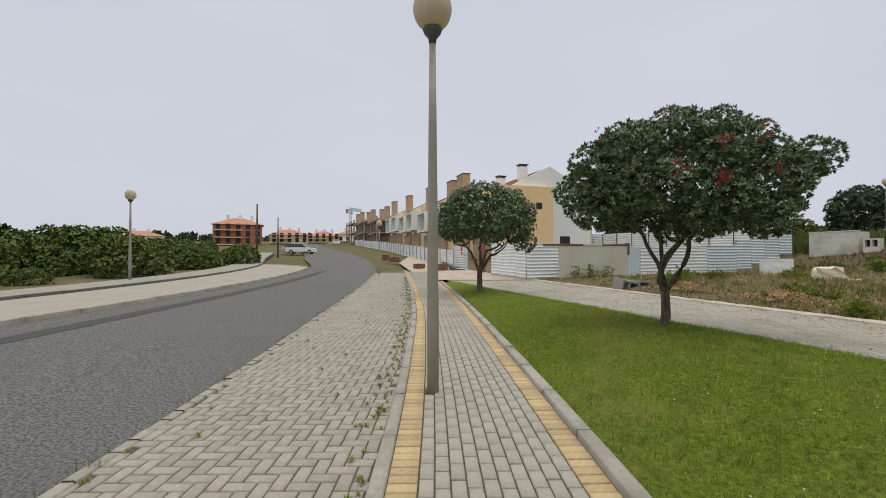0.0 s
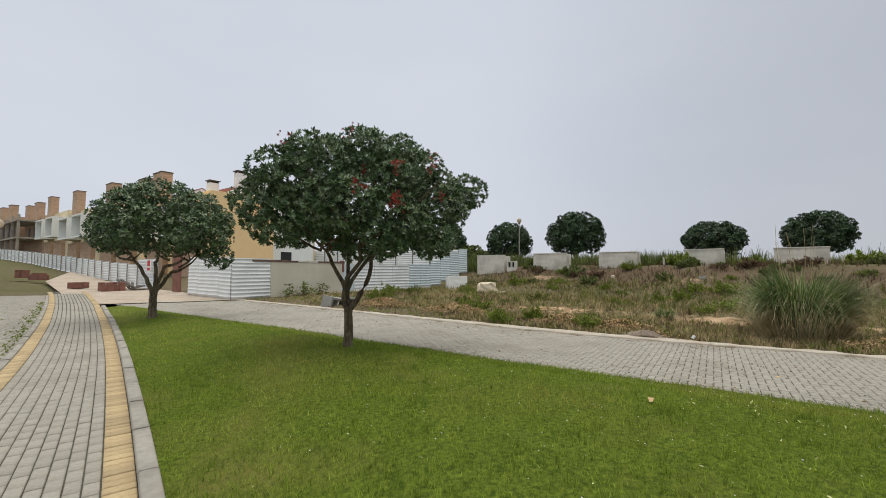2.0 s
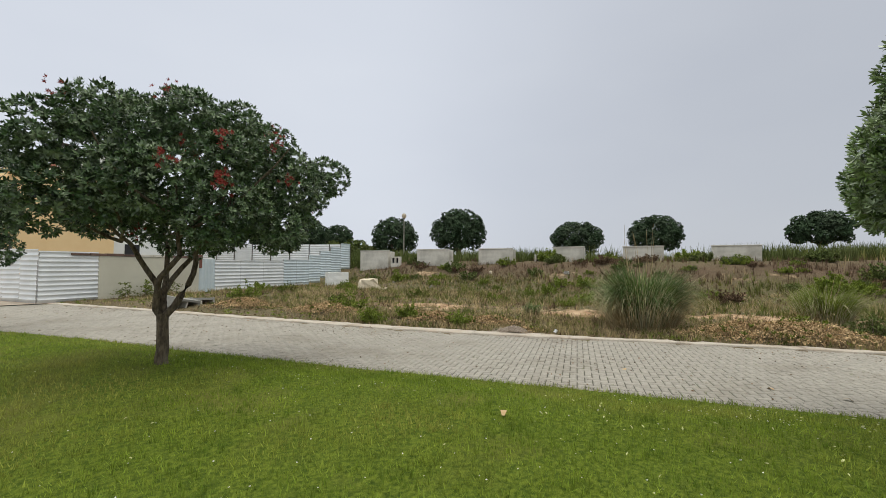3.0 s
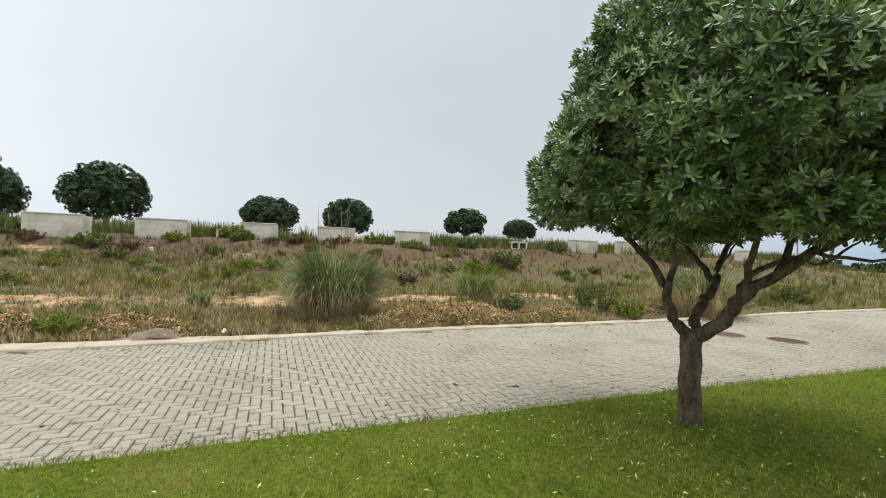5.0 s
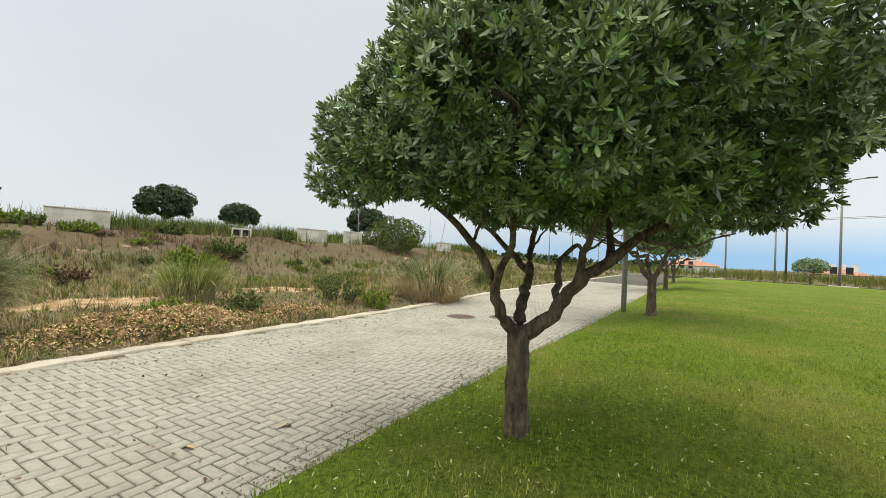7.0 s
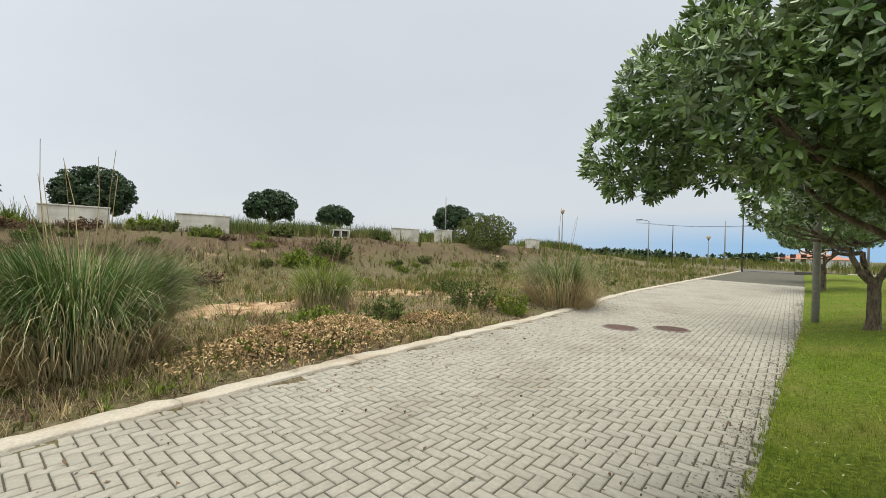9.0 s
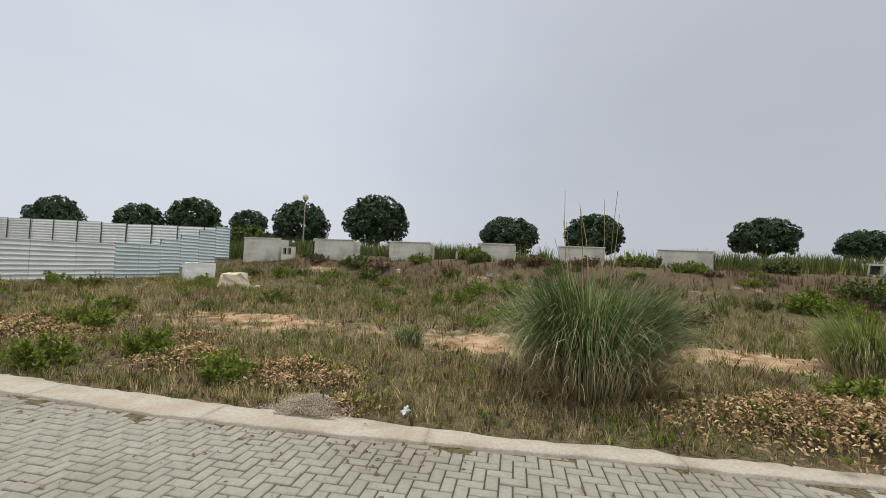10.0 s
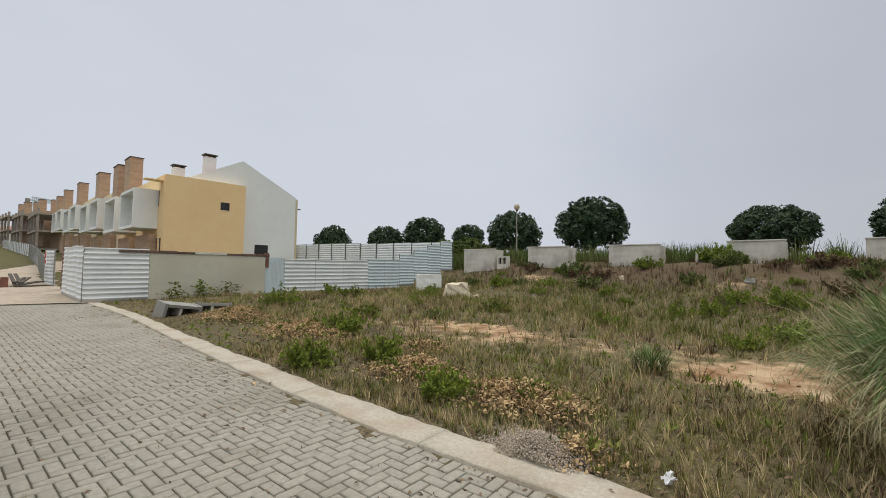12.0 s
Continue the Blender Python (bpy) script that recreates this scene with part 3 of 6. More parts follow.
def sweep(curve, y0, y1, step, wide, top, drop, material, name, label, piece=1.0, jag=0.0, seed=3):
    """Kerbstones along a line: each stone an object of its own."""
    rng = np.random.default_rng(seed)
    holder = thing(name, (0, 0, 0), label, "kerb", kind="structure")
    y = y0
    while y < y1:
        n = 24 if jag else 4
        ys = np.linspace(y + (0.001 if jag else 0.006), y + piece - (0.001 if jag else 0.006), n)
        xs = curve(ys)
        dx = np.gradient(xs, ys)
        nrm = np.stack([np.ones(n), -dx], -1) / np.sqrt(1 + dx * dx)[:, None]
        b = 0.012
        dz = 0.0 if jag else rng.normal(0, 0.004)
        vs = []
        m = 6
        for i in range(n):
            width = wide(ys[i]) if callable(wide) else wide
            for s, h in [(0, -drop), (0, -b), (b, 0), (width - b, 0), (width, -b), (width, -drop)]:
                w = s + (jag * (1.1 * float(waves(xs[i] * 2, ys[i] * 2, 1.6)) + 0.5 * float(waves(xs[i], ys[i], 9.0))) if jag and s > width / 2 else jag * 0.45 * (float(waves(xs[i] * 3, ys[i] * 3, 2.2, 2.0)) + 0.6 * float(waves(xs[i], ys[i], 11.0))) if jag else 0)
                vs.append((xs[i] + nrm[i, 0] * w, ys[i] + nrm[i, 1] * w, rise(ys[i]) + top + h + dz + (jag * 0.35 * float(waves(xs[i] + s, ys[i], 5.0)) + jag * 0.2 * float(waves(xs[i] + 3 * s, ys[i], 13.0)) if jag and h == 0 else 0)))
        fs = [(i * m + j, i * m + j + 1, (i + 1) * m + j + 1, (i + 1) * m + j) for i in range(n - 1) for j in range(m - 1)]
        fs += [(0, 1, 4, 5), (1, 2, 3, 4), (m * (n - 1) + 5, m * (n - 1) + 4, m * (n - 1) + 1, m * (n - 1)), (m * (n - 1) + 4, m * (n - 1) + 3, m * (n - 1) + 2, m * (n - 1) + 1)]
        put("kerbstone", np_mesh("kerbstone", vs, fs, material), holder)
        y += piece
    return holder


sweep(lambda y: cx("FL", y), -8, 28, 0.4, 0.11, 0.035, 0.2, M["kerb"], "kerb_footpath", "rounded grey concrete kerb along the footpath", 1.0)
sweep(lambda y: cx("R", y) - 0.01, -3, 28.4, 0.2, 0.1, 0.012, 0.1, M["paver_bay"], "kerb_road", "flush grey paver edging along the asphalt", 0.206)
sweep(lambda y: cx("F", y) - 0.13, -10, 21, 0.4, 0.13, 0.075, 0.25, M["kerb"], "kerb_lawn", "grey concrete kerb between footpath and lawn", 1.0)
sweep(lambda y: cx("K", y), -46, 22, 0.4, kerb_width, 0.034, 0.3, M["kerb_lane"], "kerb_lane", "pale rough mortar kerb along the field", 2.0, 0.045)
sweep(lambda y: cx("W", y) - 0.12 - np.clip((y - 33) / 5, 0, 1) ** 2 * 4.2, -30, 37.4, 0.4, 0.14, 0.09, 0.3, M["kerb"], "kerb_west", "grey kerb across the road", 1.5)
sweep(lambda y: cx("W", y) - 4.55, -30, 60, 0.4, 0.13, 0.16, 0.3, M["dark_metal"], "kerb_scrub", "dark weathered kerb of the far footpath", 1.5)


# ---- trees ----
def crown_arrays(lobes, count, size, rng, tmpl, inner=0.35, up=0.45):
    """Leaf whorls over the outside of a heap of lobes (x, y, z, radius), with some inside."""
    lobes = np.asarray(lobes, float)
    c, r = lobes[:, :3], lobes[:, 3]
    pick = rng.choice(len(r), int(count * 2.4), p=r**2 / (r**2).sum())
    d = rng.normal(size=(len(pick), 3))
    d /= np.linalg.norm(d, axis=1, keepdims=True)
    p = c[pick] + d * [1, 1, 0.85] * (r[pick] * rng.uniform(0.86, 1.08, len(pick)))[:, None]
    dist = np.linalg.norm((p[:, None] - c[None]) / [1, 1, 0.85], axis=2) / r[None]
    dist[np.arange(len(pick)), pick] = 9
    ok = dist.min(1) > 0.84
    p, d = p[ok][:count], d[ok][:count]
    k = int(len(p) * inner)
    q = rng.choice(len(r), k)
    di = rng.normal(size=(k, 3))
    di /= np.linalg.norm(di, axis=1, keepdims=True)
    pi = c[q] + di * (r[q] * rng.uniform(0.45, 0.8, k))[:, None]
    pos, axis = np.concatenate([p, pi]), np.concatenate([d, di])
    axis = axis + [0, 0, up] + rng.normal(0, 0.3, axis.shape)
    return scatter(tmpl[0], tmpl[1], pos, frames_from(axis, rng), size * rng.uniform(0.65, 1.3, len(pos)))


def heap(rng, centre, radii, k, r0, r1, flat=-0.25):
    """Lobes set round an ellipsoid, for an uneven crown."""
    out = [(*centre, min(radii) * 0.8)]
    for i in range(k):
        z = flat + (1 - flat) * (i + 0.5) / k
        a = i * 2.39996 + rng.uniform(-0.3, 0.3)
        s = math.sqrt(max(0.0, 1 - z * z))
        r = rng.uniform(r0, r1)
        out.append((centre[0] + math.cos(a) * s * (radii[0] - r * 0.75), centre[1] + math.sin(a) * s * (radii[1] - r * 0.75), centre[2] + z * (radii[2] - r * 0.6), r))
    return out


def limb(start, end, r0, r1, rng, sag=0.12, n=7, sides=8):
    t = np.linspace(0, 1, n)[:, None]
    start, end = np.asarray(start, float), np.asarray(end, float)
    mid = rng.normal(0, sag, 3) * [1, 1, 0.5] + [0, 0, -sag * 0.6]
    pts = start * (1 - t) + end * t + mid * (4 * t * (1 - t)) + rng.normal(0, 0.009, (n, 3))
    pts[0], pts[-1] = start, end
    return tube_arrays(pts, np.linspace(r0, r1, n), sides)


def bend(way, rng, n=5):
    """A smooth, slightly knobbly line through the points of a limb."""
    w = np.concatenate([[2 * way[0] - way[1]], way, [2 * way[-1] - way[-2]]])
    out = []
    for i in range(1, len(w) - 2):
        for t in np.arange(n) / n:
            out.append(0.5 * (2 * w[i] + (w[i + 1] - w[i - 1]) * t + (2 * w[i - 1] - 5 * w[i] + 4 * w[i + 1] - w[i + 2]) * t**2 + (3 * w[i] - w[i - 1] - 3 * w[i + 1] + w[i + 2]) * t**3))
    out = np.array(out + [way[-1]])
    out[1:] += rng.normal(0, 0.009, (len(out) - 1, 3))
    return out


def tree_wood(rng, fork_z, trunk_r, targets, lean=(0, 0)):
    """Trunk with a flared foot, limbs from the fork towards the targets, and forked branches."""
    hs = np.linspace(-0.12, fork_z, 8)
    tr = trunk_r * (1 + 0.5 * np.exp(-(hs + 0.12) * 9)) * (1 - 0.12 * hs / fork_z)
    pts = np.stack([lean[0] * hs / fork_z + rng.normal(0, 0.005, 8), lean[1] * hs / fork_z + rng.normal(0, 0.005, 8), hs], -1)
    tr[-1] *= 1.12
    fork = pts[-1]
    trunk = tube_arrays(pts, tr, 12)
    limbs = []
    for k, way in enumerate(targets):
        if isinstance(way, list):
            p = bend(np.array(way), rng)
            r0 = trunk_r * (0.74 if k == 2 else 0.6 if k < 3 else 0.36)
            pieces = [tube_arrays(p, r0 * (1 - 0.78 * np.linspace(0, 1, len(p)) ** 0.8), 9)]
            for _ in range(6):
                a = p[int(rng.integers(len(p) // 2, len(p)))]
                pieces.append(limb(a, a + rng.normal(0, 0.34, 3) * [1, 1, 0.5] + [0, 0, 0.28], trunk_r * 0.17, trunk_r * 0.05, rng, 0.06))
            limbs.append(join_arrays(pieces))
            continue
        tx, ty, tz = way
        end = np.array([tx, ty, tz])
        knee = fork + (end - fork) * [0.36, 0.36, 0.5] + rng.normal(0, 0.05, 3)
        low = fork - [0, 0, 0.07]
        pieces = [limb(low, knee, trunk_r * 0.62, trunk_r * 0.41, rng, 0.09), limb(knee, end, trunk_r * 0.42, trunk_r * 0.13, rng, 0.13)]
        for _ in range(3):
            tip = end + rng.normal(0, 0.45, 3) * [1, 1, 0.6]
            pieces.append(limb(knee + (end - knee) * rng.uniform(0.15, 0.6), tip, trunk_r * 0.3, trunk_r * 0.1, rng, 0.08))
        limbs.append(join_arrays(pieces))
    return trunk, limbs


WHORL = rosette(10, 0.31, 22, 100, np.random.default_rng(5))
WHORL_BIG = rosette(7, 0.5, 30, 100, np.random.default_rng(6), flat_leaf)
WHORL_MID = rosette(9, 0.42, 22, 100, np.random.default_rng(8), flat_leaf)
CLUMP = rosette(6, 0.8, 20, 100, np.random.default_rng(7), flat_leaf)


def coast_tree(name, at, lobes, targets, fork_z, trunk_r, count, size, leaf, label, seed, flowers=0, tmpl=WHORL, lean=(0, 0), group="pohutukawa trees by the lane", inner=0.35):
    rng = np.random.default_rng(seed)
    tree = thing(name, at, label, "tree", group)
    trunk, limbs = tree_wood(rng, fork_z, trunk_r, targets, lean)
    put("trunk", np_mesh("trunk", *trunk, M["bark"], True), tree)
    for lv in limbs:
        put("limb", np_mesh("limb", *lv, M["bark"], True), tree)
    put("crown", np_mesh("crown", *crown_arrays(lobes, count, size, rng, tmpl, inner), leaf), tree, "dense crown of leathery leaves")
    if flowers:
        pos, axis = [], []
        lb = np.asarray(lobes)
        for _ in range(flowers):
            d = rng.normal(size=3) * [1, 1, 0.22] + [0, 0, 0.12]
            d /= np.linalg.norm(d)
            mid = lb[0, :3]
            for t in np.arange(3.0, 0.3, -0.04):
                q = mid + d * t
                if (np.linalg.norm((q - lb[:, :3]) / [1, 1, 0.85], axis=1) < lb[:, 3] * 1.02).any():
                    break
            for _ in range(13):
                pos.append(q + d * 0.05 + rng.normal(0, 0.06, 3))
                axis.append(d)
        pos, axis = np.array(pos), np.array(axis)
        put("blossom", np_mesh("blossom", *scatter(*WHORL, pos, frames_from(axis, rng), np.full(len(pos), size * 0.55)), M["flower"]), tree, "dull red blossom tufts")
    return tree


rng = np.random.default_rng(11)
# the tree with red blossom on the lawn
lobes_a = heap(rng, (0.5, 0.35, 2.5), (1.7, 1.75, 1.35), 34, 0.34, 0.56, -0.4)
lobes_a += [(-1.25, -0.1, 2.2, 0.5), (-1.0, 0.3, 2.65, 0.5), (-1.5, 0.2, 2.45, 0.36), (-1.3, -0.2, 2.85, 0.4), (-0.8, -0.2, 3.2, 0.42), (1.95, -0.35, 2.7, 0.42), (2.25, -0.5, 2.92, 0.34), (1.55, 0.5, 2.4, 0.42), (0.2, -1.0, 1.95, 0.4), (1.2, -0.8, 1.9, 0.38)]
coast_tree("pohutukawa_tree", (3.94, 6.97, 0.19), lobes_a, [(-1.0, 0.2, 2.3), (0.9, -0.5, 2.4), (1.5, 0.8, 2.4), (0.2, 1.3, 2.5), (-0.2, -0.9, 2.4)], 0.74, 0.079,
           9000, 0.066, M["leaf_grey"], "round-headed pohutukawa tree with grey-green leaves and red blossom", 21, flowers=20, tmpl=WHORL_MID, inner=0.25)
# the tree that the camera walks round
lobes_b = [(-0.42 + (x - y) * 0.707, -0.36 + (x + y) * 0.707, z, r) for x, y, z, r in heap(rng, (0, 0, 2.62), (1.72, 1.42, 1.5), 58, 0.27, 0.44, -0.22)]
lobes_b = [(-0.42 + (x + 0.42) * (1 - 0.3 * max(0, z - 2.6)), -0.36 + (y + 0.36) * (1 - 0.3 * max(0, z - 2.6)), z, r * (0.62 if k == 0 else 1)) for k, (x, y, z, r) in enumerate(lobes_b)]
lobes_b = [(x, y, 2.6 + (z - 2.6) * 0.5 if x + y < -1.2 and z > 2.6 else z, r) for x, y, z, r in lobes_b]
lobes_b += [(1.45, 0.6, 2.2, 0.33), (1.4, 0.55, 2.55, 0.36), (1.35, 0.25, 2.8, 0.3), (0.7, 0.85, 2.12, 0.34), (0.95, 0.9, 2.35, 0.34), (-1.0, -1.6, 2.15, 0.34), (-0.6, -1.8, 2.3, 0.36), (0.1, 0.95, 2.1, 0.32),
            (1.1, 0.5, 2.15, 0.32), (-1.45, -1.2, 2.6, 0.36), (1.0, 0.2, 2.3, 0.34), (-1.0, 0.6, 2.3, 0.34), (-1.5, -0.5, 2.2, 0.34), (-1.35, -0.95, 1.95, 0.28), (-0.35, 0.75, 2.02, 0.26), (-0.7, -0.9, 2.1, 0.26), (0.5, -1.3, 2.25, 0.3),
            (0.25, 1.0, 2.2, 0.3), (0.1, 0.9, 2.7, 0.3), (1.0, 0.6, 2.8, 0.3), (1.55, 0.72, 2.12, 0.34), (0.0, 0.8, 3.15, 0.34), (-0.35, 0.75, 3.3, 0.34), (0.35, 0.65, 3.2, 0.32)]
lobes_b = [(x, y * 0.92 if y > 0.5 and z > 2.6 else y, z, r) for x, y, z, r in lobes_b]
# the low, dark middle of the crown over the fork
lobes_b += [(math.cos(k * 2.4) * 1.25 * math.sqrt((k + 0.5) / 16) - 0.25, math.sin(k * 2.4) * 1.25 * math.sqrt((k + 0.5) / 16) - 0.35, 1.9 + 0.06 * (k % 3), 0.27 + 0.02 * (k % 4)) for k in range(16)]
# its limbs: steps along (-0.63, -0.78), along (0.78, -0.63) and up from the fork
limbs_b = [[(0, 0, -0.06), (-0.17, 0.0, 0.15), (-0.26, 0.0, 0.47), (-0.5, 0.02, 0.78), (-0.95, 0.05, 1.12), (-1.25, 0.1, 1.5)],
           [(0, 0.03, -0.05), (0.04, 0.14, 0.2), (0.13, 0.36, 0.4), (0.16, 0.5, 0.66), (0.3, 0.75, 1.05), (0.4, 0.9, 1.6)],
           [(0, 0, -0.06), (0.2, -0.06, 0.1), (0.36, -0.15, 0.34), (0.57, -0.24, 0.56), (0.9, -0.3, 0.82), (1.4, -0.3, 1.25), (1.8, -0.3, 1.6)],
           [(0.26, -0.1, 0.18), (0.36, 0.3, 0.46), (0.7, 0.9, 0.68), (1.0, 1.5, 0.66), (1.1, 1.7, 1.05), (1.15, 1.75, 1.4)],
           [(-0.2, 0, 0.3), (-0.12, -0.25, 0.7), (-0.25, -0.6, 1.05), (-0.2, -0.9, 1.5)],
           [(0.36, -0.15, 0.34), (0.42, -0.3, 0.75), (0.55, -0.7, 1.15), (0.7, -1.0, 1.55)],
           [(0.14, 0.38, 0.42), (-0.1, 0.7, 0.72), (-0.4, 0.95, 1.05), (-0.6, 1.1, 1.5)],
           [(0.57, -0.24, 0.56), (0.7, 0.1, 0.95), (0.85, 0.35, 1.5)]]
limbs_b = [[(-0.63 * a + 0.78 * b, -0.78 * a - 0.63 * b, 0.86 + c) for a, b, c in way] for way in limbs_b]
coast_tree("pohutukawa_tree", (7.27, -1.41, 0.13), lobes_b, limbs_b, 0.86, 0.093,
           14500, 0.062, M["leaf"], "spreading pohutukawa tree with glossy green leaves beside the lane", 22, inner=0.3)
lobes_c = heap(rng, (0.2, 0, 2.6), (1.75, 1.75, 1.25), 34, 0.32, 0.56, -0.5) + [(1.6, -0.3, 1.75, 0.4)]
tree_c = coast_tree("pohutukawa_tree", (1.37, 14.8, 0.2), lobes_c, [(-0.8, 0.2, 2.1), (0.7, -0.5, 2.1), (1.2, 0.4, 1.9), (0.1, 0.9, 2.3)], 0.75, 0.105,
                    3600, 0.085, M["leaf_grey"], "small dark pohutukawa tree at the lawn's tip", 23, tmpl=WHORL_BIG)
tree_d = coast_tree("pohutukawa_tree", (10.02, -9.75, 0.22), heap(rng, (0.1, 0, 2.75), (2.0, 2.0, 1.2), 20, 0.5, 0.75, -0.4), [(-0.8, 0.2, 2.1), (0.7, -0.5, 2.1), (0.9, 0.6, 2.1)], 0.95, 0.115,
                    1700, 0.13, M["leaf"], "green pohutukawa tree in the row along the lawn", 24, tmpl=WHORL_BIG)
for tx, ty, s, a in ((15.0, -22.5, 1.02, 1.2), (18.2, -31.5, 1.0, 2.7), (13.2, -47.5, 0.62, 4.0)):
    copy_thing(tree_d, Matrix.Translation((tx, ty, float(lawn_z(tx, ty)) - 0.02 if ty > -44 else float(height(tx, ty)))) @ Matrix.Rotation(a, 4, "Z") @ Matrix.Scale(s, 4))

# rounder, darker trees on the plateau
far_a = coast_tree("plateau_tree", (32.8, 31.6, 2.0), heap(rng, (0, 0, 3.0), (2.9, 2.9, 2.25), 36, 0.5, 0.9, -0.78), [(-1.2, 0.2, 2.4), (1.1, -0.5, 2.6), (0.3, 1.2, 2.5), (-0.2, -1.2, 2.6)], 0.9, 0.2,
                   2300, 0.21, M["leaf_far"], "dark round-headed tree on the plateau", 31, tmpl=WHORL_BIG, group="plateau trees", inner=0.5)
far_b = coast_tree("plateau_tree", (41.0, -2.2, 2.1), heap(rng, (0, 0, 2.3), (2.1, 2.1, 1.35), 24, 0.38, 0.66, -0.65), [(-0.7, 0.2, 1.9), (0.7, -0.4, 1.9), (0.2, 0.7, 1.9)], 0.9, 0.14,
                   1500, 0.18, M["leaf_far"], "small umbrella-shaped tree on the plateau", 32, tmpl=WHORL_BIG, group="plateau trees", inner=0.5)
for src, tx, ty, s, sz, a in ((far_a, 34.5, 24.5, 0.9, 0.92, 1.0), (far_a, 28.3, 40.5, 0.72, 0.76, 2.1), (far_a, 25.3, 43.5, 0.64, 0.72, 3.0), (far_a, 20.5, 46.5, 0.66, 0.9, 4.4), (far_a, 37.5, 13.87, 0.74, 0.64, 5.2),
                              (far_a, 39.4, 8.0, 0.7, 0.68, 1.4), (far_b, 42.6, -7.4, 0.72, 0.74, 3.4), (far_b, 44.0, -20.1, 0.95, 1.05, 2.0), (far_a, 47.0, 60.0, 0.9, 0.9, 2.0)):
    copy_thing(src, Matrix.Translation((tx, ty, float(height(tx, ty)))) @ Matrix.Rotation(a, 4, "Z") @ Matrix.Diagonal((s, s, sz, 1)))
far_a.scale = (0.8, 0.8, 0.9)
far_b.scale = (0.88, 0.88, 0.95)


# ---- building site: fences, wall, houses ----
E_DIR, D_DIR = Vector((0.954, 0.30, 0)), Vector((-0.30, 0.954, 0))


def sheet_mesh(width, high, material, pitch=0.19, depth=0.028, vertical=False):
    """A steel sheet with pressed ribs, 3 mm thick."""
    span = width if vertical else high
    n = max(2, int(round(span / pitch)))
    prof = []
    for i in range(n):
        b = i * span / n
        s = span / n
        prof += [(b, 0), (b + s * 0.62, 0.0), (b + s * 0.74, depth), (b + s * 0.88, depth)]
    prof.append((span, 0))
    vs = []
    for off in (0.0, 0.003):
        for p, q in prof:
            for e in (0, 1):
                vs.append((p, -q - off, e * high) if vertical else (e * width, -q - off, p))
    k = len(prof) * 2
    fs = [(o + 2 * i, o + 2 * i + 1, o + 2 * i + 3, o + 2 * i + 2) for o in (0, k) for i in range(len(prof) - 1)]
    fs += [(0, 1, k + 1, k), (k - 2, k - 1, 2 * k - 1, 2 * k - 2)]
    return np_mesh("sheet", vs, fs, material)


def sheet_fence(name, points, heights, label, material, width=1.9, base=None, vertical=False, group="site fence", gap=0.0, dark_posts=False, seed=4):
    """Sheets between posts along a line of points; each stretch is one fence."""
    rng = random.Random(seed)
    fence = thing(name, (0, 0, 0), label, "fence", group)
    for i in range(len(points) - 1):
        a, b = Vector((*points[i], 0)), Vector((*points[i + 1], 0))
        run = (b - a).length
        n = max(1, round(run / width))
        turn = math.atan2(b.y - a.y, b.x - a.x)
        me = sheet_mesh(run / n - gap - 0.01, heights[i], material, vertical=vertical)
        for j in range(n):
            p = a.lerp(b, j / n)
            z = float(rise(p.y)) - 0.02 if base is None else base(p.x, p.y)
            tilt = Matrix.Rotation(rng.uniform(-0.012, 0.012), 4, "Y") @ Matrix.Rotation(rng.uniform(-0.02, 0.02), 4, "X")
            put("sheet", me, fence, at=Matrix.Translation((p.x, p.y, z)) @ Matrix.Rotation(turn, 4, "Z") @ tilt)
            post = put("post", POST_ME[dark_posts], fence, at=Matrix.Translation((p.x, p.y, z - 0.1)) @ Matrix.Rotation(turn, 4, "Z") @ Matrix.Translation((0, 0.06 if dark_posts else 0.05, 0)) @ Matrix.Diagonal((1, 1, heights[i] + 0.08, 1)))
    return fence


def unit_post(material):
    bm = box_bm(-0.025, -0.025, 0, 0.025, 0.025, 1, 0.004)
    me = bpy.data.meshes.new("post")
    bm.to_mesh(me)
    bm.free()
    me.materials.append(material)
    return me


POST_ME = {False: unit_post(M["post_grey"]), True: unit_post(M["dark_metal"])}
C0 = Vector((4.65, 22.43, 0))
C1 = Vector((6.58, 23.0, 0))
C2 = Vector((11.05, 24.35, 0))
C3 = Vector((12.0, 24.65, 0))
C4 = Vector((18.6, 26.4, 0))
C5 = Vector((23.9, 27.8, 0))
sheet_fence("site_fence", [C0.xy, C1.xy], [2.05], "white ribbed sheet-metal hoarding beside the rendered wall", M["white_metal"], 1.93)
sheet_fence("site_fence", [(3.2, 26.6), (3.9, 24.6), C0.xy], [2.05, 2.1], "white ribbed sheet-metal hoarding panels at the corner, bent at the foot", M["white_metal"], 1.0)
sheet_fence("site_fence", [C2.xy, C3.xy], [1.84], "plain pale bluish sheet-metal panel", M["blue_metal"], 0.95, vertical=True)
sheet_fence("site_fence", [C3.xy, (16.9, 26.0)], [1.8], "white ribbed sheet-metal hoarding along the field", M["white_metal"], 1.65)
sheet_fence("site_fence", [(16.9, 26.0), (19.2, 26.6)], [1.9], "bluish ribbed sheet-metal hoarding panels", M["blue_metal"], 1.15)
for i in range(4):
    f0, f1 = i / 4, (i + 1) / 4
    p, q = Vector((19.2, 26.6)).lerp(C5.xy, f0), Vector((19.2, 26.6)).lerp(C5.xy, f1)
    sheet_fence("site_fence", [p, q], [2.0 + 0.02 * i], "bluish ribbed hoarding panel stepping up the slope", M["blue_metal"], 1.2, base=lambda x, y, k=i: 0.45 + 0.33 * k)
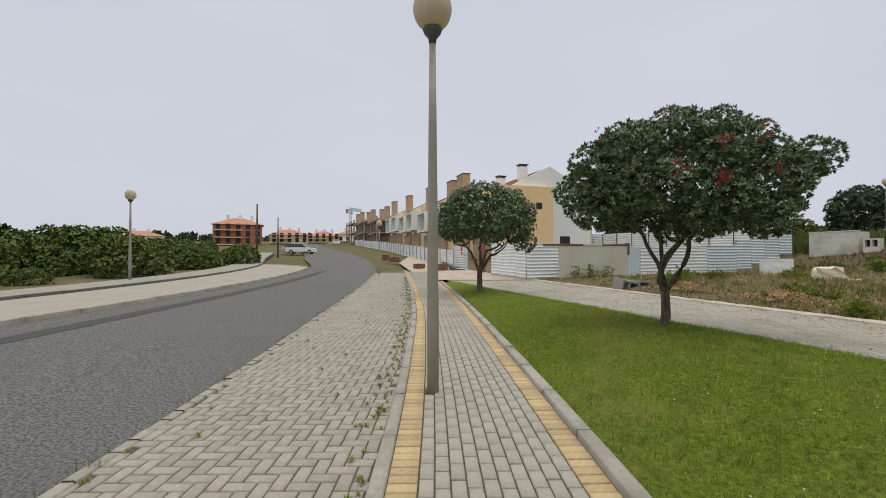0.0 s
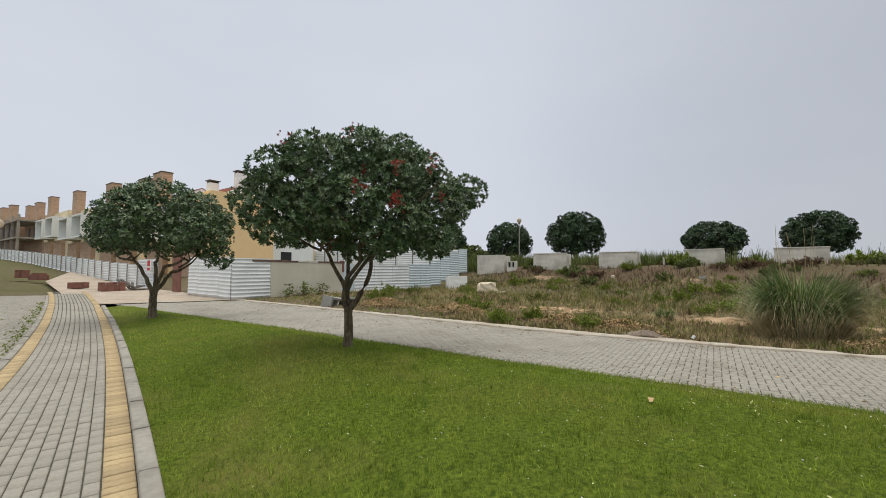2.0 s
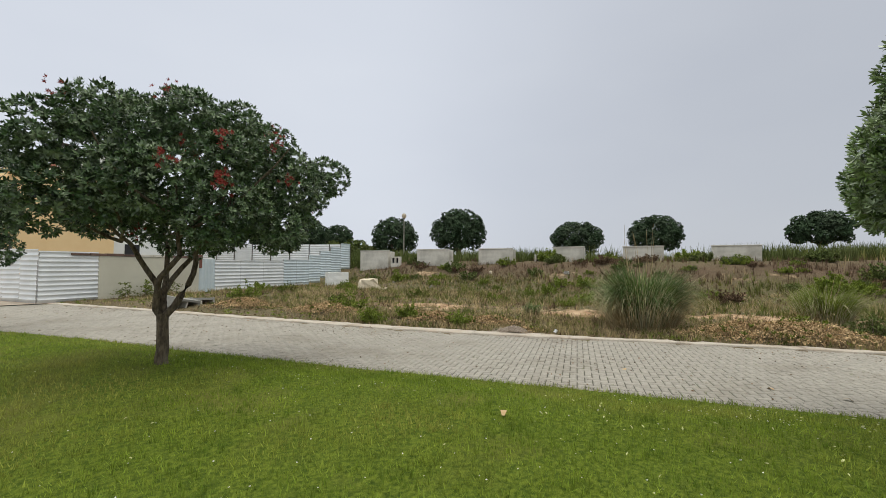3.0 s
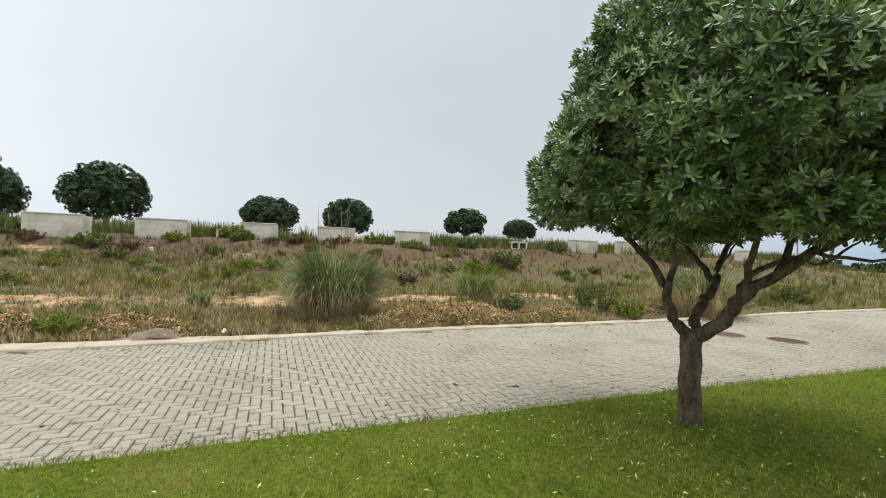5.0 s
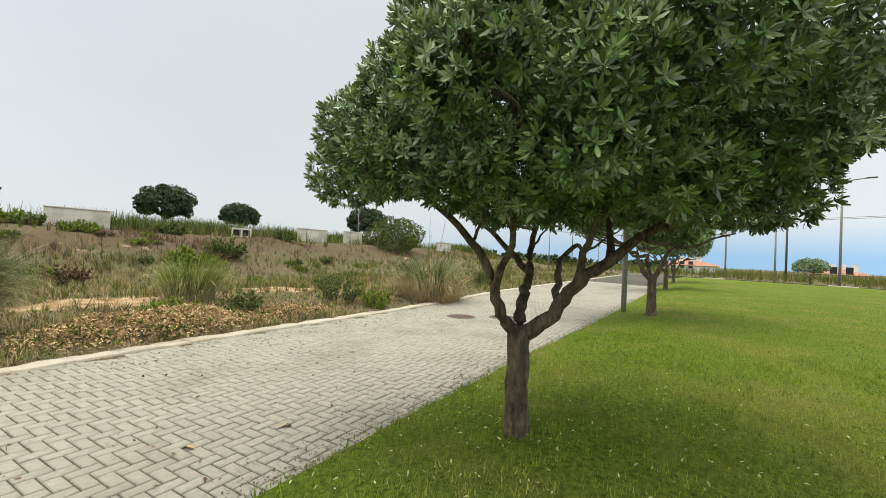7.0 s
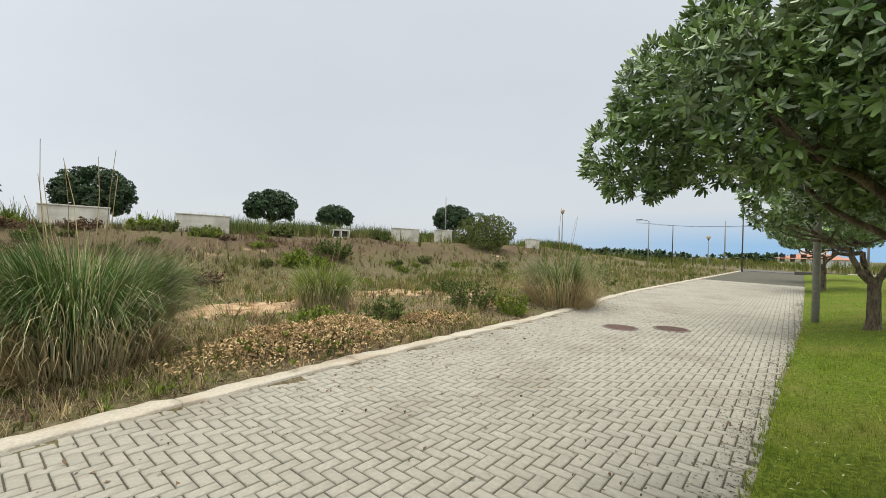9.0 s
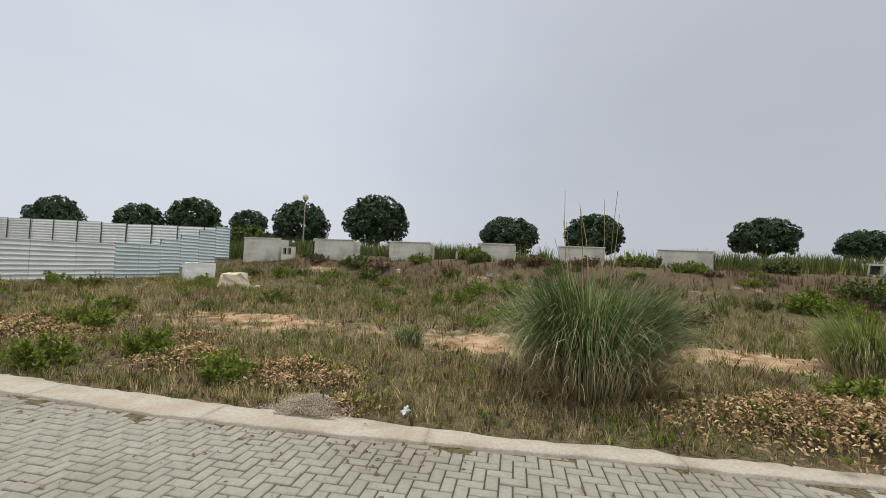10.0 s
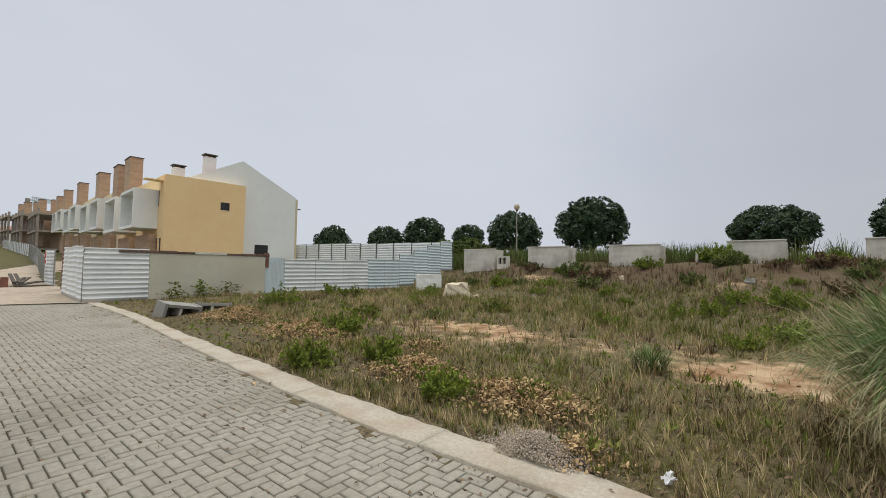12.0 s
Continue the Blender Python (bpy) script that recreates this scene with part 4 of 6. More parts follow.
sheet_fence("site_fence", [C5.xy, (20.2, 36.8), (16.6, 46.0)], [1.95, 2.0], "white hoarding with dark posts behind the field", M["white_metal"], 1.9, base=lambda x, y: 1.55 + 0.012 * (y - 28), dark_posts=True)
sheet_fence("site_fence", [(2.0, 31.0), (1.0, 33.6), (-3.0, 49.0), (-10.0, 74.0), (-24.0, 114.0)], [1.9, 1.5, 1.5, 1.5], "white hoarding along the road by the terrace", M["white_metal"], 2.2)

wall = thing("garden_wall", (C1.x, C1.y, 0), "beige rendered garden wall with a brown brick coping", "wall", kind="", turn=math.atan2(C2.y - C1.y, C2.x - C1.x))
run = (C2 - C1).length
part("panel", box_bm(0, 0, -0.3, run, 0.2, 2.02, 0.01), M["render_beige"], wall)
for i in range(9):
    part("coping", box_bm(-1.0 + i * (run + 1.2) / 9, -0.03, 2.024, -1.0 + (i + 1) * (run + 1.2) / 9 - 0.015, 0.24, 2.11 + 0.012 * (i % 3), 0.008), M["coping"] if i not in (4, 5) else M["concrete"], wall, "brown coping brick")
part("pier", box_bm(run + 0.004, -0.02, 1.5, run + 0.16, 0.2, 2.2, 0.01), M["rust"], wall, "red brick end pier")
gate = thing("site_gate", (3.0, 28.2, float(rise(28.2))), "rusty brown site gate leaf between white hoardings", "gate", turn=1.9)
part("leaf", box_bm(0, 0, 0.05, 1.0, 0.05, 2.1, 0.01), M["rust"], gate)
for i in range(4):
    part("rail", box_bm(0.02, -0.03, 0.2 + i * 0.55, 0.98, -0.002, 0.28 + i * 0.55, 0.005), M["rust"], gate)


def frame_box(u0, v0, z0, u1, v1, z1, t):
    """A deep open frame facing the road (-u), closed behind."""
    bm = bmesh.new()
    box_bm(u0, v0, z0, u1, v1, z0 + t, 0, bm)
    box_bm(u0, v0, z1 - t, u1, v1, z1, 0, bm)
    box_bm(u0, v0, z0 + t, u1, v0 + t, z1 - t, 0, bm)
    box_bm(u0, v1 - t, z0 + t, u1, v1, z1 - t, 0, bm)
    return bm


def window_part(parent, u, v, z, w, h, axis, deep=0.12, wall_mat="plaster_white"):
    """A window with a frame, set into a face: axis 'v' faces the field, axis 'u' faces the road."""
    # the opening is a solid block, its inner shade painted near black
    if axis == "v":
        o = part("window", box_bm(u, v - 0.01, z, u + w, v + deep, z + h), M["dark"], parent, "near-black block as the shade in an empty window")
        bm = bmesh.new()
        for a in ((u - 0.05, u), (u + w, u + w + 0.05)):
            box_bm(a[0], v - 0.03, z - 0.05, a[1], v + 0.02, z + h + 0.05, 0, bm)
        box_bm(u, v - 0.03, z - 0.05, u + w, v + 0.02, z, 0, bm)
        box_bm(u, v - 0.03, z + h, u + w, v + 0.02, z + h + 0.05, 0, bm)
    else:
        o = part("window", box_bm(u - 0.01, v, z, u + deep, v + w, z + h), M["dark"], parent, "near-black block as the shade in an empty window")
        bm = bmesh.new()
        for a in ((v - 0.05, v), (v + w, v + w + 0.05)):
            box_bm(u - 0.03, a[0], z - 0.05, u + 0.02, a[1], z + h + 0.05, 0, bm)
        box_bm(u - 0.03, v, z - 0.05, u + 0.02, v + w, z, 0, bm)
        box_bm(u - 0.03, v, z + h, u + 0.02, v + w, z + h + 0.05, 0, bm)
    part("frame", bm, M[wall_mat], o)
    return o


def chimney(parent, u, v, z, w, d, h, material, cap):
    c = part("chimney", box_bm(u, v, z, u + w, v + d, z + h, 0.01), material, parent, "chimney stack")
    part("cap", box_bm(u - 0.1, v - 0.1, z + h + 0.16, u + w + 0.1, v + d + 0.1, z + h + 0.24, 0.01), cap, c)
    for a in (u + 0.02, u + w - 0.12):
        part("cap_support", box_bm(a, v + 0.05, z + h, a + 0.1, v + d - 0.05, z + h + 0.16), cap, c)


def brick_stack(parent, u, v, z, w, d, h):
    """A tall raw brick stack with a thin cap."""
    bm = box_bm(u, v, z, u + w, v + d, z + h, 0.02)
    c = part("chimney", bm, M["brick"], parent, "tall brown brick chimney stack")
    part("cap", box_bm(u - 0.06, v - 0.06, z + h, u + w + 0.06, v + d + 0.06, z + h + 0.07), M["dark_metal"], c)


def terrace_house(v, length, first):
    """One house of the terrace: body, gable roof along the row, balcony box and stacks. u to the field, v along the row."""
    o = Vector((11.45, 43.7, 0)) + D_DIR * v
    z0 = 1.05 + 0.05 * (o.y - 43.7)
    h = thing("terrace_house", (o.x, o.y, z0), "unfinished two-storey house with white and yellow plaster and red roof" if first else "unfinished terrace house with white balcony box and brick chimney stack", "house", "terrace", turn=math.atan2(0.30, 0.954))
    eave, ridge = 7.1, 9.75
    bm = bmesh.new()
    prof = [(-5.2, -1.5), (5.15, -1.5), (5.15, eave), (0, ridge), (-5.2, eave)]
    vs = [[bm.verts.new((a, e, b)) for a, b in prof] for e in (0.0, length - 0.01)]
    bm.faces.new(vs[0])
    bm.faces.new(vs[1][::-1])
    for i in range(5):
        bm.faces.new((vs[0][i], vs[1][i], vs[1][(i + 1) % 5], vs[0][(i + 1) % 5]))
    part("wall", bm, M["plaster_white"], h, "white plastered wall")
    front = 0.45 if first else 0.0
    if first:
        bm = bmesh.new()
        vs = [[bm.verts.new((a, e, b)) for a, b in ((-5.2, eave - 0.05), (0, ridge - 0.05), (5.15, eave - 0.05), (5.15, eave + 0.16), (0, ridge + 0.16), (-5.2, eave + 0.16))] for e in (-0.004, 0.44)]
        for i in range(6):
            bm.faces.new((vs[0][i], vs[1][i], vs[1][(i + 1) % 6], vs[0][(i + 1) % 6]))
        for v4 in ((0, 1, 4, 5), (1, 2, 3, 4)):
            bm.faces.new([vs[0][k] for k in v4])
            bm.faces.new([vs[1][k] for k in v4[::-1]])
        part("parapet", bm, M["plaster_white"], h, "white gable parapet")
    for s in (-1, 1):
        bm = bmesh.new()
        n = 26
        for i in range(n):
            a, b = i / n, (i + 1) / n
            lift = 0.05
            pts = [(s * 5.3 * a, ridge - (ridge - eave) * a * 1.02 + lift), (s * 5.3 * b, ridge - (ridge - eave) * b * 1.02 + lift + 0.03)]
            q = [bm.verts.new((pts[k][0], e, pts[k][1] + dz)) for dz in (0, 0.05) for k, e in ((0, front), (1, front), (1, length), (0, length))]
            bm.faces.new(q[4:])
            bm.faces.new(q[:4][::-1])
            for k in range(4):
                bm.faces.new((q[k], q[(k + 1) % 4], q[4 + (k + 1) % 4], q[4 + k]))
        part("roof", bm, M["roof_tile"], h, "red tiled roof slope")
    part("front_block", box_bm(-6.1, -0.75 if first else 0.0, -1.5, -0.02 if first else -4.0, length - 0.02 if first else length - 0.05, 7.55, 0.015), M["plaster_yellow"] if first else M["plaster_cream"], h, "yellow plastered front block" if first else "cream plastered front block")
    if first:
        window_part(h, -2.05, -0.75, 5.2, 0.72, 0.66, "v", wall_mat="plaster_yellow")
        window_part(h, 1.25, 0.0, 1.35, 1.25, 1.1, "v")
        window_part(h, -6.1, 0.6, 5.2, 0.6, 1.2, "u", wall_mat="plaster_yellow")
        window_part(h, -6.1, -0.3, 0.9, 0.5, 1.7, "u", wall_mat="plaster_yellow")
        window_part(h, -6.1, 0.7, 0.9, 0.5, 1.7, "u", wall_mat="plaster_yellow")
        part("gable_edge", box_bm(5.152, -0.02, -1.5, 5.35, 0.5, eave + 0.03), M["plaster_cream"], h, "cream corner strip")
        part("gutter_spout", box_bm(5.3, 0.1, eave - 0.95, 5.75, 0.2, eave - 0.85), M["dark_metal"], h)
        part("sun_shade", box_bm(-7.3, -0.3, 7.05, -6.11, 0.6, 7.13, 0.01), M["plaster_yellow"], h, "thin projecting slab")
        chimney(h, -2.6, 1.6, 8.0, 0.9, 0.7, 2.1, M["plaster_white"], M["dark_metal"])
        chimney(h, -4.7, 2.6, 7.2, 0.85, 0.7, 1.7, M["plaster_white"], M["dark_metal"])
    for b0 in (0.9, 7.6):
        if b0 + 4.5 < length + 1:
            bx = part("balcony_box", frame_box(-7.75, b0, 3.35, -6.11, b0 + 4.6, 6.45, 0.22), M["plaster_white"], h, "white projecting balcony frame")
            part("glazing", box_bm(-6.3, b0 + 0.25, 3.6, -6.14, b0 + 4.35, 6.2), M["grey_frame"], bx, "grey recessed balcony wall")
            part("ground_wall", box_bm(-6.6, b0 + 0.1, -1.2, -6.12, b0 + 4.5, 2.9), M["brick"], h, "bare brick ground floor")
    brick_stack(h, -6.6, 8.7, 6.0, 1.0, 2.2, 4.4)
    if first:
        brick_stack(h, -6.9, 11.9, 6.0, 1.0, 2.2, 4.1)
    return h


def frame_house(v, length):
    """A raw concrete frame with brick infill, further along."""
    o = Vector((11.45, 43.7, 0)) + D_DIR * v
    h = thing("frame_house", (o.x - (v - 50) * 0.1, o.y, 1.05 + 0.05 * (o.y - 43.7)), "raw concrete frame of an unfinished terrace house", "house", "terrace", turn=math.atan2(0.30, 0.954) + 0.0022 * (v - 50))
    part("core", box_bm(-5.0, 0.0, -2, 5, length, 7.2), M["brick"], h, "brown brick infill")
    for z in (-0.2, 2.9, 5.9):
        part("slab", box_bm(-8.4, -0.1, z, -5.02, length - 0.1, z + 0.28), M["grey_frame"], h)
    for i in range(4):
        part("column", box_bm(-8.3, i * (length - 0.5) / 3, -1.5, -7.95, i * (length - 0.5) / 3 + 0.35, 7.0), M["grey_frame"], h)
    for i in range(3):
        window_part(h, -5.0, 1.2 + i * (length - 2) / 3, 3.4, 1.6, 2.0, "u", wall_mat="grey_frame")
    for i in range(2):
        brick_stack(h, -5.5, 2.0 + i * length * 0.5, 6.0, 1.0, 2.4, 3.6)
    return h


terrace_house(0.0, 15.0, True)
terrace_house(15.0, 15.0, False)
terrace_house(30.0, 15.0, False)
terrace_house(45.0, 15.0, False)
for v in (61.0, 75.0, 89.0):
    frame_house(v, 13.5)


# ---- lamps, poles, manholes ----
def lathe_bm(profile, sides=20):
    bm = bmesh.new()
    rings = [[bm.verts.new((r * math.cos(2 * math.pi * i / sides), r * math.sin(2 * math.pi * i / sides), z)) for i in range(sides)] for r, z in profile]
    for a, b in zip(rings, rings[1:]):
        for i in range(sides):
            bm.faces.new((a[i], a[(i + 1) % sides], b[(i + 1) % sides], b[i]))
    bm.faces.new(rings[0][::-1])
    bm.faces.new(rings[-1])
    return bm


def globe_lamp(at, high, label, r=0.21, post_r=0.062, lean=0.0):
    lamp = thing("street_lamp", at, label, "street lamp", "globe lamps")
    lamp.matrix_basis = Matrix.Translation(at) @ Matrix.Rotation(lean, 4, "Y")
    part("post", lathe_bm([(post_r * 1.03, -0.2), (post_r * 1.03, high * 0.2), (post_r * 0.9, high * 0.45), (post_r * 0.72, high * 0.75), (post_r * 0.55, high - 0.02)]), M["lamp_paint"], lamp, "grey-green tapered steel post", True)
    part("collar", lathe_bm([(post_r * 0.6, high - 0.06), (post_r * 0.75, high), (r * 0.42, high + 0.05), (r * 0.5, high + 0.09), (r * 0.46, high + 0.12)]), M["dark_metal"], lamp, "dark rusty collar", True)
    prof = [(0.001 + r * math.cos(a), high + 0.09 + r * 1.08 + r * 1.12 * math.sin(a)) for a in np.linspace(-1.1, math.pi / 2 - 0.02, 16)]
    g = part("globe", lathe_bm(prof, 28), M["globe"], lamp, "dusty cream plastic globe", True)
    part("bulb", lathe_bm([(0.03, high + 0.1), (0.032, high + 0.2), (0.045, high + 0.26), (0.04, high + 0.33), (0.012, high + 0.36)], 12), M["white_block"], g, "pale bulb")
    return lamp


globe_lamp((-0.107, 4.1, 0.005), 3.83, "tall grey globe lamp on the yellow pavers of the footpath")
globe_lamp((-16.2, 21.2, 0.14), 4.15, "grey globe lamp beside the far footpath", 0.25, 0.07)
globe_lamp((-4.15, 27.0, 0.2), 3.1, "slim globe lamp at the bay's end", 0.19, 0.05)
globe_lamp((27.62, 25.29, float(height(27.62, 25.29))), 3.6, "slim grey globe lamp on the plateau", 0.2, 0.05)
globe_lamp((30.6, -42.3, float(height(30.6, -42.3))), 3.0, "grey globe lamp at the lane's end", 0.18, 0.05)
globe_lamp((46.5, -38.0, float(height(46.5, -38.0))), 4.6, "grey globe lamp beyond the field", 0.26, 0.07)
post = thing("marker_post", (11.29, -10.82, 0.0), "plain grey post at the lawn's edge", "post")
part("shaft", lathe_bm([(0.075, -0.1), (0.075, 2.4), (0.06, 3.3)], 14), M["post_grey"], post, smooth=True)


def pole(at, high, r, material, label, arm=0.0, cross=False, turn=0.0):
    p = thing("pole", at, label, "pole", "poles", turn=turn)
    part("shaft", lathe_bm([(r, -0.3), (r * 0.85, high * 0.5), (r * 0.6, high)], 10), material, p, smooth=True)
    if arm:
        v, f = tube_arrays([(0, 0, high - 0.1), (0.1, 0, high + 0.02), (arm * 0.5, 0, high + 0.1), (arm, 0, high + 0.16)], [r * 0.6, r * 0.55, r * 0.5, r * 0.45], 8)
        put("arm", np_mesh("arm", v, f, material, True), p)
        part("lamp_head", box_bm(arm - 0.1, -0.14, high + 0.12, arm + 0.6, 0.14, high + 0.22, 0.03), M["dark_metal"], p, "flat dark lantern")
    if cross:
        part("crossarm", box_bm(-0.9, -0.05, high - 0.55, 0.9, 0.05, high - 0.43, 0.01), material, p)
        for x in (-0.8, 0.0, 0.8):
            part("insulator", lathe_bm([(0.04, high - 0.43), (0.05, high - 0.36), (0.02, high - 0.28)], 8), M["white_block"], p)
    return p


def gz(x, y):
    return float(height(x, y))


pole((-18.0, 40.0, gz(-18, 40)), 5.8, 0.11, M["wood_pole"], "dark bare wooden pole at the scrub's edge")
pole((-21.5, 54.0, gz(-21.5, 54)), 5.2, 0.1, M["wood_pole"], "dark bare wooden pole further along the scrub")
pole((15.5, -46.5, gz(15.5, -46.5)), 6.0, 0.09, M["post_grey"], "bare grey pole behind the lawn")
pole((42.0, -18.0, gz(42, -18)), 4.4, 0.06, M["post_grey"], "slim grey pole beside a plateau tree")
pole((24.5, -63.5, gz(24.5, -63.5)), 8.6, 0.12, M["post_grey"], "bare grey pole beyond the road")
pole((11.6, -50.0, gz(11.6, -50) + 0.3), 9.2, 0.11, M["post_grey"], "tall grey street light with a flat lantern", arm=1.6, turn=math.pi)
tp = pole((17.5, -60.5, gz(17.5, -60.5)), 7.6, 0.13, M["wood_pole"], "dark wooden line pole with a crossarm", cross=True, turn=1.1)
for n, (x, y, h) in enumerate(((35.3, -39.5, 5.0), (38.5, -49.0, 5.2), (29.4, -43.0, 5.0), (28.1, -43.6, 6.4))):
    pole((x, y, gz(x, y)), h, 0.07, M["post_grey"] if n % 2 == 0 else M["wood_pole"], "slim pole at the lane's end", arm=0.9 if n == 0 else 0)
for off, h in ((-0.8, 7.1), (0.8, 7.1)):
    pts = [(17.5 + off * 0.45 + t * 38, -60.5 + off * 0.9 - t * 6, h + gz(17.5, -60.5) - 1.4 * 4 * max(0, t) * (1 - t)) for t in np.linspace(-0.9, 1, 14)]
    c = put("overhead_cable", np_mesh("overhead_cable", *tube_arrays(pts, np.full(14, 0.02), 5), M["cable"]), None, "thin black overhead cable between the line poles", "cable")
for i, (x, y) in enumerate(((12.83, -5.81), (12.29, -6.73))):
    mh = thing("manhole_cover", (x, y, 0.0), "rusty round cast-iron manhole cover in the lane", "manhole cover", "manholes", turn=i * 0.7)
    part("ring", lathe_bm([(0.36, -0.03), (0.36, 0.004), (0.335, 0.008), (0.33, 0.004), (0.33, -0.02)], 32), M["dark_metal"], mh, "dark iron ring")
    lid = part("lid", lathe_bm([(0.325, -0.03), (0.325, 0.006), (0.31, 0.01)], 32), M["iron"], mh, "ribbed rusty lid")
    for a in range(-5, 6):
        w = math.sqrt(max(0.01, 0.29**2 - (a * 0.052) ** 2))
        part("rib", box_bm(-w, a * 0.052 - 0.011, 0.009, w, a * 0.052 + 0.011, 0.015), M["iron"], lid)


# ---- concrete walls on the plateau ----
def wall_piece(ya, yb, top, low, label, hole=False, thick=0.22):
    xa, xb = 32.12 - 0.286 * ya, 32.12 - 0.286 * yb
    w = math.hypot(xb - xa, yb - ya)
    z0 = min(low, gz(xa, ya), gz(xb, yb)) - 0.15
    ob = thing("concrete_wall", (xa, ya, z0), label, "wall", "meter walls", turn=math.atan2(yb - ya, xb - xa))
    h = top - z0
    if not hole:
        part("panel", box_bm(0, 0, 0, w, thick, h, 0.015), M["concrete"], ob)
        part("coping", box_bm(-0.03, -0.04, h + 0.003, w + 0.03, thick + 0.04, h + 0.06, 0.012), M["concrete"], ob)
        part("return_wall", box_bm(w - thick, thick + 0.004, 0, w - 0.004, 1.1, h - 0.02, 0.012), M["concrete"], ob)
    else:
        bm = bmesh.new()
        box_bm(0, 0, 0, w, 0.35, h - 0.5, 0, bm)
        box_bm(0, 0, h - 0.1, w, 0.35, h, 0, bm)
        for a in (0, w / 2 - 0.05, w - 0.1):
            box_bm(a, 0, h - 0.5, a + 0.1, 0.35, h - 0.1, 0, bm)
        part("box", bm, M["concrete"], ob)
        # shade at the back of the recess, put in as a near-black block
        part("recess", box_bm(0.1, 0.2, h - 0.5, w - 0.1, 0.3, h - 0.1), M["dark"], ob, "near-black block as the shade in the recess")
    return ob


for ya, yb, top, low, hole in ((27.1, 24.6, 2.9, 1.8, False), (24.35, 23.6, 2.45, 1.85, True), (22.1, 19.6, 2.95, 1.9, False), (17.3, 14.9, 2.93, 1.95, False), (13.4, 12.45, 2.55, 2.1, True),
                               (12.2, 10.25, 2.97, 1.95, False), (8.0, 5.75, 2.94, 2.15, False), (5.3, 3.85, 2.5, 2.05, True), (3.3, 0.95, 2.92, 2.15, False), (-4.95, -6.2, 2.62, 2.25, True),
                               (-9.65, -12.1, 2.9, 2.05, False), (-13.8, -15.6, 2.97, 2.1, False), (-26.2, -28.5, 2.68, 1.9, False)):
    wall_piece(ya, yb, top, low, "low grey concrete meter box with near-black block as the shade in the recess" if hole else "weathered grey concrete wall slab on the plateau", hole)


# ---- loose things in the field ----
def rough_block(name, at, size, material, label, category, seed, jag=0.06, cuts=3, turn=0.0, squash=0.0):
    rng = random.Random(seed)
    bm = box_bm(-size[0] / 2, -size[1] / 2, 0, size[0] / 2, size[1] / 2, size[2])
    bmesh.ops.subdivide_edges(bm, edges=bm.edges[:], cuts=cuts, use_grid_fill=True)
    for v in bm.verts:
        k = 1 - squash * max(0, v.co.z / size[2])
        v.co = Vector((v.co.x * k + rng.uniform(-jag, jag), v.co.y * k + rng.uniform(-jag, jag), v.co.z + rng.uniform(-jag, jag) * (v.co.z > 0.05)))
    ob = part(name, bm, material)
    ob.matrix_basis = Matrix.Translation(at) @ Matrix.Rotation(turn, 4, "Z")
    return tagged(ob, label, category)


rough_block("foam_block", (20.3, 24.8, gz(20.3, 24.8) + 0.0), (1.45, 0.8, 1.0), M["white_block"], "white plastic foam block lying in the weeds", "block", 3, 0.015, 3, -0.35)
rk = rough_block("rubble_slab", (19.9, 21.0, gz(19.9, 21.0) - 0.1), (1.5, 0.9, 0.72), M["cream_stone"], "cream broken stone slab on the slope", "rubble", 4, 0.07, 3, -0.5, 0.35)
rough_block("rubble_stone", (20.3, 20.0, gz(20.3, 20.0) - 0.05), (0.7, 0.35, 0.2), M["cream_stone"], "flat cream stone chip beside the slab", "rubble", 5, 0.03, 2, 0.3, 0.2)
rng = random.Random(8)
for i in range(7):
    x, y = rng.uniform(21.5, 25), rng.uniform(6, 24)
    rough_block("field_stone", (x, y, gz(x, y) - 0.04), (rng.uniform(0.15, 0.45), rng.uniform(0.12, 0.3), rng.uniform(0.1, 0.22)), M["post_grey"] if i % 3 else M["cream_stone"], "pale loose stone on the bank", "stone", 50 + i, 0.03, 2, rng.uniform(0, 3), 0.3)
for i, (x, y, a) in enumerate(((7.25, 17.0, 0.5), (8.15, 17.9, 0.35))):
    ch = thing("concrete_channel", (x, y, -0.1), "tipped grey concrete drainage channel in the weeds", "channel", "channels", turn=a)
    ch.matrix_basis = Matrix.Translation((x, y, -0.06 - 0.05 * i)) @ Matrix.Rotation(a, 4, "Z") @ Matrix.Rotation(0.17 - 0.3 * i, 4, "X") @ Matrix.Rotation(0.16 - 0.1 * i, 4, "Y") @ Matrix.Scale(0.88, 4)
    bm = bmesh.new()
    for sx in (0.0, 1.12):
        box_bm(sx, -0.3, 0, sx + 0.1, 0.3, 0.68 - 0.12 * i, 0.015, bm)
    box_bm(0.1, -0.3, 0.56 - 0.12 * i, 1.12, 0.3, 0.66 - 0.12 * i, 0.01, bm)
    box_bm(0.1, 0.2, 0.0, 1.12, 0.29, 0.55 - 0.12 * i, 0.005, bm)
    part("shell", bm, M["post_grey"], ch)
    part("web", box_bm(0.5, -0.28, 0.0, 0.58, 0.19, 0.55 - 0.12 * i, 0.01), M["concrete"], ch)
bm = bmesh.new()
bmesh.ops.create_grid(bm, x_segments=9, y_segments=7, size=0.5)
for v in bm.verts:
    v.co = Vector((v.co.x * 0.07 + 0.01 * math.sin(v.co.y * 13), v.co.y * 0.055 + 0.01 * math.sin(v.co.x * 17), 0.02 + 0.03 * math.sin(v.co.x * 7 + 3 * v.co.y) + 0.02 * math.cos(v.co.y * 9)))
bmesh.ops.solidify(bm, geom=bm.faces[:], thickness=0.004)
lit = part("paper_litter", bm, M["litter"])
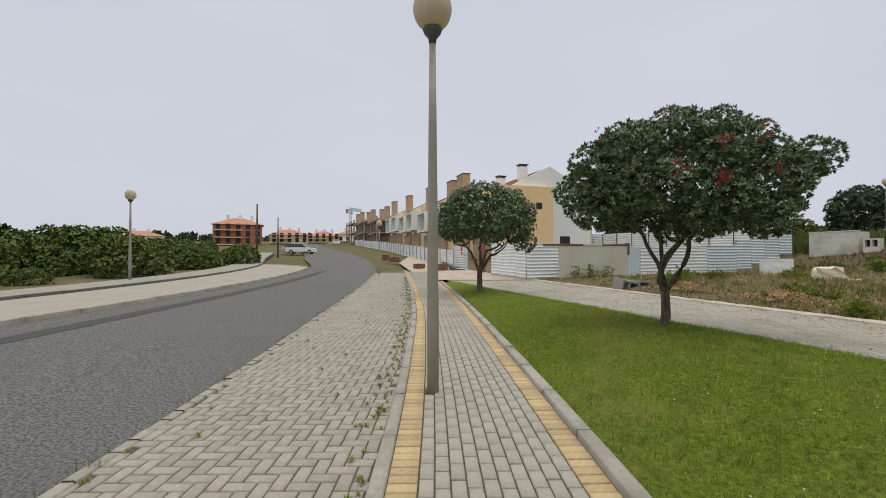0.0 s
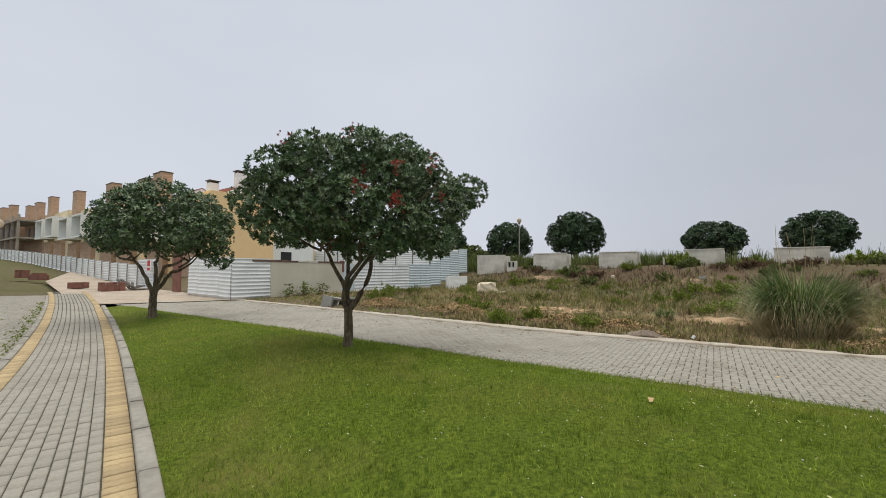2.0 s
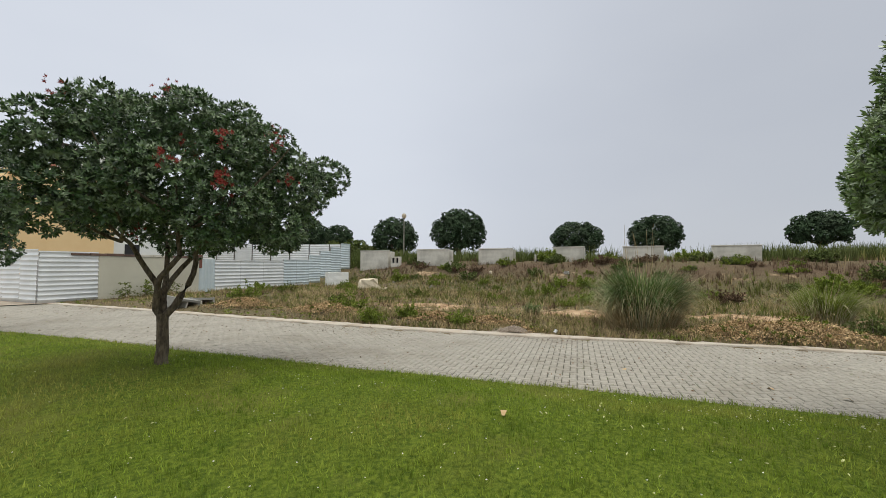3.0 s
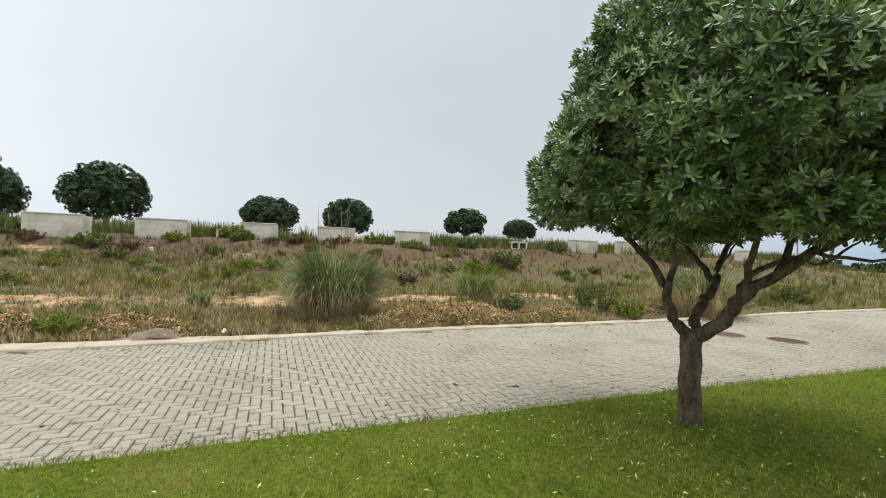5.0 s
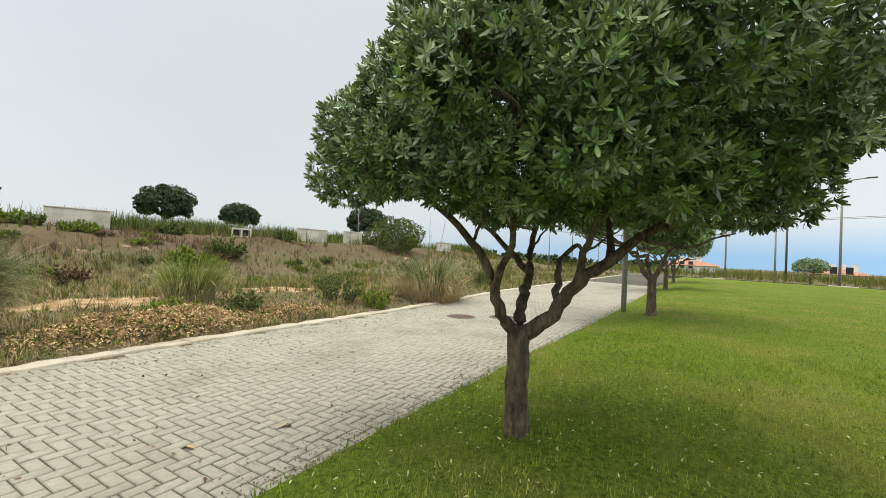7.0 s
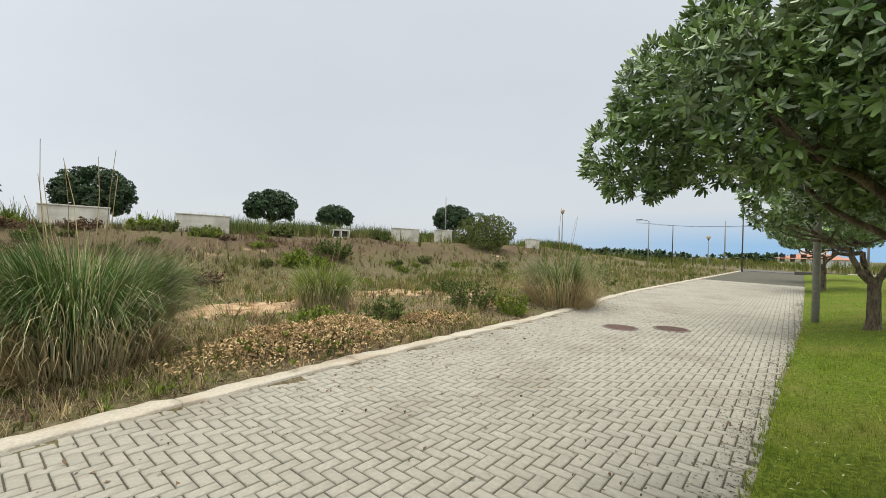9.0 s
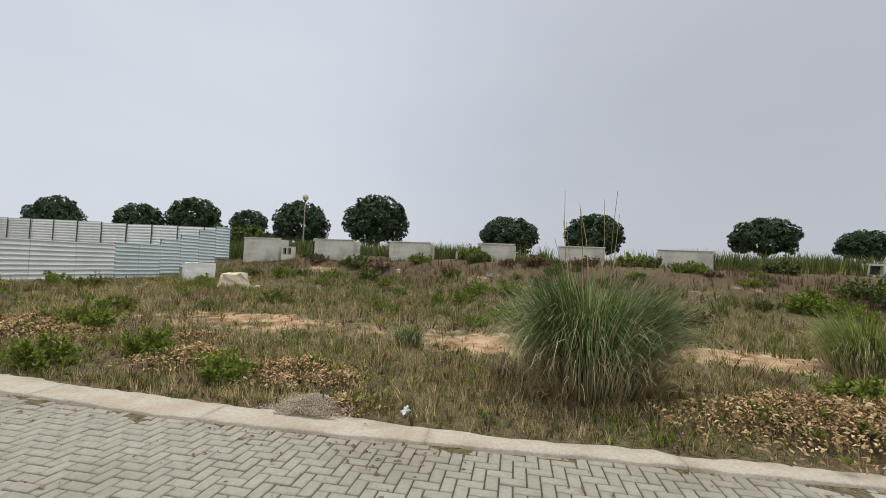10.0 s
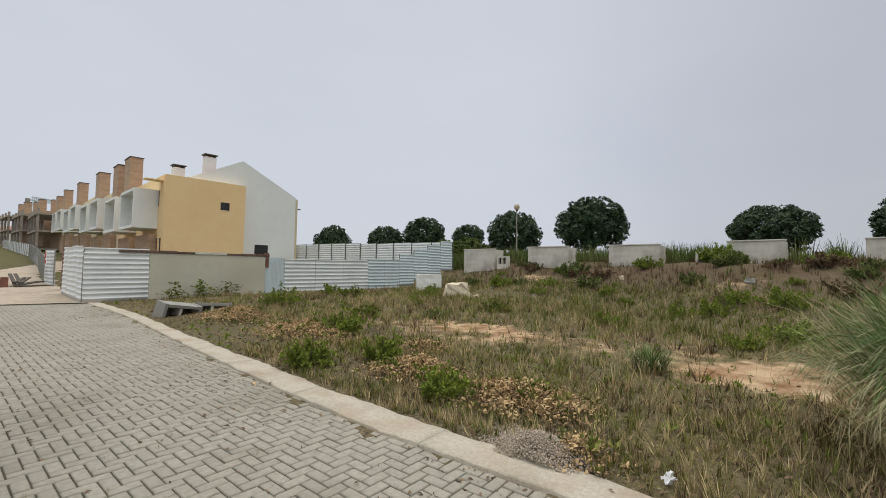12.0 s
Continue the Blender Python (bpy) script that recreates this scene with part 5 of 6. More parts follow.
lit.matrix_basis = Matrix.Translation((11.22, 4.52, gz(11.22, 4.52) + 0.05)) @ Matrix.Rotation(0.9, 4, "Z") @ Matrix.Rotation(0.5, 4, "X")
tagged(lit, "crumpled white paper litter in the grass", "litter")
# pallets, bricks and timber by the hoarding
for i, (x, y, w, d, h, key, lab) in enumerate(((-0.6, 30.2, 1.1, 0.8, 0.5, "rust", "stack of red bricks by the hoarding"), (0.9, 30.4, 1.6, 0.5, 0.25, "wood_pole", "heap of dark scrap timber by the hoarding"),
                                               (-4.2, 41.5, 0.95, 0.7, 0.5, "rust", "stack of red bricks further along the site"), (-5.6, 44.0, 0.8, 0.7, 0.6, "rust", "tall stack of red bricks by the site"),
                                               (-1.9, 33.5, 1.0, 0.6, 0.35, "rust", "low stack of red bricks by the road"))):
    ob = thing("brick_stack" if key == "rust" else "timber_heap", (x, y, float(rise(y)) + 0.01), lab, "bricks" if key == "rust" else "timber", turn=0.3 + i)
    n = 4
    for a in range(n):
        for b in range(2):
            if key == "rust":
                part("brick", box_bm(a * w / n, b * d / 2, 0, (a + 0.96) * w / n, (b + 0.95) * d / 2, h * (0.75 + 0.25 * ((a + b) % 2)), 0.01), M[key], ob)
            else:
                o = part("board", box_bm(0, b * 0.2, 0, w, b * 0.2 + 0.14, 0.05, 0.005), M[key], ob)
                o.matrix_local = Matrix.Translation((a * 0.15, a * 0.07, 0.03 + a * 0.06)) @ Matrix.Rotation(0.35 * a - 0.4, 4, "Z") @ Matrix.Rotation(-0.08 * a, 4, "Y")
sg = thing("warning_sign", (1.6, 31.2, 1.15 + float(rise(31))), "white and red warning sign on the hoarding", "sign", turn=1.9)
part("board", box_bm(0, 0.0, -0.05, 0.5, 0.02, 0.7), M["white_block"], sg)
part("red_field", box_bm(0.06, 0.022, 0.28, 0.44, 0.027, 0.64), M["red_sign"], sg, "red panel")
part("red_bar", box_bm(0.06, 0.022, 0.02, 0.44, 0.027, 0.2), M["red_sign"], sg, "red bar")


# ---- cars, far buildings, crane ----
def car(at, turn, paint, label):
    c = thing("car", at, label, "car", "parked cars", turn=turn)
    bm = bmesh.new()
    prof = [(-2.05, 0.3), (-2.1, 0.62), (-1.95, 0.88), (-1.0, 0.95), (0.85, 0.95), (1.75, 0.82), (2.05, 0.62), (2.08, 0.3)]
    rows = [[bm.verts.new((x, s * (0.83 if z > 0.7 else 0.86), z)) for x, z in prof] for s in (-1, 1)]
    bm.faces.new(rows[0])
    bm.faces.new(rows[1][::-1])
    for i in range(len(prof)):
        j = (i + 1) % len(prof)
        bm.faces.new((rows[0][i], rows[0][j], rows[1][j], rows[1][i]))
    part("body", bm, paint, c)
    bm = bmesh.new()
    cab = [(-1.75, 0.93), (-1.3, 1.42), (0.15, 1.44), (0.95, 0.93)]
    rows = [[bm.verts.new((x, s * (0.6 if z > 1.2 else 0.78), z)) for x, z in cab] for s in (-1, 1)]
    bm.faces.new(rows[0])
    bm.faces.new(rows[1][::-1])
    for i in range(4):
        j = (i + 1) % 4
        bm.faces.new((rows[0][i], rows[0][j], rows[1][j], rows[1][i]))
    part("windows", bm, M["glass"], c, "dark car windows")
    part("roof", box_bm(-1.35, -0.6, 1.42, 0.2, 0.6, 1.47, 0.015), paint, c)
    for x in (-1.3, 1.28):
        for s in (-1, 1):
            wv = lathe_bm([(0.2, -0.09), (0.31, -0.08), (0.32, 0.0), (0.31, 0.08), (0.2, 0.09)], 16)
            wh = part("wheel", wv, M["rubber"], c)
            wh.matrix_local = Matrix.Translation((x, s * 0.78, 0.31)) @ Matrix.Rotation(math.pi / 2, 4, "X")
            part("rim", lathe_bm([(0.02, -0.095), (0.19, -0.1), (0.19, 0.1), (0.02, 0.095)], 12), M["paint_silver"], wh)
    for s in (-1, 1):
        part("headlight", box_bm(2.0, s * 0.62 - 0.15, 0.6, 2.085, s * 0.62 + 0.15, 0.74, 0.02), M["white_block"], c)
    return c


car((-20.6, 60.5, float(rise(60.5))), 0.1, M["paint_white"], "white parked hatchback beside the lay-by")
car((-22.6, 64.0, float(rise(64.0))), 0.25, M["paint_silver"], "silver parked car behind the white one")
car((-28.5, 112.0, float(rise(112))), 1.8, M["paint_white"], "white car far up the road")


def far_block(x, y, w, d, h, turn, wall_mat, label, storeys, bays, hip=True):
    z = gz(x, y)
    b = thing("apartment_building", (x, y, z), label, "building", turn=turn)
    part("wall", box_bm(0, 0, -1, w, d, h), wall_mat, b)
    bm = bmesh.new()
    o = 0.4
    base = [bm.verts.new(p) for p in ((-o, -o, h), (w + o, -o, h), (w + o, d + o, h), (-o, d + o, h))]
    i = d * 0.45
    ridge = [bm.verts.new((i, d / 2, h + d * 0.2)), bm.verts.new((w - i, d / 2, h + d * 0.2))]
    bm.faces.new(base[::-1])
    bm.faces.new((base[0], base[1], ridge[1], ridge[0]))
    bm.faces.new((base[2], base[3], ridge[0], ridge[1]))
    bm.faces.new((base[1], base[2], ridge[1]))
    bm.faces.new((base[3], base[0], ridge[0]))
    part("roof", bm, M["roof_tile"], b, "red tiled roof")
    for s in range(storeys):
        for k in range(bays):
            zz = 0.7 + s * (h / storeys)
            wx = (k + 0.3) * w / bays
            part("window", box_bm(wx, -0.06, zz, wx + 0.45 * w / bays, 0.1, zz + 1.35), M["dark"], b, "dark window")
        part("balcony", box_bm(0.2, -0.9, s * h / storeys + 0.25, w * 0.6, -0.07, s * h / storeys + 0.45), M["plaster_cream"], b)
    for k in range(3):
        part("chimney", box_bm(w * (0.25 + 0.25 * k), d * 0.4, h, w * (0.25 + 0.25 * k) + 0.7, d * 0.4 + 0.7, h + d * 0.2 + 0.7), M["plaster_white"], b)
    return b


far_block(-58, 104.5, 11.5, 10, 5.6, 0.42, M["red_wall"], "three-storey brick-red apartment block with red roof", 3, 5)
far_block(-52, 125, 11, 9, 2.9, 0.4, M["plaster_cream"], "low cream house with red tiled roof", 2, 5)
far_block(-43, 132, 10, 9, 2.4, 0.3, M["plaster_cream"], "low cream terrace with red tiled roof", 2, 5)
far_block(-104, 128, 16, 9, 3.0, 0.9, M["plaster_white"], "long white low building behind the scrub", 1, 6)
far_block(-38, 150, 10, 9, 3.0, 0.2, M["plaster_white"], "small white house far up the road", 1, 4)
far_block(43.0, -88.0, 9, 5, 1.3, 2.6, M["plaster_white"], "low white house with red roof by the sea", 1, 4)
far_block(20.5, -92.0, 6, 5, 0.8, 2.9, M["plaster_cream"], "small cream house with orange roof behind the grass", 1, 3)
cr = thing("tower_crane", (-61.0, 276.0, gz(-61, 276)), "pale blue tower crane far behind the terrace", "crane", turn=1.0)
cr.scale = (1.0, 1.0, 1.95)
bm = bmesh.new()
for sx in (-0.5, 0.5):
    for sy in (-0.5, 0.5):
        box_bm(sx - 0.1, sy - 0.1, 0, sx + 0.1, sy + 0.1, 12.5, 0, bm)
for i in range(8):
    box_bm(-0.6, -0.6, i * 1.6, 0.6, 0.6, i * 1.6 + 0.14, 0, bm)
part("mast", bm, M["blue_metal"], cr)
bm = box_bm(-3.5, -0.35, 12.2, 11, -0.2, 12.4)
box_bm(-3.5, 0.2, 12.2, 11, 0.35, 12.4, 0, bm)
box_bm(-1, -0.08, 13.1, 10, 0.08, 13.25, 0, bm)
for i in range(12):
    box_bm(-1 + i, -0.35, 12.4, -0.88 + i, 0.35, 13.1, 0, bm)
part("jib", bm, M["blue_metal"], cr)
part("counterweight", box_bm(-3.8, -0.6, 11.2, -2.4, 0.6, 12.6, 0.03), M["grey_frame"], cr)
part("cab", box_bm(0.6, -0.6, 11.0, 1.8, 0.6, 12.2, 0.05), M["blue_metal"], cr)


# ---- scrub, pampas, weeds ----
LEAFY = rosette(8, 0.36, 10, 80, np.random.default_rng(9), flat_leaf)


def stem_shrub(at, radius, high, stems, size, mat, label, seed):
    """A ragged shrub of leafy stems."""
    r = np.random.default_rng(seed)
    b = thing("shrub", at, label, "shrub", "field shrubs")
    pos, axis, wood = [], [], []
    for _ in range(stems):
        a, rr = r.uniform(0, 6.28), radius * math.sqrt(r.uniform(0.0, 1.0))
        foot = np.array([math.cos(a) * rr * 0.45, math.sin(a) * rr * 0.45, -0.04])
        tip = np.array([math.cos(a) * rr, math.sin(a) * rr, high * r.uniform(0.45, 1.1) * (1.05 - 0.5 * rr / radius)]) + r.normal(0, 0.04, 3)
        wood.append(limb(foot, tip, 0.009, 0.003, r, 0.03, 4, 4))
        for t in np.linspace(0.25, 1.0, 8):
            pos.append(foot + (tip - foot) * t + r.normal(0, 0.02, 3))
            axis.append((tip - foot) / np.linalg.norm(tip - foot) + r.normal(0, 0.45, 3))
    pos, axis = np.array(pos), np.array(axis)
    put("foliage", np_mesh("foliage", *scatter(*LEAFY, pos, frames_from(axis, r), size * r.uniform(0.7, 1.4, len(pos))), mat), b)
    put("branchwork", np_mesh("branchwork", *join_arrays(wood), M["bark"]), b)
    return b


def bush(at, radii, count, size, mat, label, seed, name="shrub", tmpl=CLUMP, k=9, group=""):
    r = np.random.default_rng(seed)
    m = min(radii)
    b = thing(name, at, label, "shrub", group)
    lob = heap(r, (0, 0, radii[2] * 0.45), radii, k, m * 0.35, m * 0.6, -0.35)
    put("foliage", np_mesh("foliage", *crown_arrays(lob, count, size, r, tmpl, 0.3, 0.7), mat), b)
    stems = [limb((r.normal(0, 0.06), r.normal(0, 0.06), -0.08), (l[0] * 0.7, l[1] * 0.7, max(0.1, l[2] * 0.8)), 0.02 + 0.012 * m, 0.006, r, 0.05, 5) for l in lob[1:6]]
    put("branchwork", np_mesh("branchwork", *join_arrays(stems), M["bark"]), b)
    return b


r6 = np.random.default_rng(40)
# scrub west of the road
first = bush((-24.5, 20.0, gz(-24.5, 20.0)), (2.6, 2.6, 2.2), 760, 0.26, M["scrub_mid"], "dense dark green coastal scrub bush", 61, k=14, group="scrub")
second = bush((-19.8, 26.0, gz(-19.8, 26)), (2.4, 2.4, 1.7), 620, 0.2, M["scrub"], "yellow-green scrub bush by the footpath", 62, k=12, group="scrub")
for i in range(46):
    y = 8 + i * 1.35 + r6.uniform(-1, 1)
    row = i % 3
    x = float(cx("W", y)) - 9.6 - row * 4.2 - r6.uniform(0, 2)
    s = (0.36, 0.5, 0.62)[row] * r6.uniform(0.75, 1.15)
    copy_thing((second, first, first)[row] if i % 4 else second, Matrix.Translation((x, y, gz(x, y) - 0.1)) @ Matrix.Rotation(r6.uniform(0, 6), 4, "Z") @ Matrix.Scale(s, 4))
copy_thing(first, Matrix.Translation((-28.5, 23.5, gz(-28.5, 23.5))) @ Matrix.Scale(1.2, 4))
copy_thing(first, Matrix.Translation((-27.5, 20.0, gz(-27.5, 20.0))) @ Matrix.Rotation(2.0, 4, "Z") @ Matrix.Scale(1.1, 4))
for x, y, sc, a in ((-25.0, 27.5, 0.95, 0.4), (-22.6, 30.5, 0.7, 1.9), (-26.5, 32.0, 0.95, 3.1), (-24.0, 35.5, 0.7, 4.0), (-19.5, 33.0, 0.55, 5.0), (-18.5, 38.0, 0.55, 0.9)):
    copy_thing(first, Matrix.Translation((x, y, gz(x, y))) @ Matrix.Rotation(a, 4, "Z") @ Matrix.Scale(sc, 4))
# hedge and shrubs on the plateau
bush((28.9, 34.0, gz(28.9, 34.0)), (3.2, 1.8, 1.25), 1000, 0.2, M["scrub"], "clipped green hedge behind the concrete walls", 63, k=12)
bush((36.3, -18.8, gz(36.3, -18.8)), (3.3, 2.6, 2.0), 3000, 0.1, M["scrub"], "wide olive shrub on the plateau's edge", 64, k=12)
for i, (x, y, s) in enumerate(((28.0, 12.2, 0.62), (25.6, 18.2, 0.6), (27.0, 11.2, 0.4), (30.2, 4.4, 0.55), (31, -1.5, 0.5), (27.6, -3.5, 0.8), (25.5, -1.5, 0.6), (33, -8, 0.5), (29.5, 14.0, 0.4), (30.5, 9.2, 0.4), (27.5, 23.3, 0.5))):
    stem_shrub((x, y, gz(x, y) - 0.05), 1.25 * s, 1.35 * s, 46, 0.13, M["scrub"] if i % 3 else M["scrub_bright"], "small ragged green shrub on the bank", 70 + i)
# shrubs in the field
for i, (x, y, rr, hh, key, n, sz) in enumerate(((9.75, 9.3, 0.36, 0.42, "scrub_bright", 200, 0.1), (11.2, 11.9, 0.75, 0.6, "scrub_bright", 380, 0.12), (10.85, 8.9, 0.32, 0.45, "scrub_bright", 170, 0.1),
                                               (10.75, 7.05, 0.4, 0.3, "scrub_bright", 220, 0.09), (10.9, 19.0, 0.8, 0.75, "scrub_bright", 380, 0.13), (12.6, 14.6, 0.5, 0.4, "weed", 240, 0.12),
                                               (15.9, -3.9, 0.8, 0.85, "scrub", 420, 0.11), (15.0, -4.6, 0.5, 0.6, "scrub_bright", 260, 0.1), (14.8, -1.2, 0.5, 0.5, "scrub", 240, 0.1), (19.6, -5.4, 0.7, 0.6, "scrub", 300, 0.12),
                                               (17.0, 14.0, 0.6, 0.45, "weed", 240, 0.12), (18.4, -10.2, 0.8, 0.7, "weed", 300, 0.13), (20.2, -13.8, 0.9, 0.8, "scrub", 300, 0.14), (19.5, 22.8, 0.5, 0.45, "scrub_bright", 200, 0.12), (14.5, 21.6, 0.6, 0.5, "weed", 240, 0.12))):
    stem_shrub((x, y, gz(x, y) - 0.03), rr * 0.95, hh * 1.15, 34, sz * 0.62, M[key], "leafy green shrub among the weeds" if key != "weed" else "olive weed bush in the dry field", 90 + i)

# low scrub over the bank and the field
scrubby = [stem_shrub((x, y, gz(x, y) - 0.03), 0.75, 0.55, 30, 0.095, M[key], lab, sd) for x, y, key, lab, sd in ((24.0, 16.0, "scrub", "low olive scrub on the bank", 131), (23.0, 8.0, "scrub_bright", "low yellow-green scrub in the field", 132), (22.6, 2.0, "heather", "low brown dead scrub on the bank", 133))]
spots = 0
while spots < 95:
    x, y = r6.uniform(11.5, 31), r6.uniform(-16, 24)
    b = float(bank(x, y))
    if bare_amount(x, y) > 0.3 or x < float(cx("K", y)) + 1.6 or y > 21 + 0.3 * (x - 4.6) or (b < 0.25 and spots % 3) or math.hypot(x - 13.5, y - 3.2) < 2.2:
        spots += 1 if r6.uniform() < 0.02 else 0
        continue
    src = scrubby[int(r6.choice([0, 0, 1, 2, 2]))] if b > 0.7 else scrubby[int(r6.choice([0, 1, 1]))]
    copy_thing(src, Matrix.Translation((x, y, gz(x, y) - 0.04)) @ Matrix.Rotation(r6.uniform(0, 6), 4, "Z") @ Matrix.Scale(r6.uniform(0.4, 1.05), 4))
    spots += 1


def blades(n, radius, length, spread, width, droop, rng, segs=5):
    """Long arching grass blades from a tussock: quads along each blade."""
    a, rad = rng.uniform(0, 2 * np.pi, n), radius * np.sqrt(rng.uniform(0, 1, n))
    out = np.stack([np.cos(a), np.sin(a)], -1)
    ln = length * rng.uniform(0.6, 1.08, n)
    th0 = spread * rng.uniform(0.05, 1.0, n) * (0.35 + 0.65 * rad / radius)
    dr = droop * rng.uniform(0.15, 1.5, n)
    a = a + 0.35 * np.sin(3 * a + 1.0)
    out = np.stack([np.cos(a), np.sin(a)], -1)
    vs = np.zeros((n, segs + 1, 2, 3))
    pos = np.concatenate([out * rad[:, None] * 0.55, np.zeros((n, 1))], 1)
    side = np.stack([-out[:, 1], out[:, 0], np.zeros(n)], -1)
    side += rng.normal(0, 0.5, side.shape) * [1, 1, 0.3]
    side /= np.linalg.norm(side, axis=1, keepdims=True)
    for s in range(segs + 1):
        t = s / segs
        w = width * (1 - 0.85 * t) * rng.uniform(0.8, 1.2, n)
        vs[:, s, 0], vs[:, s, 1] = pos - side * w[:, None] / 2, pos + side * w[:, None] / 2
        th = th0 + dr * t ** 2.3
        step = ln / segs
        pos = pos + np.stack([out[:, 0] * np.sin(th), out[:, 1] * np.sin(th), np.cos(th)], -1) * step[:, None] + rng.normal(0, 0.012, pos.shape)
    k = (segs + 1) * 2
    f = np.array([[2 * s, 2 * s + 1, 2 * s + 3, 2 * s + 2] for s in range(segs)])
    return vs.reshape(-1, 3), (f[None] + (np.arange(n) * k)[:, None, None]).reshape(-1, 4)


def pampas(at, size, green, dry, stems, label, seed, mat="pampas"):
    r = np.random.default_rng(seed)
    p = thing("pampas_grass", at, label, "grass clump", "pampas clumps")
    put("green_blades", np_mesh("green_blades", *blades(green, 1.1 * size, 1.6 * size, 0.42, 0.02, 2.2, r, 8), M[mat]), p, "green arching blades")
    put("dry_blades", np_mesh("dry_blades", *blades(dry, 1.5 * size, 1.25 * size, 0.75, 0.014, 2.4, r, 7), M["dry"]), p, "straw-coloured dead skirt")
    put("pale_blades", np_mesh("pale_blades", *blades(green // 3, 1.35 * size, 1.6 * size, 0.5, 0.015, 2.6, r, 8), M["straw"]), p, "pale sun-bleached blades")
    put("dead_base", np_mesh("dead_base", *blades(dry // 2, 1.6 * size, 0.55 * size, 1.3, 0.014, 2.0, r, 5), M["dry"]), p, "collapsed dead blades round the foot")
    st = []
    for _ in range(stems):
        a, l = r.uniform(0, 6.28), r.uniform(2.0, 2.7) * size
        tip = np.array([math.cos(a) * r.uniform(0.1, 0.5), math.sin(a) * r.uniform(0.1, 0.5), l])
        st.append(limb((0, 0, 0), tip, 0.008, 0.003, r, 0.05, 6))
    put("stalks", np_mesh("stalks", *join_arrays(st), M["dry"]), p, "thin bare flower stalks")
    return p


pampas((13.55, 3.2, gz(13.55, 3.2) - 0.02), 1.0, 5200, 1500, 9, "large green pampas grass clump with a dry skirt beside the lane", 51)
pampas((15.95, -7.3, gz(15.95, -7.3) - 0.02), 1.08, 900, 2000, 5, "straw-coloured pampas clump at the lane's edge", 52)
pampas((17.2, -0.6, gz(17.2, -0.6) - 0.02), 0.72, 1900, 300, 2, "low feathery yellow-green grass clump", 53, "scrub_bright")
pampas((14.2, 6.6, gz(14.2, 6.6) - 0.02), 0.3, 300, 120, 2, "small green grass tussock on bare soil", 54)


def tuft(n, rng, spread=0.7, droop=0.8, width=0.038):
    return blades(n, 0.34, 1.0, spread, width, droop, rng, 2)


def field_points(n, rng, x0, x1, y0, y1, keep):
    x, y = rng.uniform(x0, x1, n), rng.uniform(y0, y1, n)
    ok = (x > cx("K", y) + kerb_width(y) + 0.08) & (rng.uniform(0, 1, n) < keep(x, y))
    x, y = x[ok], y[ok]
    return np.stack([x, y, height(x, y) - 0.02], -1)


def stuff(name, arrays, mat, label, category):
    return put(name, np_mesh(name, *arrays, mat), None, label, category, "stuff")


def turned(n, rng):
    a = rng.uniform(0, 6.28, n)
    m = np.zeros((n, 3, 3))
    m[:, 0, 0], m[:, 0, 1], m[:, 1, 0], m[:, 1, 1], m[:, 2, 2] = np.cos(a), -np.sin(a), np.sin(a), np.cos(a), 1
    return m


def low_near(p):
    """Growth stays low on the trampled strip beside the kerb."""
    return 0.42 + 0.58 * smooth01((p[:, 0] - cx("K", p[:, 1]) - 0.8) / 3.2)


def open_soil(x, y):
    return 1 - 0.94 * np.clip(bare_amount(x, y) * 1.35, 0, 1)


north = lambda x, y: (y < 22.2 + 0.31 * (x - 4.6))
r7 = np.random.default_rng(77)
for key, n, lo, hi, seed, lab in (("weed", 28000, 0.06, 0.27, 1, "olive meadow grass over the field"), ("dry", 21000, 0.08, 0.34, 2, "straw-coloured dry grass tufts")):
    pts = field_points(n, r7, 4, 24, -26, 28, lambda x, y: open_soil(x, y) * north(x, y) * np.clip(0.55 + 0.6 * waves(x, y, 0.55, seed * 3.0), 0.08, 1))
    stuff("meadow_grass" if key == "weed" else "dry_grass", scatter(*tuft(11, r7, 0.9, 0.9, 0.055), pts, turned(len(pts), r7), low_near(pts) * r7.uniform(lo, hi, len(pts))), M[key], lab, "grass")
for key, n, lo, hi, seed, lab in (("weed", 9500, 0.2, 0.45, 5, "tall olive grass on the bank and plateau"), ("dry", 3200, 0.2, 0.45, 6, "dry grass on the bank and plateau")):
    pts = field_points(n, r7, 18, 48, -45, 34, lambda x, y: north(x, y) * np.clip(0.5 + 0.6 * waves(x, y, 0.3, seed * 3.0), 0.1, 1) * (1 - 0.8 * brown_amount(x, y)))
    stuff("plateau_grass" if key == "weed" else "plateau_straw", scatter(*tuft(12, r7, 0.6, 0.6, 0.05), pts, turned(len(pts), r7), r7.uniform(lo, hi, len(pts))), M[key], lab, "grass")
pts = field_points(3000, r7, 32.5, 60, -45, 34, lambda x, y: np.clip(0.5 + 0.7 * waves(x, y, 0.3, 3.3), 0.05, 1))
stuff("horizon_grass", scatter(*tuft(10, r7, 0.5, 0.7, 0.05), pts, turned(len(pts), r7), r7.uniform(0.4, 1.0, len(pts))), M["weed"], "tall pale grass along the plateau's skyline", "grass")
n = 9000
y = r7.uniform(-40, 33, n)
x = 32.12 - 0.286 * y + r7.uniform(0.8, 6.5, n)
keep = np.clip(0.25 + 1.3 * waves(x, y, 0.25, 6.1), 0.03, 1) > r7.uniform(0, 1, n)
x, y = x[keep], y[keep]
stuff("skyline_reeds", scatter(*tuft(8, r7, 0.5, 1.0, 0.05), np.column_stack([x, y, height(x, y) - 0.05]), turned(len(x), r7), r7.uniform(0.7, 1.25, len(x))), M["scrub"], "tall fresh green grass behind the concrete walls", "grass")
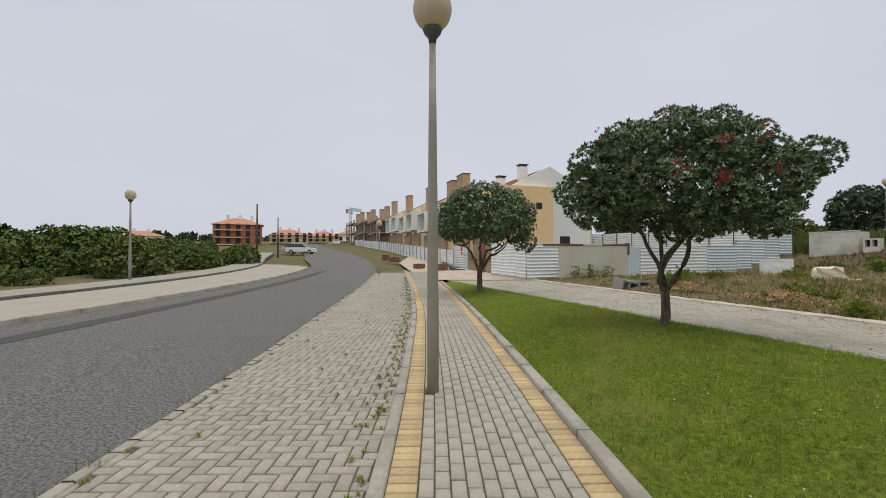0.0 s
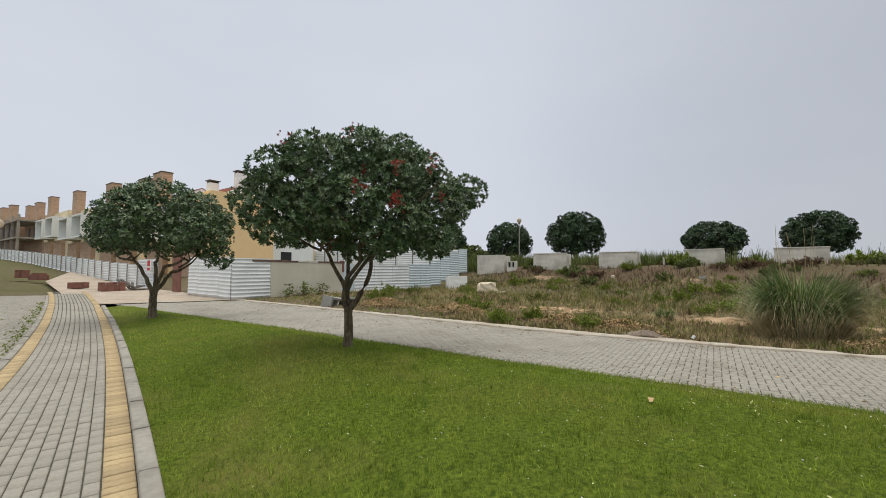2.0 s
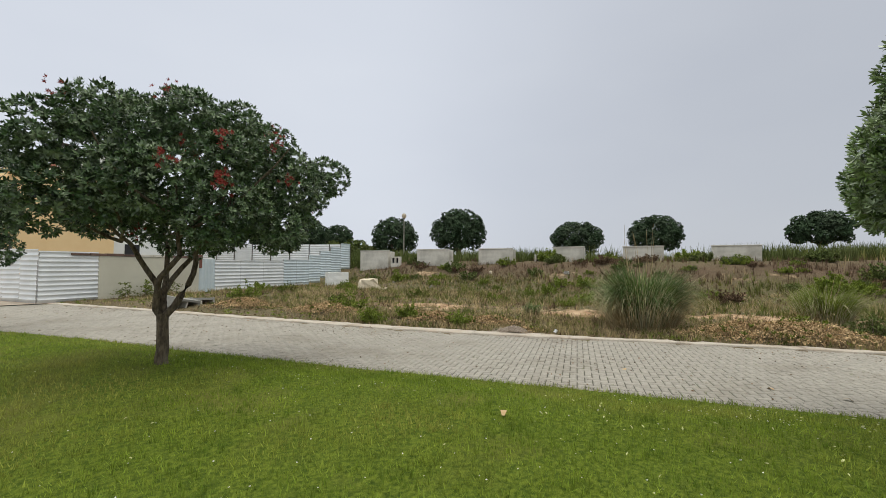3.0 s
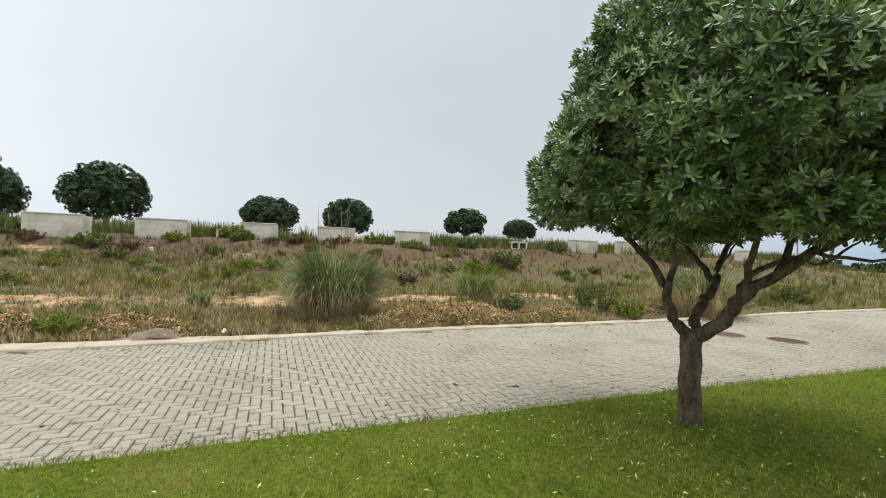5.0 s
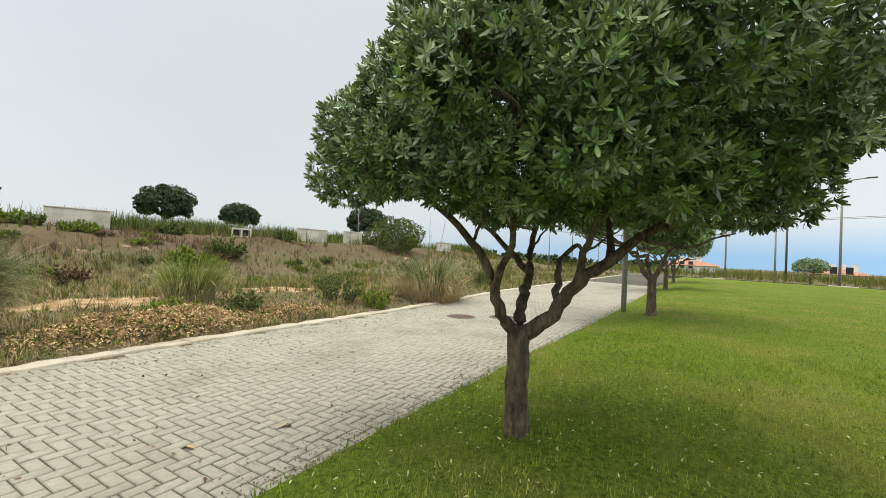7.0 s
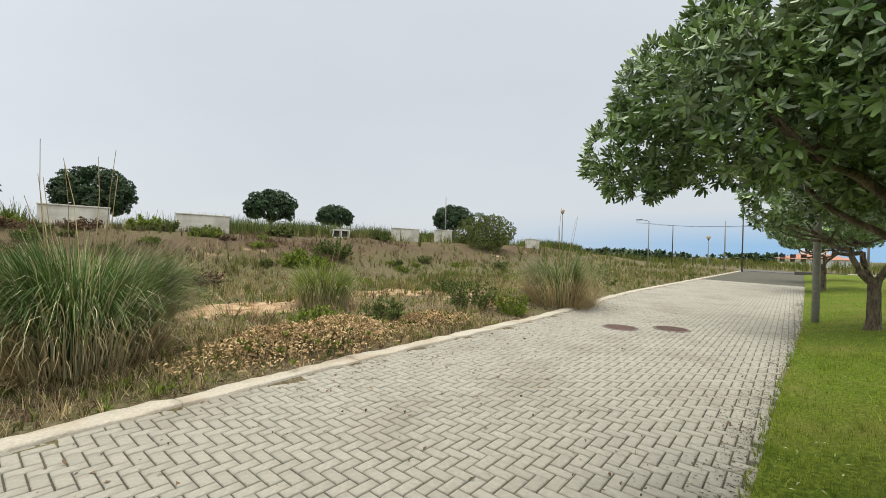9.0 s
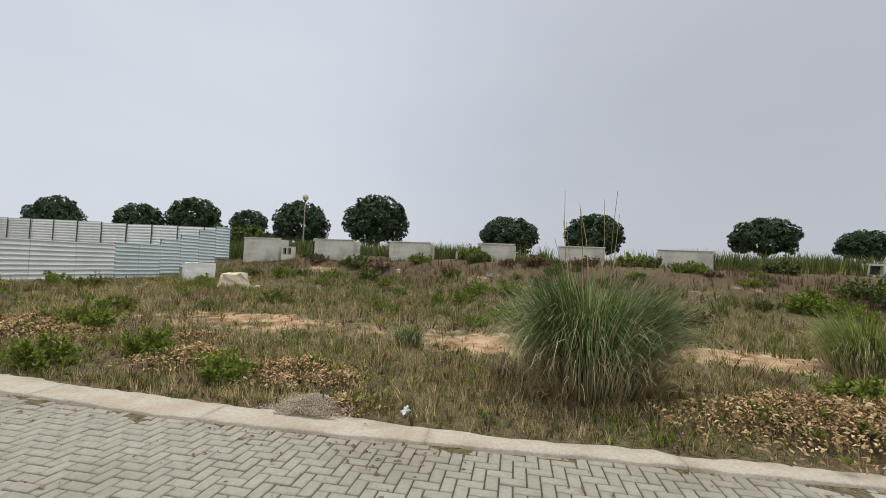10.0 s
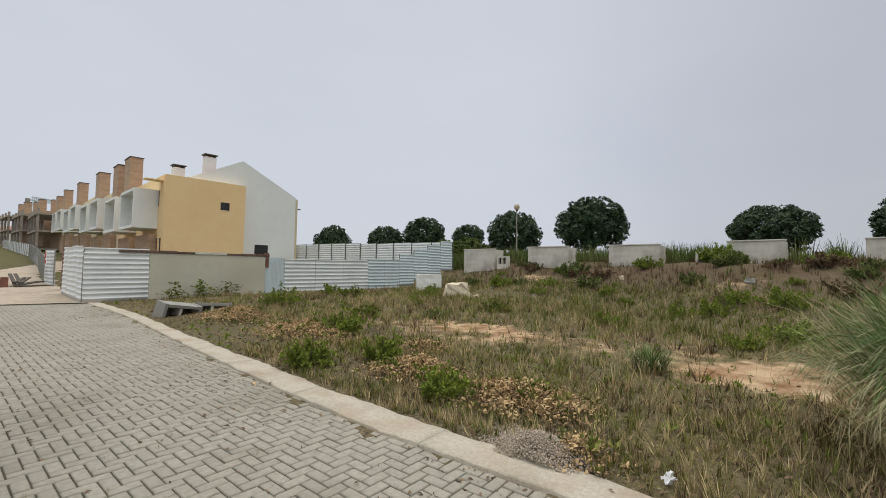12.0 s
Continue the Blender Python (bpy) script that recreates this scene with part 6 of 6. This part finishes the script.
pts = field_points(14000, r7, 5, 26, -26, 27, lambda x, y: north(x, y) * open_soil(x, y) * np.clip(0.3 + 0.9 * waves(x, y, 0.7, 9.0), 0.02, 1))
stuff("heath_weeds", scatter(*tuft(14, r7, 1.1, 0.5, 0.045), pts, turned(len(pts), r7), low_near(pts) * r7.uniform(0.12, 0.36, len(pts))), M["heather"], "brown twiggy dead weeds", "weeds")
pts = field_points(15000, r7, 5, 24, -20, 25, lambda x, y: north(x, y) * np.clip(0.25 + 0.9 * waves(x, y, 0.8, 12.0), 0.03, 1) * open_soil(x, y))
stuff("green_weeds", scatter(*rosette(9, 0.24, 5, 85, r7, flat_leaf), pts, turned(len(pts), r7), r7.uniform(0.04, 0.13, len(pts))), M["scrub_bright"], "low green weeds between the dry grass", "weeds")


for key, n, lo, hi, lab in (("heather", 30000, 0.1, 0.36, "brown dead heath on the bank"), ("weed", 17000, 0.15, 0.42, "olive grass on the bank's foot")):
    pts = field_points(n, r7, 18, 32, -30, 26, lambda x, y: north(x, y) * np.clip(0.25 + 0.75 * waves(x, y, 0.6, n * 0.01), 0.05, 1) * (np.abs(bank(x, y) - (1.3 if key == "heather" else 0.4)) < (0.8 if key == "heather" else 0.5)))
    stuff("bank_heath" if key == "heather" else "bank_grass", scatter(*tuft(9, r7, 0.9, 0.4, 0.06), pts, turned(len(pts), r7), r7.uniform(lo, hi, len(pts))), M[key], lab, "weeds")
pts = field_points(6000, r7, 9.5, 14.5, 1.5, 11, lambda x, y: open_soil(x, y) * np.clip(0.45 + 0.8 * waves(x, y, 1.1, 20.0), 0.03, 1))
stuff("kerb_grass", scatter(*tuft(12, r7, 1.0, 0.9, 0.045), pts, turned(len(pts), r7), r7.uniform(0.04, 0.15, len(pts))), M["weed"], "low grass and weeds along the kerb", "grass")


pts = field_points(120000, r7, 7, 24, -9, 19, lambda x, y: (0.25 + 0.75 * open_soil(x, y)) * np.clip(0.5 + 0.7 * waves(x, y, 1.3, 31.0), 0.08, 1) * (0.25 + 0.75 * np.exp(-np.clip(x - cx("K", y) - 0.5, 0, 20) / 4.0)))
stuff("ground_litter", scatter(*leaf_template(0.35), pts + [0, 0, 0.03], frames_from(r7.normal(0, 0.8, (len(pts), 3)) + [0, 0, 0.6], r7), r7.uniform(0.02, 0.09, len(pts))), M["heather"], "dry twigs and leaf litter on the soil", "litter")


# matted low growth on the trampled strip beside the kerb
for key, n, name, lab in (("dry", 15000, "matted_straw", "matted low dry grass beside the kerb"), ("weed", 13000, "matted_grass", "matted low green grass beside the kerb"), ("heather", 4500, "matted_weeds", "flattened brown weeds beside the kerb")):
    pts = field_points(n, r7, 9, 16, -4, 11, lambda x, y: np.clip(0.55 + 0.9 * waves(x, y, 1.0, len(key) * 2.3), 0.1, 1) * np.exp(-np.clip(x - cx("K", y) - 2.4, 0, 9) / 1.3) * (0.2 + 0.8 * open_soil(x, y)))
    stuff(name, scatter(*tuft(6, r7, 1.25, 1.7, 0.06), pts + [0, 0, 0.012], turned(len(pts), r7), r7.uniform(0.08, 0.2, len(pts))), M[key], lab, "grass")


# heaps of dead leaves and clippings along the kerb
def leaf_heap(x, y, rx, ry, turn, n, high, seed, label):
    n = int(n * 2.0)
    r = np.random.default_rng(seed)
    h = thing("leaf_heap", (x, y, gz(x, y)), label, "garden waste", "heaps", turn=turn)
    u = r.normal(0, 0.45, (n, 2)).clip(-1.15, 1.15)
    lumps = 0.75 + 0.35 * waves(u[:, 0] * rx, u[:, 1] * ry, 3.0, seed)
    z = high * np.exp(-(u[:, 0] ** 2 + u[:, 1] ** 2) * 1.5) * lumps * r.uniform(0.55, 1.1, n)
    pos = np.stack([u[:, 0] * rx, u[:, 1] * ry, z + 0.02], -1)
    lv, lf = leaf_template(0.45)
    lv = lv * [1, 1, 2.2]
    put("dead_leaves", np_mesh("dead_leaves", *scatter(lv, lf, pos, frames_from(r.normal(0, 0.7, (n, 3)) + [0, 0, 0.7], r), r.uniform(0.024, 0.064, n)), M["dead"]), h)
    g = n // 75
    tagged(put("weed_growth", np_mesh("weed_growth", *scatter(*LEAFY, np.column_stack([u[:g, 0] * rx, u[:g, 1] * ry, z[:g] * 0.9 + 0.02]), frames_from(r.normal(0, 0.4, (g, 3)) + [0, 0, 1], r), r.uniform(0.04, 0.1, g)), M["weed"]), h, "green weeds growing through"), kind="stuff")
    tw = []
    for _ in range(22):
        p = np.array([r.normal(0, 0.4) * rx, r.normal(0, 0.4) * ry, high * 0.5])
        d = r.normal(0, 0.12, 3) * [1, 1, 0.5]
        tw.append(limb(p - d, p + d, 0.006, 0.003, r, 0.04, 5))
    tagged(put("brushwood", np_mesh("brushwood", *join_arrays(tw), M["bark"]), h), kind="stuff")


for i, (x, y, rx, ry, a, n, hh) in enumerate(((13.6, 0.35, 0.85, 1.8, 0.40, 5600, 0.44), (14.6, -2.2, 0.6, 1.2, 0.40, 2400, 0.26), (16.2, -5.2, 0.5, 0.9, 0.4, 1200, 0.22), (11.45, 6.35, 0.55, 0.75, 0.4, 2600, 0.24),
                                             (10.95, 8.0, 0.5, 0.8, 0.35, 1900, 0.26), (10.3, 12.2, 0.8, 1.4, 0.3, 2800, 0.34), (9.2, 15.5, 0.8, 1.3, 0.3, 2400, 0.36), (11.05, 5.2, 0.35, 0.4, 0.2, 420, 0.12), (12.0, 9.8, 0.5, 0.7, 0.2, 500, 0.18))):
    leaf_heap(x, y, rx, ry, a, n, hh, 120 + i, "heap of dry brown leaves and clippings by the kerb")
# gravel by the broken kerb
n = 7000
g = np.random.default_rng(5)
gp = np.column_stack([g.normal(10.72, 0.2, n), g.normal(5.4, 0.26, n)])
gp = np.column_stack([gp, height(gp[:, 0], gp[:, 1]) + 0.01 + 0.14 * np.exp(-((gp[:, 0] - 10.75) / 0.28) ** 2 - ((gp[:, 1] - 5.35) / 0.32) ** 2) * g.uniform(0.6, 1.05, n)])
gp = gp[gp[:, 0] > cx("K", gp[:, 1]) + 0.3]
oct_v = np.array([[1, 0, 0], [-1, 0, 0], [0, 1, 0], [0, -1, 0], [0, 0, 0.7], [0, 0, -0.7]], float)
oct_f = np.array([[0, 2, 4], [2, 1, 4], [1, 3, 4], [3, 0, 4], [2, 0, 5], [1, 2, 5], [3, 1, 5], [0, 3, 5]])
stuff("gravel", scatter(oct_v, oct_f, gp, frames_from(g.normal(size=(len(gp), 3)), g), g.uniform(0.004, 0.012, len(gp))), M["gravel"], "pinkish gravel spilled beside the kerb", "gravel")
# upright weeds against the rendered wall
r8 = np.random.default_rng(88)
for i in range(9):
    t = r8.uniform(0.02, 0.75)
    p = C1.lerp(C2, t)
    w = thing("wall_weed", (p.x + 0.15, p.y - 0.45, gz(p.x, p.y - 0.4)), "upright green weed against the rendered wall", "weed", "wall weeds")
    put("stalk", np_mesh("stalk", *limb((0, 0, -0.05), (r8.normal(0, 0.06), r8.normal(0, 0.06), 0.9), 0.01, 0.004, r8, 0.03, 5), M["bark"]), w)
    k = 46
    zz = r8.uniform(0.08, 0.95, k)
    ax = np.stack([r8.normal(0, 1, k), r8.normal(0, 1, k), r8.uniform(0.3, 1.2, k)], -1)
    put("leaves", np_mesh("leaves", *scatter(*LEAFY, np.stack([r8.normal(0, 0.13, k), r8.normal(0, 0.13, k), zz], -1), frames_from(ax, r8), r8.uniform(0.05, 0.1, k)), M["scrub_bright"] if i % 2 else M["weed"]), w)
    w.scale = (1, 1, r8.uniform(0.3, 0.8))

# reeds and the low wall beyond the lawn, scrub in the far south
k = 3200
pts = np.stack([r8.uniform(-6, 70, k), r8.uniform(-95, -53, k)], -1)
pts = np.column_stack([pts, height(pts[:, 0], pts[:, 1]) + 0.0])
stuff("reeds", scatter(*tuft(8, r8, 0.4, 0.5, 0.03), pts, turned(k, r8), r8.uniform(0.6, 1.5, k)), M["weed"], "pale tall reeds beyond the lawn", "reeds")
sw = thing("low_wall", (0, 0, 0), "low dark boundary kerb at the lawn's southern end", "wall")
for i in range(13):
    part("block", box_bm(0.8 + i * 1.8, -44.6, -0.15, 2.58 + i * 1.8, -44.3, 0.28, 0.02), M["dark_metal"] if i % 5 else M["concrete"], sw)
put("road_south", strip("road_south", lambda y: -40 + 0 * y, lambda y: 70 + 0 * y, -51.5, -46.4, 0.5, 30, lambda x, y: 0.02 + 0 * x, M["asphalt"]), None, "asphalt cross road beyond the lawn", "road", "structure")

# far tree lines
k = 1500
ang = r8.uniform(0.35, 2.3, k)
dist = r8.uniform(150, 230, k)
fx, fy = -np.cos(ang - 0.6) * dist, np.sin(ang - 0.6 + 0.0) * dist
pts = np.column_stack([fx, np.abs(fy) + 60, height(fx, np.abs(fy) + 60) + r8.uniform(0.0, 3.0, k)])
stuff("far_trees", scatter(*CLUMP, pts, frames_from(r8.normal(0, 0.5, (k, 3)) + [0, 0, 1], r8), r8.uniform(1.2, 2.8, k)), M["far_green"], "dark line of distant trees", "trees")
k = 500
fx = np.concatenate([r8.normal(c, 4, 100) for c in (58, 62, 63, 48, 80)])
fy = np.concatenate([r8.normal(c, 2.5, 100) for c in (-72, -70, -66, -92, -70)])
pts = np.column_stack([fx, fy, height(fx, fy) + r8.uniform(0.0, 1.5, k)])
stuff("south_trees", scatter(*CLUMP, pts, frames_from(r8.normal(0, 0.5, (k, 3)) + [0, 0, 1], r8), r8.uniform(0.6, 1.1, k)), M["leaf_far"], "dark low trees beyond the lane's end", "trees")


# ---- pavers: pieces of the lane, the bay and the footpath ----
def paver_template(w, l, b=0.006, deep=0.035):
    v = []
    for z, k in ((-deep, 0.0), (-b * 0.8, 0.0), (0.0, b)):
        v += [(-w / 2 + k, -l / 2 + k, z), (w / 2 - k, -l / 2 + k, z), (w / 2 - k, l / 2 - k, z), (-w / 2 + k, l / 2 - k, z)]
    f = [(o + i, o + (i + 1) % 4, o + 4 + (i + 1) % 4, o + 4 + i) for o in (0, 4) for i in range(4)] + [(8, 9, 10, 11)]
    return np.array(v, float), np.array(f)


def herringbone(angle, x0, x1, y0, y1, cell=0.1025):
    """Centres and turns of 2:1 pavers in a right-angled herringbone."""
    n = int(max(x1 - x0, y1 - y0) / cell) + 40
    i, j = np.meshgrid(np.arange(-2 * n, 2 * n), np.arange(-n, n), indexing="ij")
    bx, by = i + 2.0 * j, i - 2.0 * j
    pts = []
    for ox, oy, t in ((1.0, 0.5, math.pi / 2), (0.5, 2.0, 0.0)):
        px, py = (bx + ox).ravel() * cell, (by + oy).ravel() * cell
        c, s = math.cos(angle), math.sin(angle)
        pts.append(np.stack([px * c - py * s, px * s + py * c, np.full(px.shape, t + angle)], -1))
    p = np.concatenate(pts)
    p[:, 0] += (x0 + x1) / 2
    p[:, 1] += (y0 + y1) / 2
    return p[(p[:, 0] > x0) & (p[:, 0] < x1) & (p[:, 1] > y0) & (p[:, 1] < y1)]


def lay(parent, pts, z, w, l, mat, near, seed, name="paver", singles=300):
    """Pavers at (x, y, turn): those nearest to the point 'near' are objects of their own, the rest one mesh."""
    r = np.random.default_rng(seed)
    tv, tf = paver_template(w - 0.012, l - 0.012, 0.008)
    d = np.hypot(pts[:, 0] - near[0], pts[:, 1] - near[1])
    order = np.argsort(d)
    pts = pts[order]
    zz = z(pts[:, 0], pts[:, 1]) + r.normal(0, 0.0018, len(pts))
    me = np_mesh(name, tv, tf, mat)
    for (x, y, t), h in zip(pts[:singles], zz[:singles]):
        put(name, me, parent, at=Matrix.Translation((x, y, h)) @ Matrix.Rotation(t, 4, "Z") @ Matrix.Rotation(r.normal(0, 0.006), 4, "X"))
    rest, hz = pts[singles:], zz[singles:]
    n = len(rest)
    m = np.zeros((n, 3, 3))
    c, s = np.cos(rest[:, 2]), np.sin(rest[:, 2])
    m[:, 0, 0], m[:, 0, 1], m[:, 1, 0], m[:, 1, 1], m[:, 2, 2] = c, -s, s, c, 1
    m[:, 2, 0], m[:, 2, 1] = r.normal(0, 0.006, n), r.normal(0, 0.006, n)
    tagged(put(name + "_field", np_mesh(name + "_field", *scatter(tv, tf, np.column_stack([rest[:, :2], hz]), m, np.ones(n)), mat), parent), kind="stuff")


hp = herringbone(0.36, 0, 22, -26, 22)
hp = hp[(hp[:, 0] > cx("L", hp[:, 1]) + 0.0) & (hp[:, 0] < cx("K", hp[:, 1]) + 0.06)]
lay(lane, hp, lambda x, y: rise(y) + 0.0, 0.1025, 0.205, M["paver"], (9.9, 2.0), 1)
hp = herringbone(0.0, -6, 0.5, -13.5, 28.5)
hp = hp[(hp[:, 0] > cx("R", hp[:, 1]) + 0.07) & (hp[:, 0] < cx("FL", hp[:, 1]) + 0.02)]
lay(bay, hp, lambda x, y: rise(y) + 0.002, 0.1025, 0.205, M["paver_bay"], (-1.0, 2.9), 2)
ys = np.arange(-13.8, 29, 0.206)
cols, yel = [], []
for k in range(10):
    yy = ys + (0.103 if k % 2 else 0.0)
    left, right = cx("FL", yy) + 0.11 + 0.205, cx("F", yy) - 0.13 - 0.205
    cols.append(np.stack([left + (right - left) * (k + 0.5) / 10, yy, -np.arctan(np.gradient(left, yy))], -1))
yy = np.arange(-13.8, 30.5, 0.103)
for side in (0, 1):
    x = cx("FL", yy) + 0.11 + 0.1025 if side == 0 else cx("F", yy) - 0.13 - 0.1025
    yel.append(np.stack([x, yy, math.pi / 2 - np.arctan(np.gradient(x, yy))], -1))
cols, yel = np.concatenate(cols), np.concatenate(yel)
clear = lambda p: p[np.hypot(p[:, 0] + 0.107, p[:, 1] - 4.1) > 0.1]
lay(footpath, clear(cols), lambda x, y: rise(y) + 0.02, 0.105, 0.206, M["paver"], (0.3, 2.9), 3)
lay(footpath, clear(yel), lambda x, y: rise(y) + 0.022, 0.103, 0.205, M["yellow"], (0.3, 3.0), 4, "yellow_paver")

# ---- weeds in the joints, dead leaves on the lane ----
r9 = np.random.default_rng(99)
n = 620
y = r9.uniform(1.5, 24, n)
x = np.where(r9.uniform(0, 1, n) < 0.75, cx("FL", y) - 0.03 - np.abs(r9.normal(0, 0.12, n)), cx("R", y) + (cx("FL", y) - cx("R", y)) * r9.uniform(0.02, 1, n))
stuff("joint_weeds", scatter(*rosette(9, 0.3, 10, 88, r9), np.column_stack([x, y, rise(y) + 0.0]), turned(n, r9), r9.uniform(0.012, 0.05, n)), M["scrub_bright"], "small green weeds in the paving joints", "weeds")
n = 260
y = r9.uniform(-8, 16, n)
x = cx("L", y) + (cx("K", y) - cx("L", y)) * r9.uniform(0.02, 1, n)
stuff("lane_weeds", scatter(*tuft(7, r9, 1.0, 0.6, 0.05), np.column_stack([x, y, rise(y) - 0.005]), turned(n, r9), r9.uniform(0.02, 0.06, n)), M["weed"], "sparse grass in the lane's joints", "weeds")
# dry bits and blown soil lying in the lane's joints, thickest by the field
n = 4600
y = r9.uniform(-9, 21, n)
t = np.where(r9.uniform(0, 1, n) < 0.55, 1 - np.abs(r9.normal(0, 0.16, n)), r9.uniform(0.02, 1, n)).clip(0.01, 1)
x = cx("L", y) + (cx("K", y) - cx("L", y)) * t
keep = np.clip(0.4 + 0.8 * waves(x, y, 0.9, 17.0), 0.08, 1) > r9.uniform(0, 1, n)
x, y = x[keep], y[keep]
stuff("lane_litter", scatter(*(a * [1, 1, 2] if k == 0 else a for k, a in enumerate(leaf_template(0.5))), np.column_stack([x, y, rise(y) + 0.008]), frames_from(r9.normal(0, 0.3, (len(x), 3)) + [0, 0, 1], r9), r9.uniform(0.015, 0.06, len(x))), M["heather"], "small dry brown bits strewn over the lane", "litter")
n = 150
y = r9.uniform(1, 20, n)
x = cx("R", y) + r9.normal(0, 0.05, n)
stuff("road_edge_weeds", scatter(*tuft(9, r9, 0.9, 0.6, 0.05), np.column_stack([x, y, rise(y) - 0.01]), turned(n, r9), r9.uniform(0.03, 0.1, n)), M["weed"], "grass along the asphalt's edge", "weeds")
for i, (x, y) in enumerate(((8.76, 2.29), (8.76, -0.12), (8.72, 0.49), (8.93, 8.7), (9.1, 8.5), (9.15, 8.8), (5.2, 2.4), (4.6, 0.2))):
    lv, lf = leaf_template(0.5)
    on_lawn = x < float(cx("L", y))
    z = float(lawn_z(x, y)) + 0.035 if on_lawn else 0.012
    m = scatter(lv * [1, 1, 2.5], lf, np.zeros((1, 3)), frames_from(r9.normal(0, 0.25, (1, 3)) + [0, 0, 1], r9), r9.uniform(0.09, 0.13, 1))
    put("fallen_leaf", np_mesh("fallen_leaf", *m, M["dead"]), None, "curled dry brown leaf on the ground", "leaf", "", "fallen leaves", at=(x, y, z))

# mossy grit washed against the lane's lawn edge
n = 9000
y = r9.uniform(-16, 14, n)
x = cx("L", y) + 0.02 + np.abs(r9.normal(0, 1, n)) * (0.12 + 0.16 * np.clip(waves(y, 0 * y, 0.5, 3.0) + 0.3, 0, 1))
stuff("edge_grit", scatter(*leaf_template(0.5), np.column_stack([x, y, rise(y) + 0.006]), frames_from(r9.normal(0, 0.2, (n, 3)) + [0, 0, 1], r9), r9.uniform(0.008, 0.03, n)), M["moss_dirt"], "dark mossy grit along the lane's lawn edge", "dirt")

# ---- lawn grass ----
def lawn_blades(n, x0, x1, y0, y1, lo, hi, wide, rng, fade=9.0):
    x, y = rng.uniform(x0, x1, n), rng.uniform(y0, y1, n)
    ok = (x > cx("F", y) + 0.01) & (x < cx("L", y) + 0.05) & (rng.uniform(0, 1, n) < np.clip(1.3 - np.hypot(x - 4.5, y - 2) / fade, 0.04, 1))
    x, y = x[ok], y[ok]
    base = np.stack([x, y, lawn_z(x, y) - 0.006], -1)
    a, h = rng.uniform(0, 6.28, len(x)), rng.uniform(lo, hi, len(x))
    lean = rng.uniform(0.1, 1.0, len(x)) * h
    side = np.stack([-np.sin(a), np.cos(a), 0 * a], -1) * wide
    tip = base + np.stack([np.cos(a) * lean, np.sin(a) * lean, h], -1)
    v = np.stack([base - side, base + side, tip], 1).reshape(-1, 3)
    return v, np.arange(len(v)).reshape(-1, 3)


stuff("lawn_grass", lawn_blades(430000, 1.0, 12.0, -13, 14, 0.015, 0.05, 0.0035, r9), M["blade"], "short mown lawn grass", "grass")
stuff("lawn_grass_far", lawn_blades(130000, 0.5, 16, -24, 20, 0.02, 0.06, 0.007, r9, 22.0), M["blade"], "short mown grass further off", "grass")
# coarser clumps, pale fallen leaves and petals in the lawn
n = 26000
x, y = r9.uniform(1.2, 10, n), r9.uniform(-7, 8, n)
ok = (x > cx("F", y) + 0.04) & (x < cx("L", y) - 0.02) & (r9.uniform(0, 1, n) < np.clip(0.5 + 0.8 * waves(x, y, 1.6, 14.0), 0.08, 1))
x, y = x[ok], y[ok]
stuff("lawn_clumps", scatter(*tuft(7, r9, 1.1, 0.9, 0.075), np.column_stack([x, y, lawn_z(x, y) - 0.004]), turned(len(x), r9), r9.uniform(0.04, 0.085, len(x))), M["blade"], "coarser clumps of grass in the lawn", "grass")
n = 560
x, y = np.concatenate([r9.normal(6.7, 1.4, n), r9.uniform(1.5, 8, 160)]), np.concatenate([r9.normal(-1.0, 1.6, n), r9.uniform(-4, 8, 160)])
ok = (x > cx("F", y) + 0.1) & (x < cx("L", y) - 0.03)
x, y = x[ok], y[ok]
stuff("lawn_leaves", scatter(*leaf_template(0.4), np.column_stack([x, y, lawn_z(x, y) + 0.032]), frames_from(r9.normal(0, 0.5, (len(x), 3)) + [0, 0, 1], r9), r9.uniform(0.018, 0.038, len(x))), M["pale_leaf"], "pale yellow fallen leaves in the lawn", "leaves")
n = 340
y = r9.normal(2.5, 3.0, n)
x = r9.uniform(1.5, 8, n)
ok = (x > cx("F", y) + 0.1) & (x < cx("L", y) - 0.1)
x, y = x[ok], y[ok]
stuff("clover_flowers", scatter(*rosette(5, 0.7, 30, 80, r9), np.column_stack([x, y, lawn_z(x, y) + 0.025]), turned(len(x), r9), r9.uniform(0.005, 0.010, len(x))), M["clover"], "tiny white clover flowers in the lawn", "flowers")
# tufts overhanging the lane edge
n = 900
y = r9.uniform(-9, 12, n)
x = cx("L", y) + r9.normal(-0.02, 0.05, n)
stuff("edge_grass", scatter(*tuft(8, r9, 0.9, 0.7, 0.06), np.column_stack([x, y, rise(y) + 0.0]), turned(n, r9), r9.uniform(0.04, 0.1, n)), M["blade"], "ragged grass along the lane's edge", "grass")
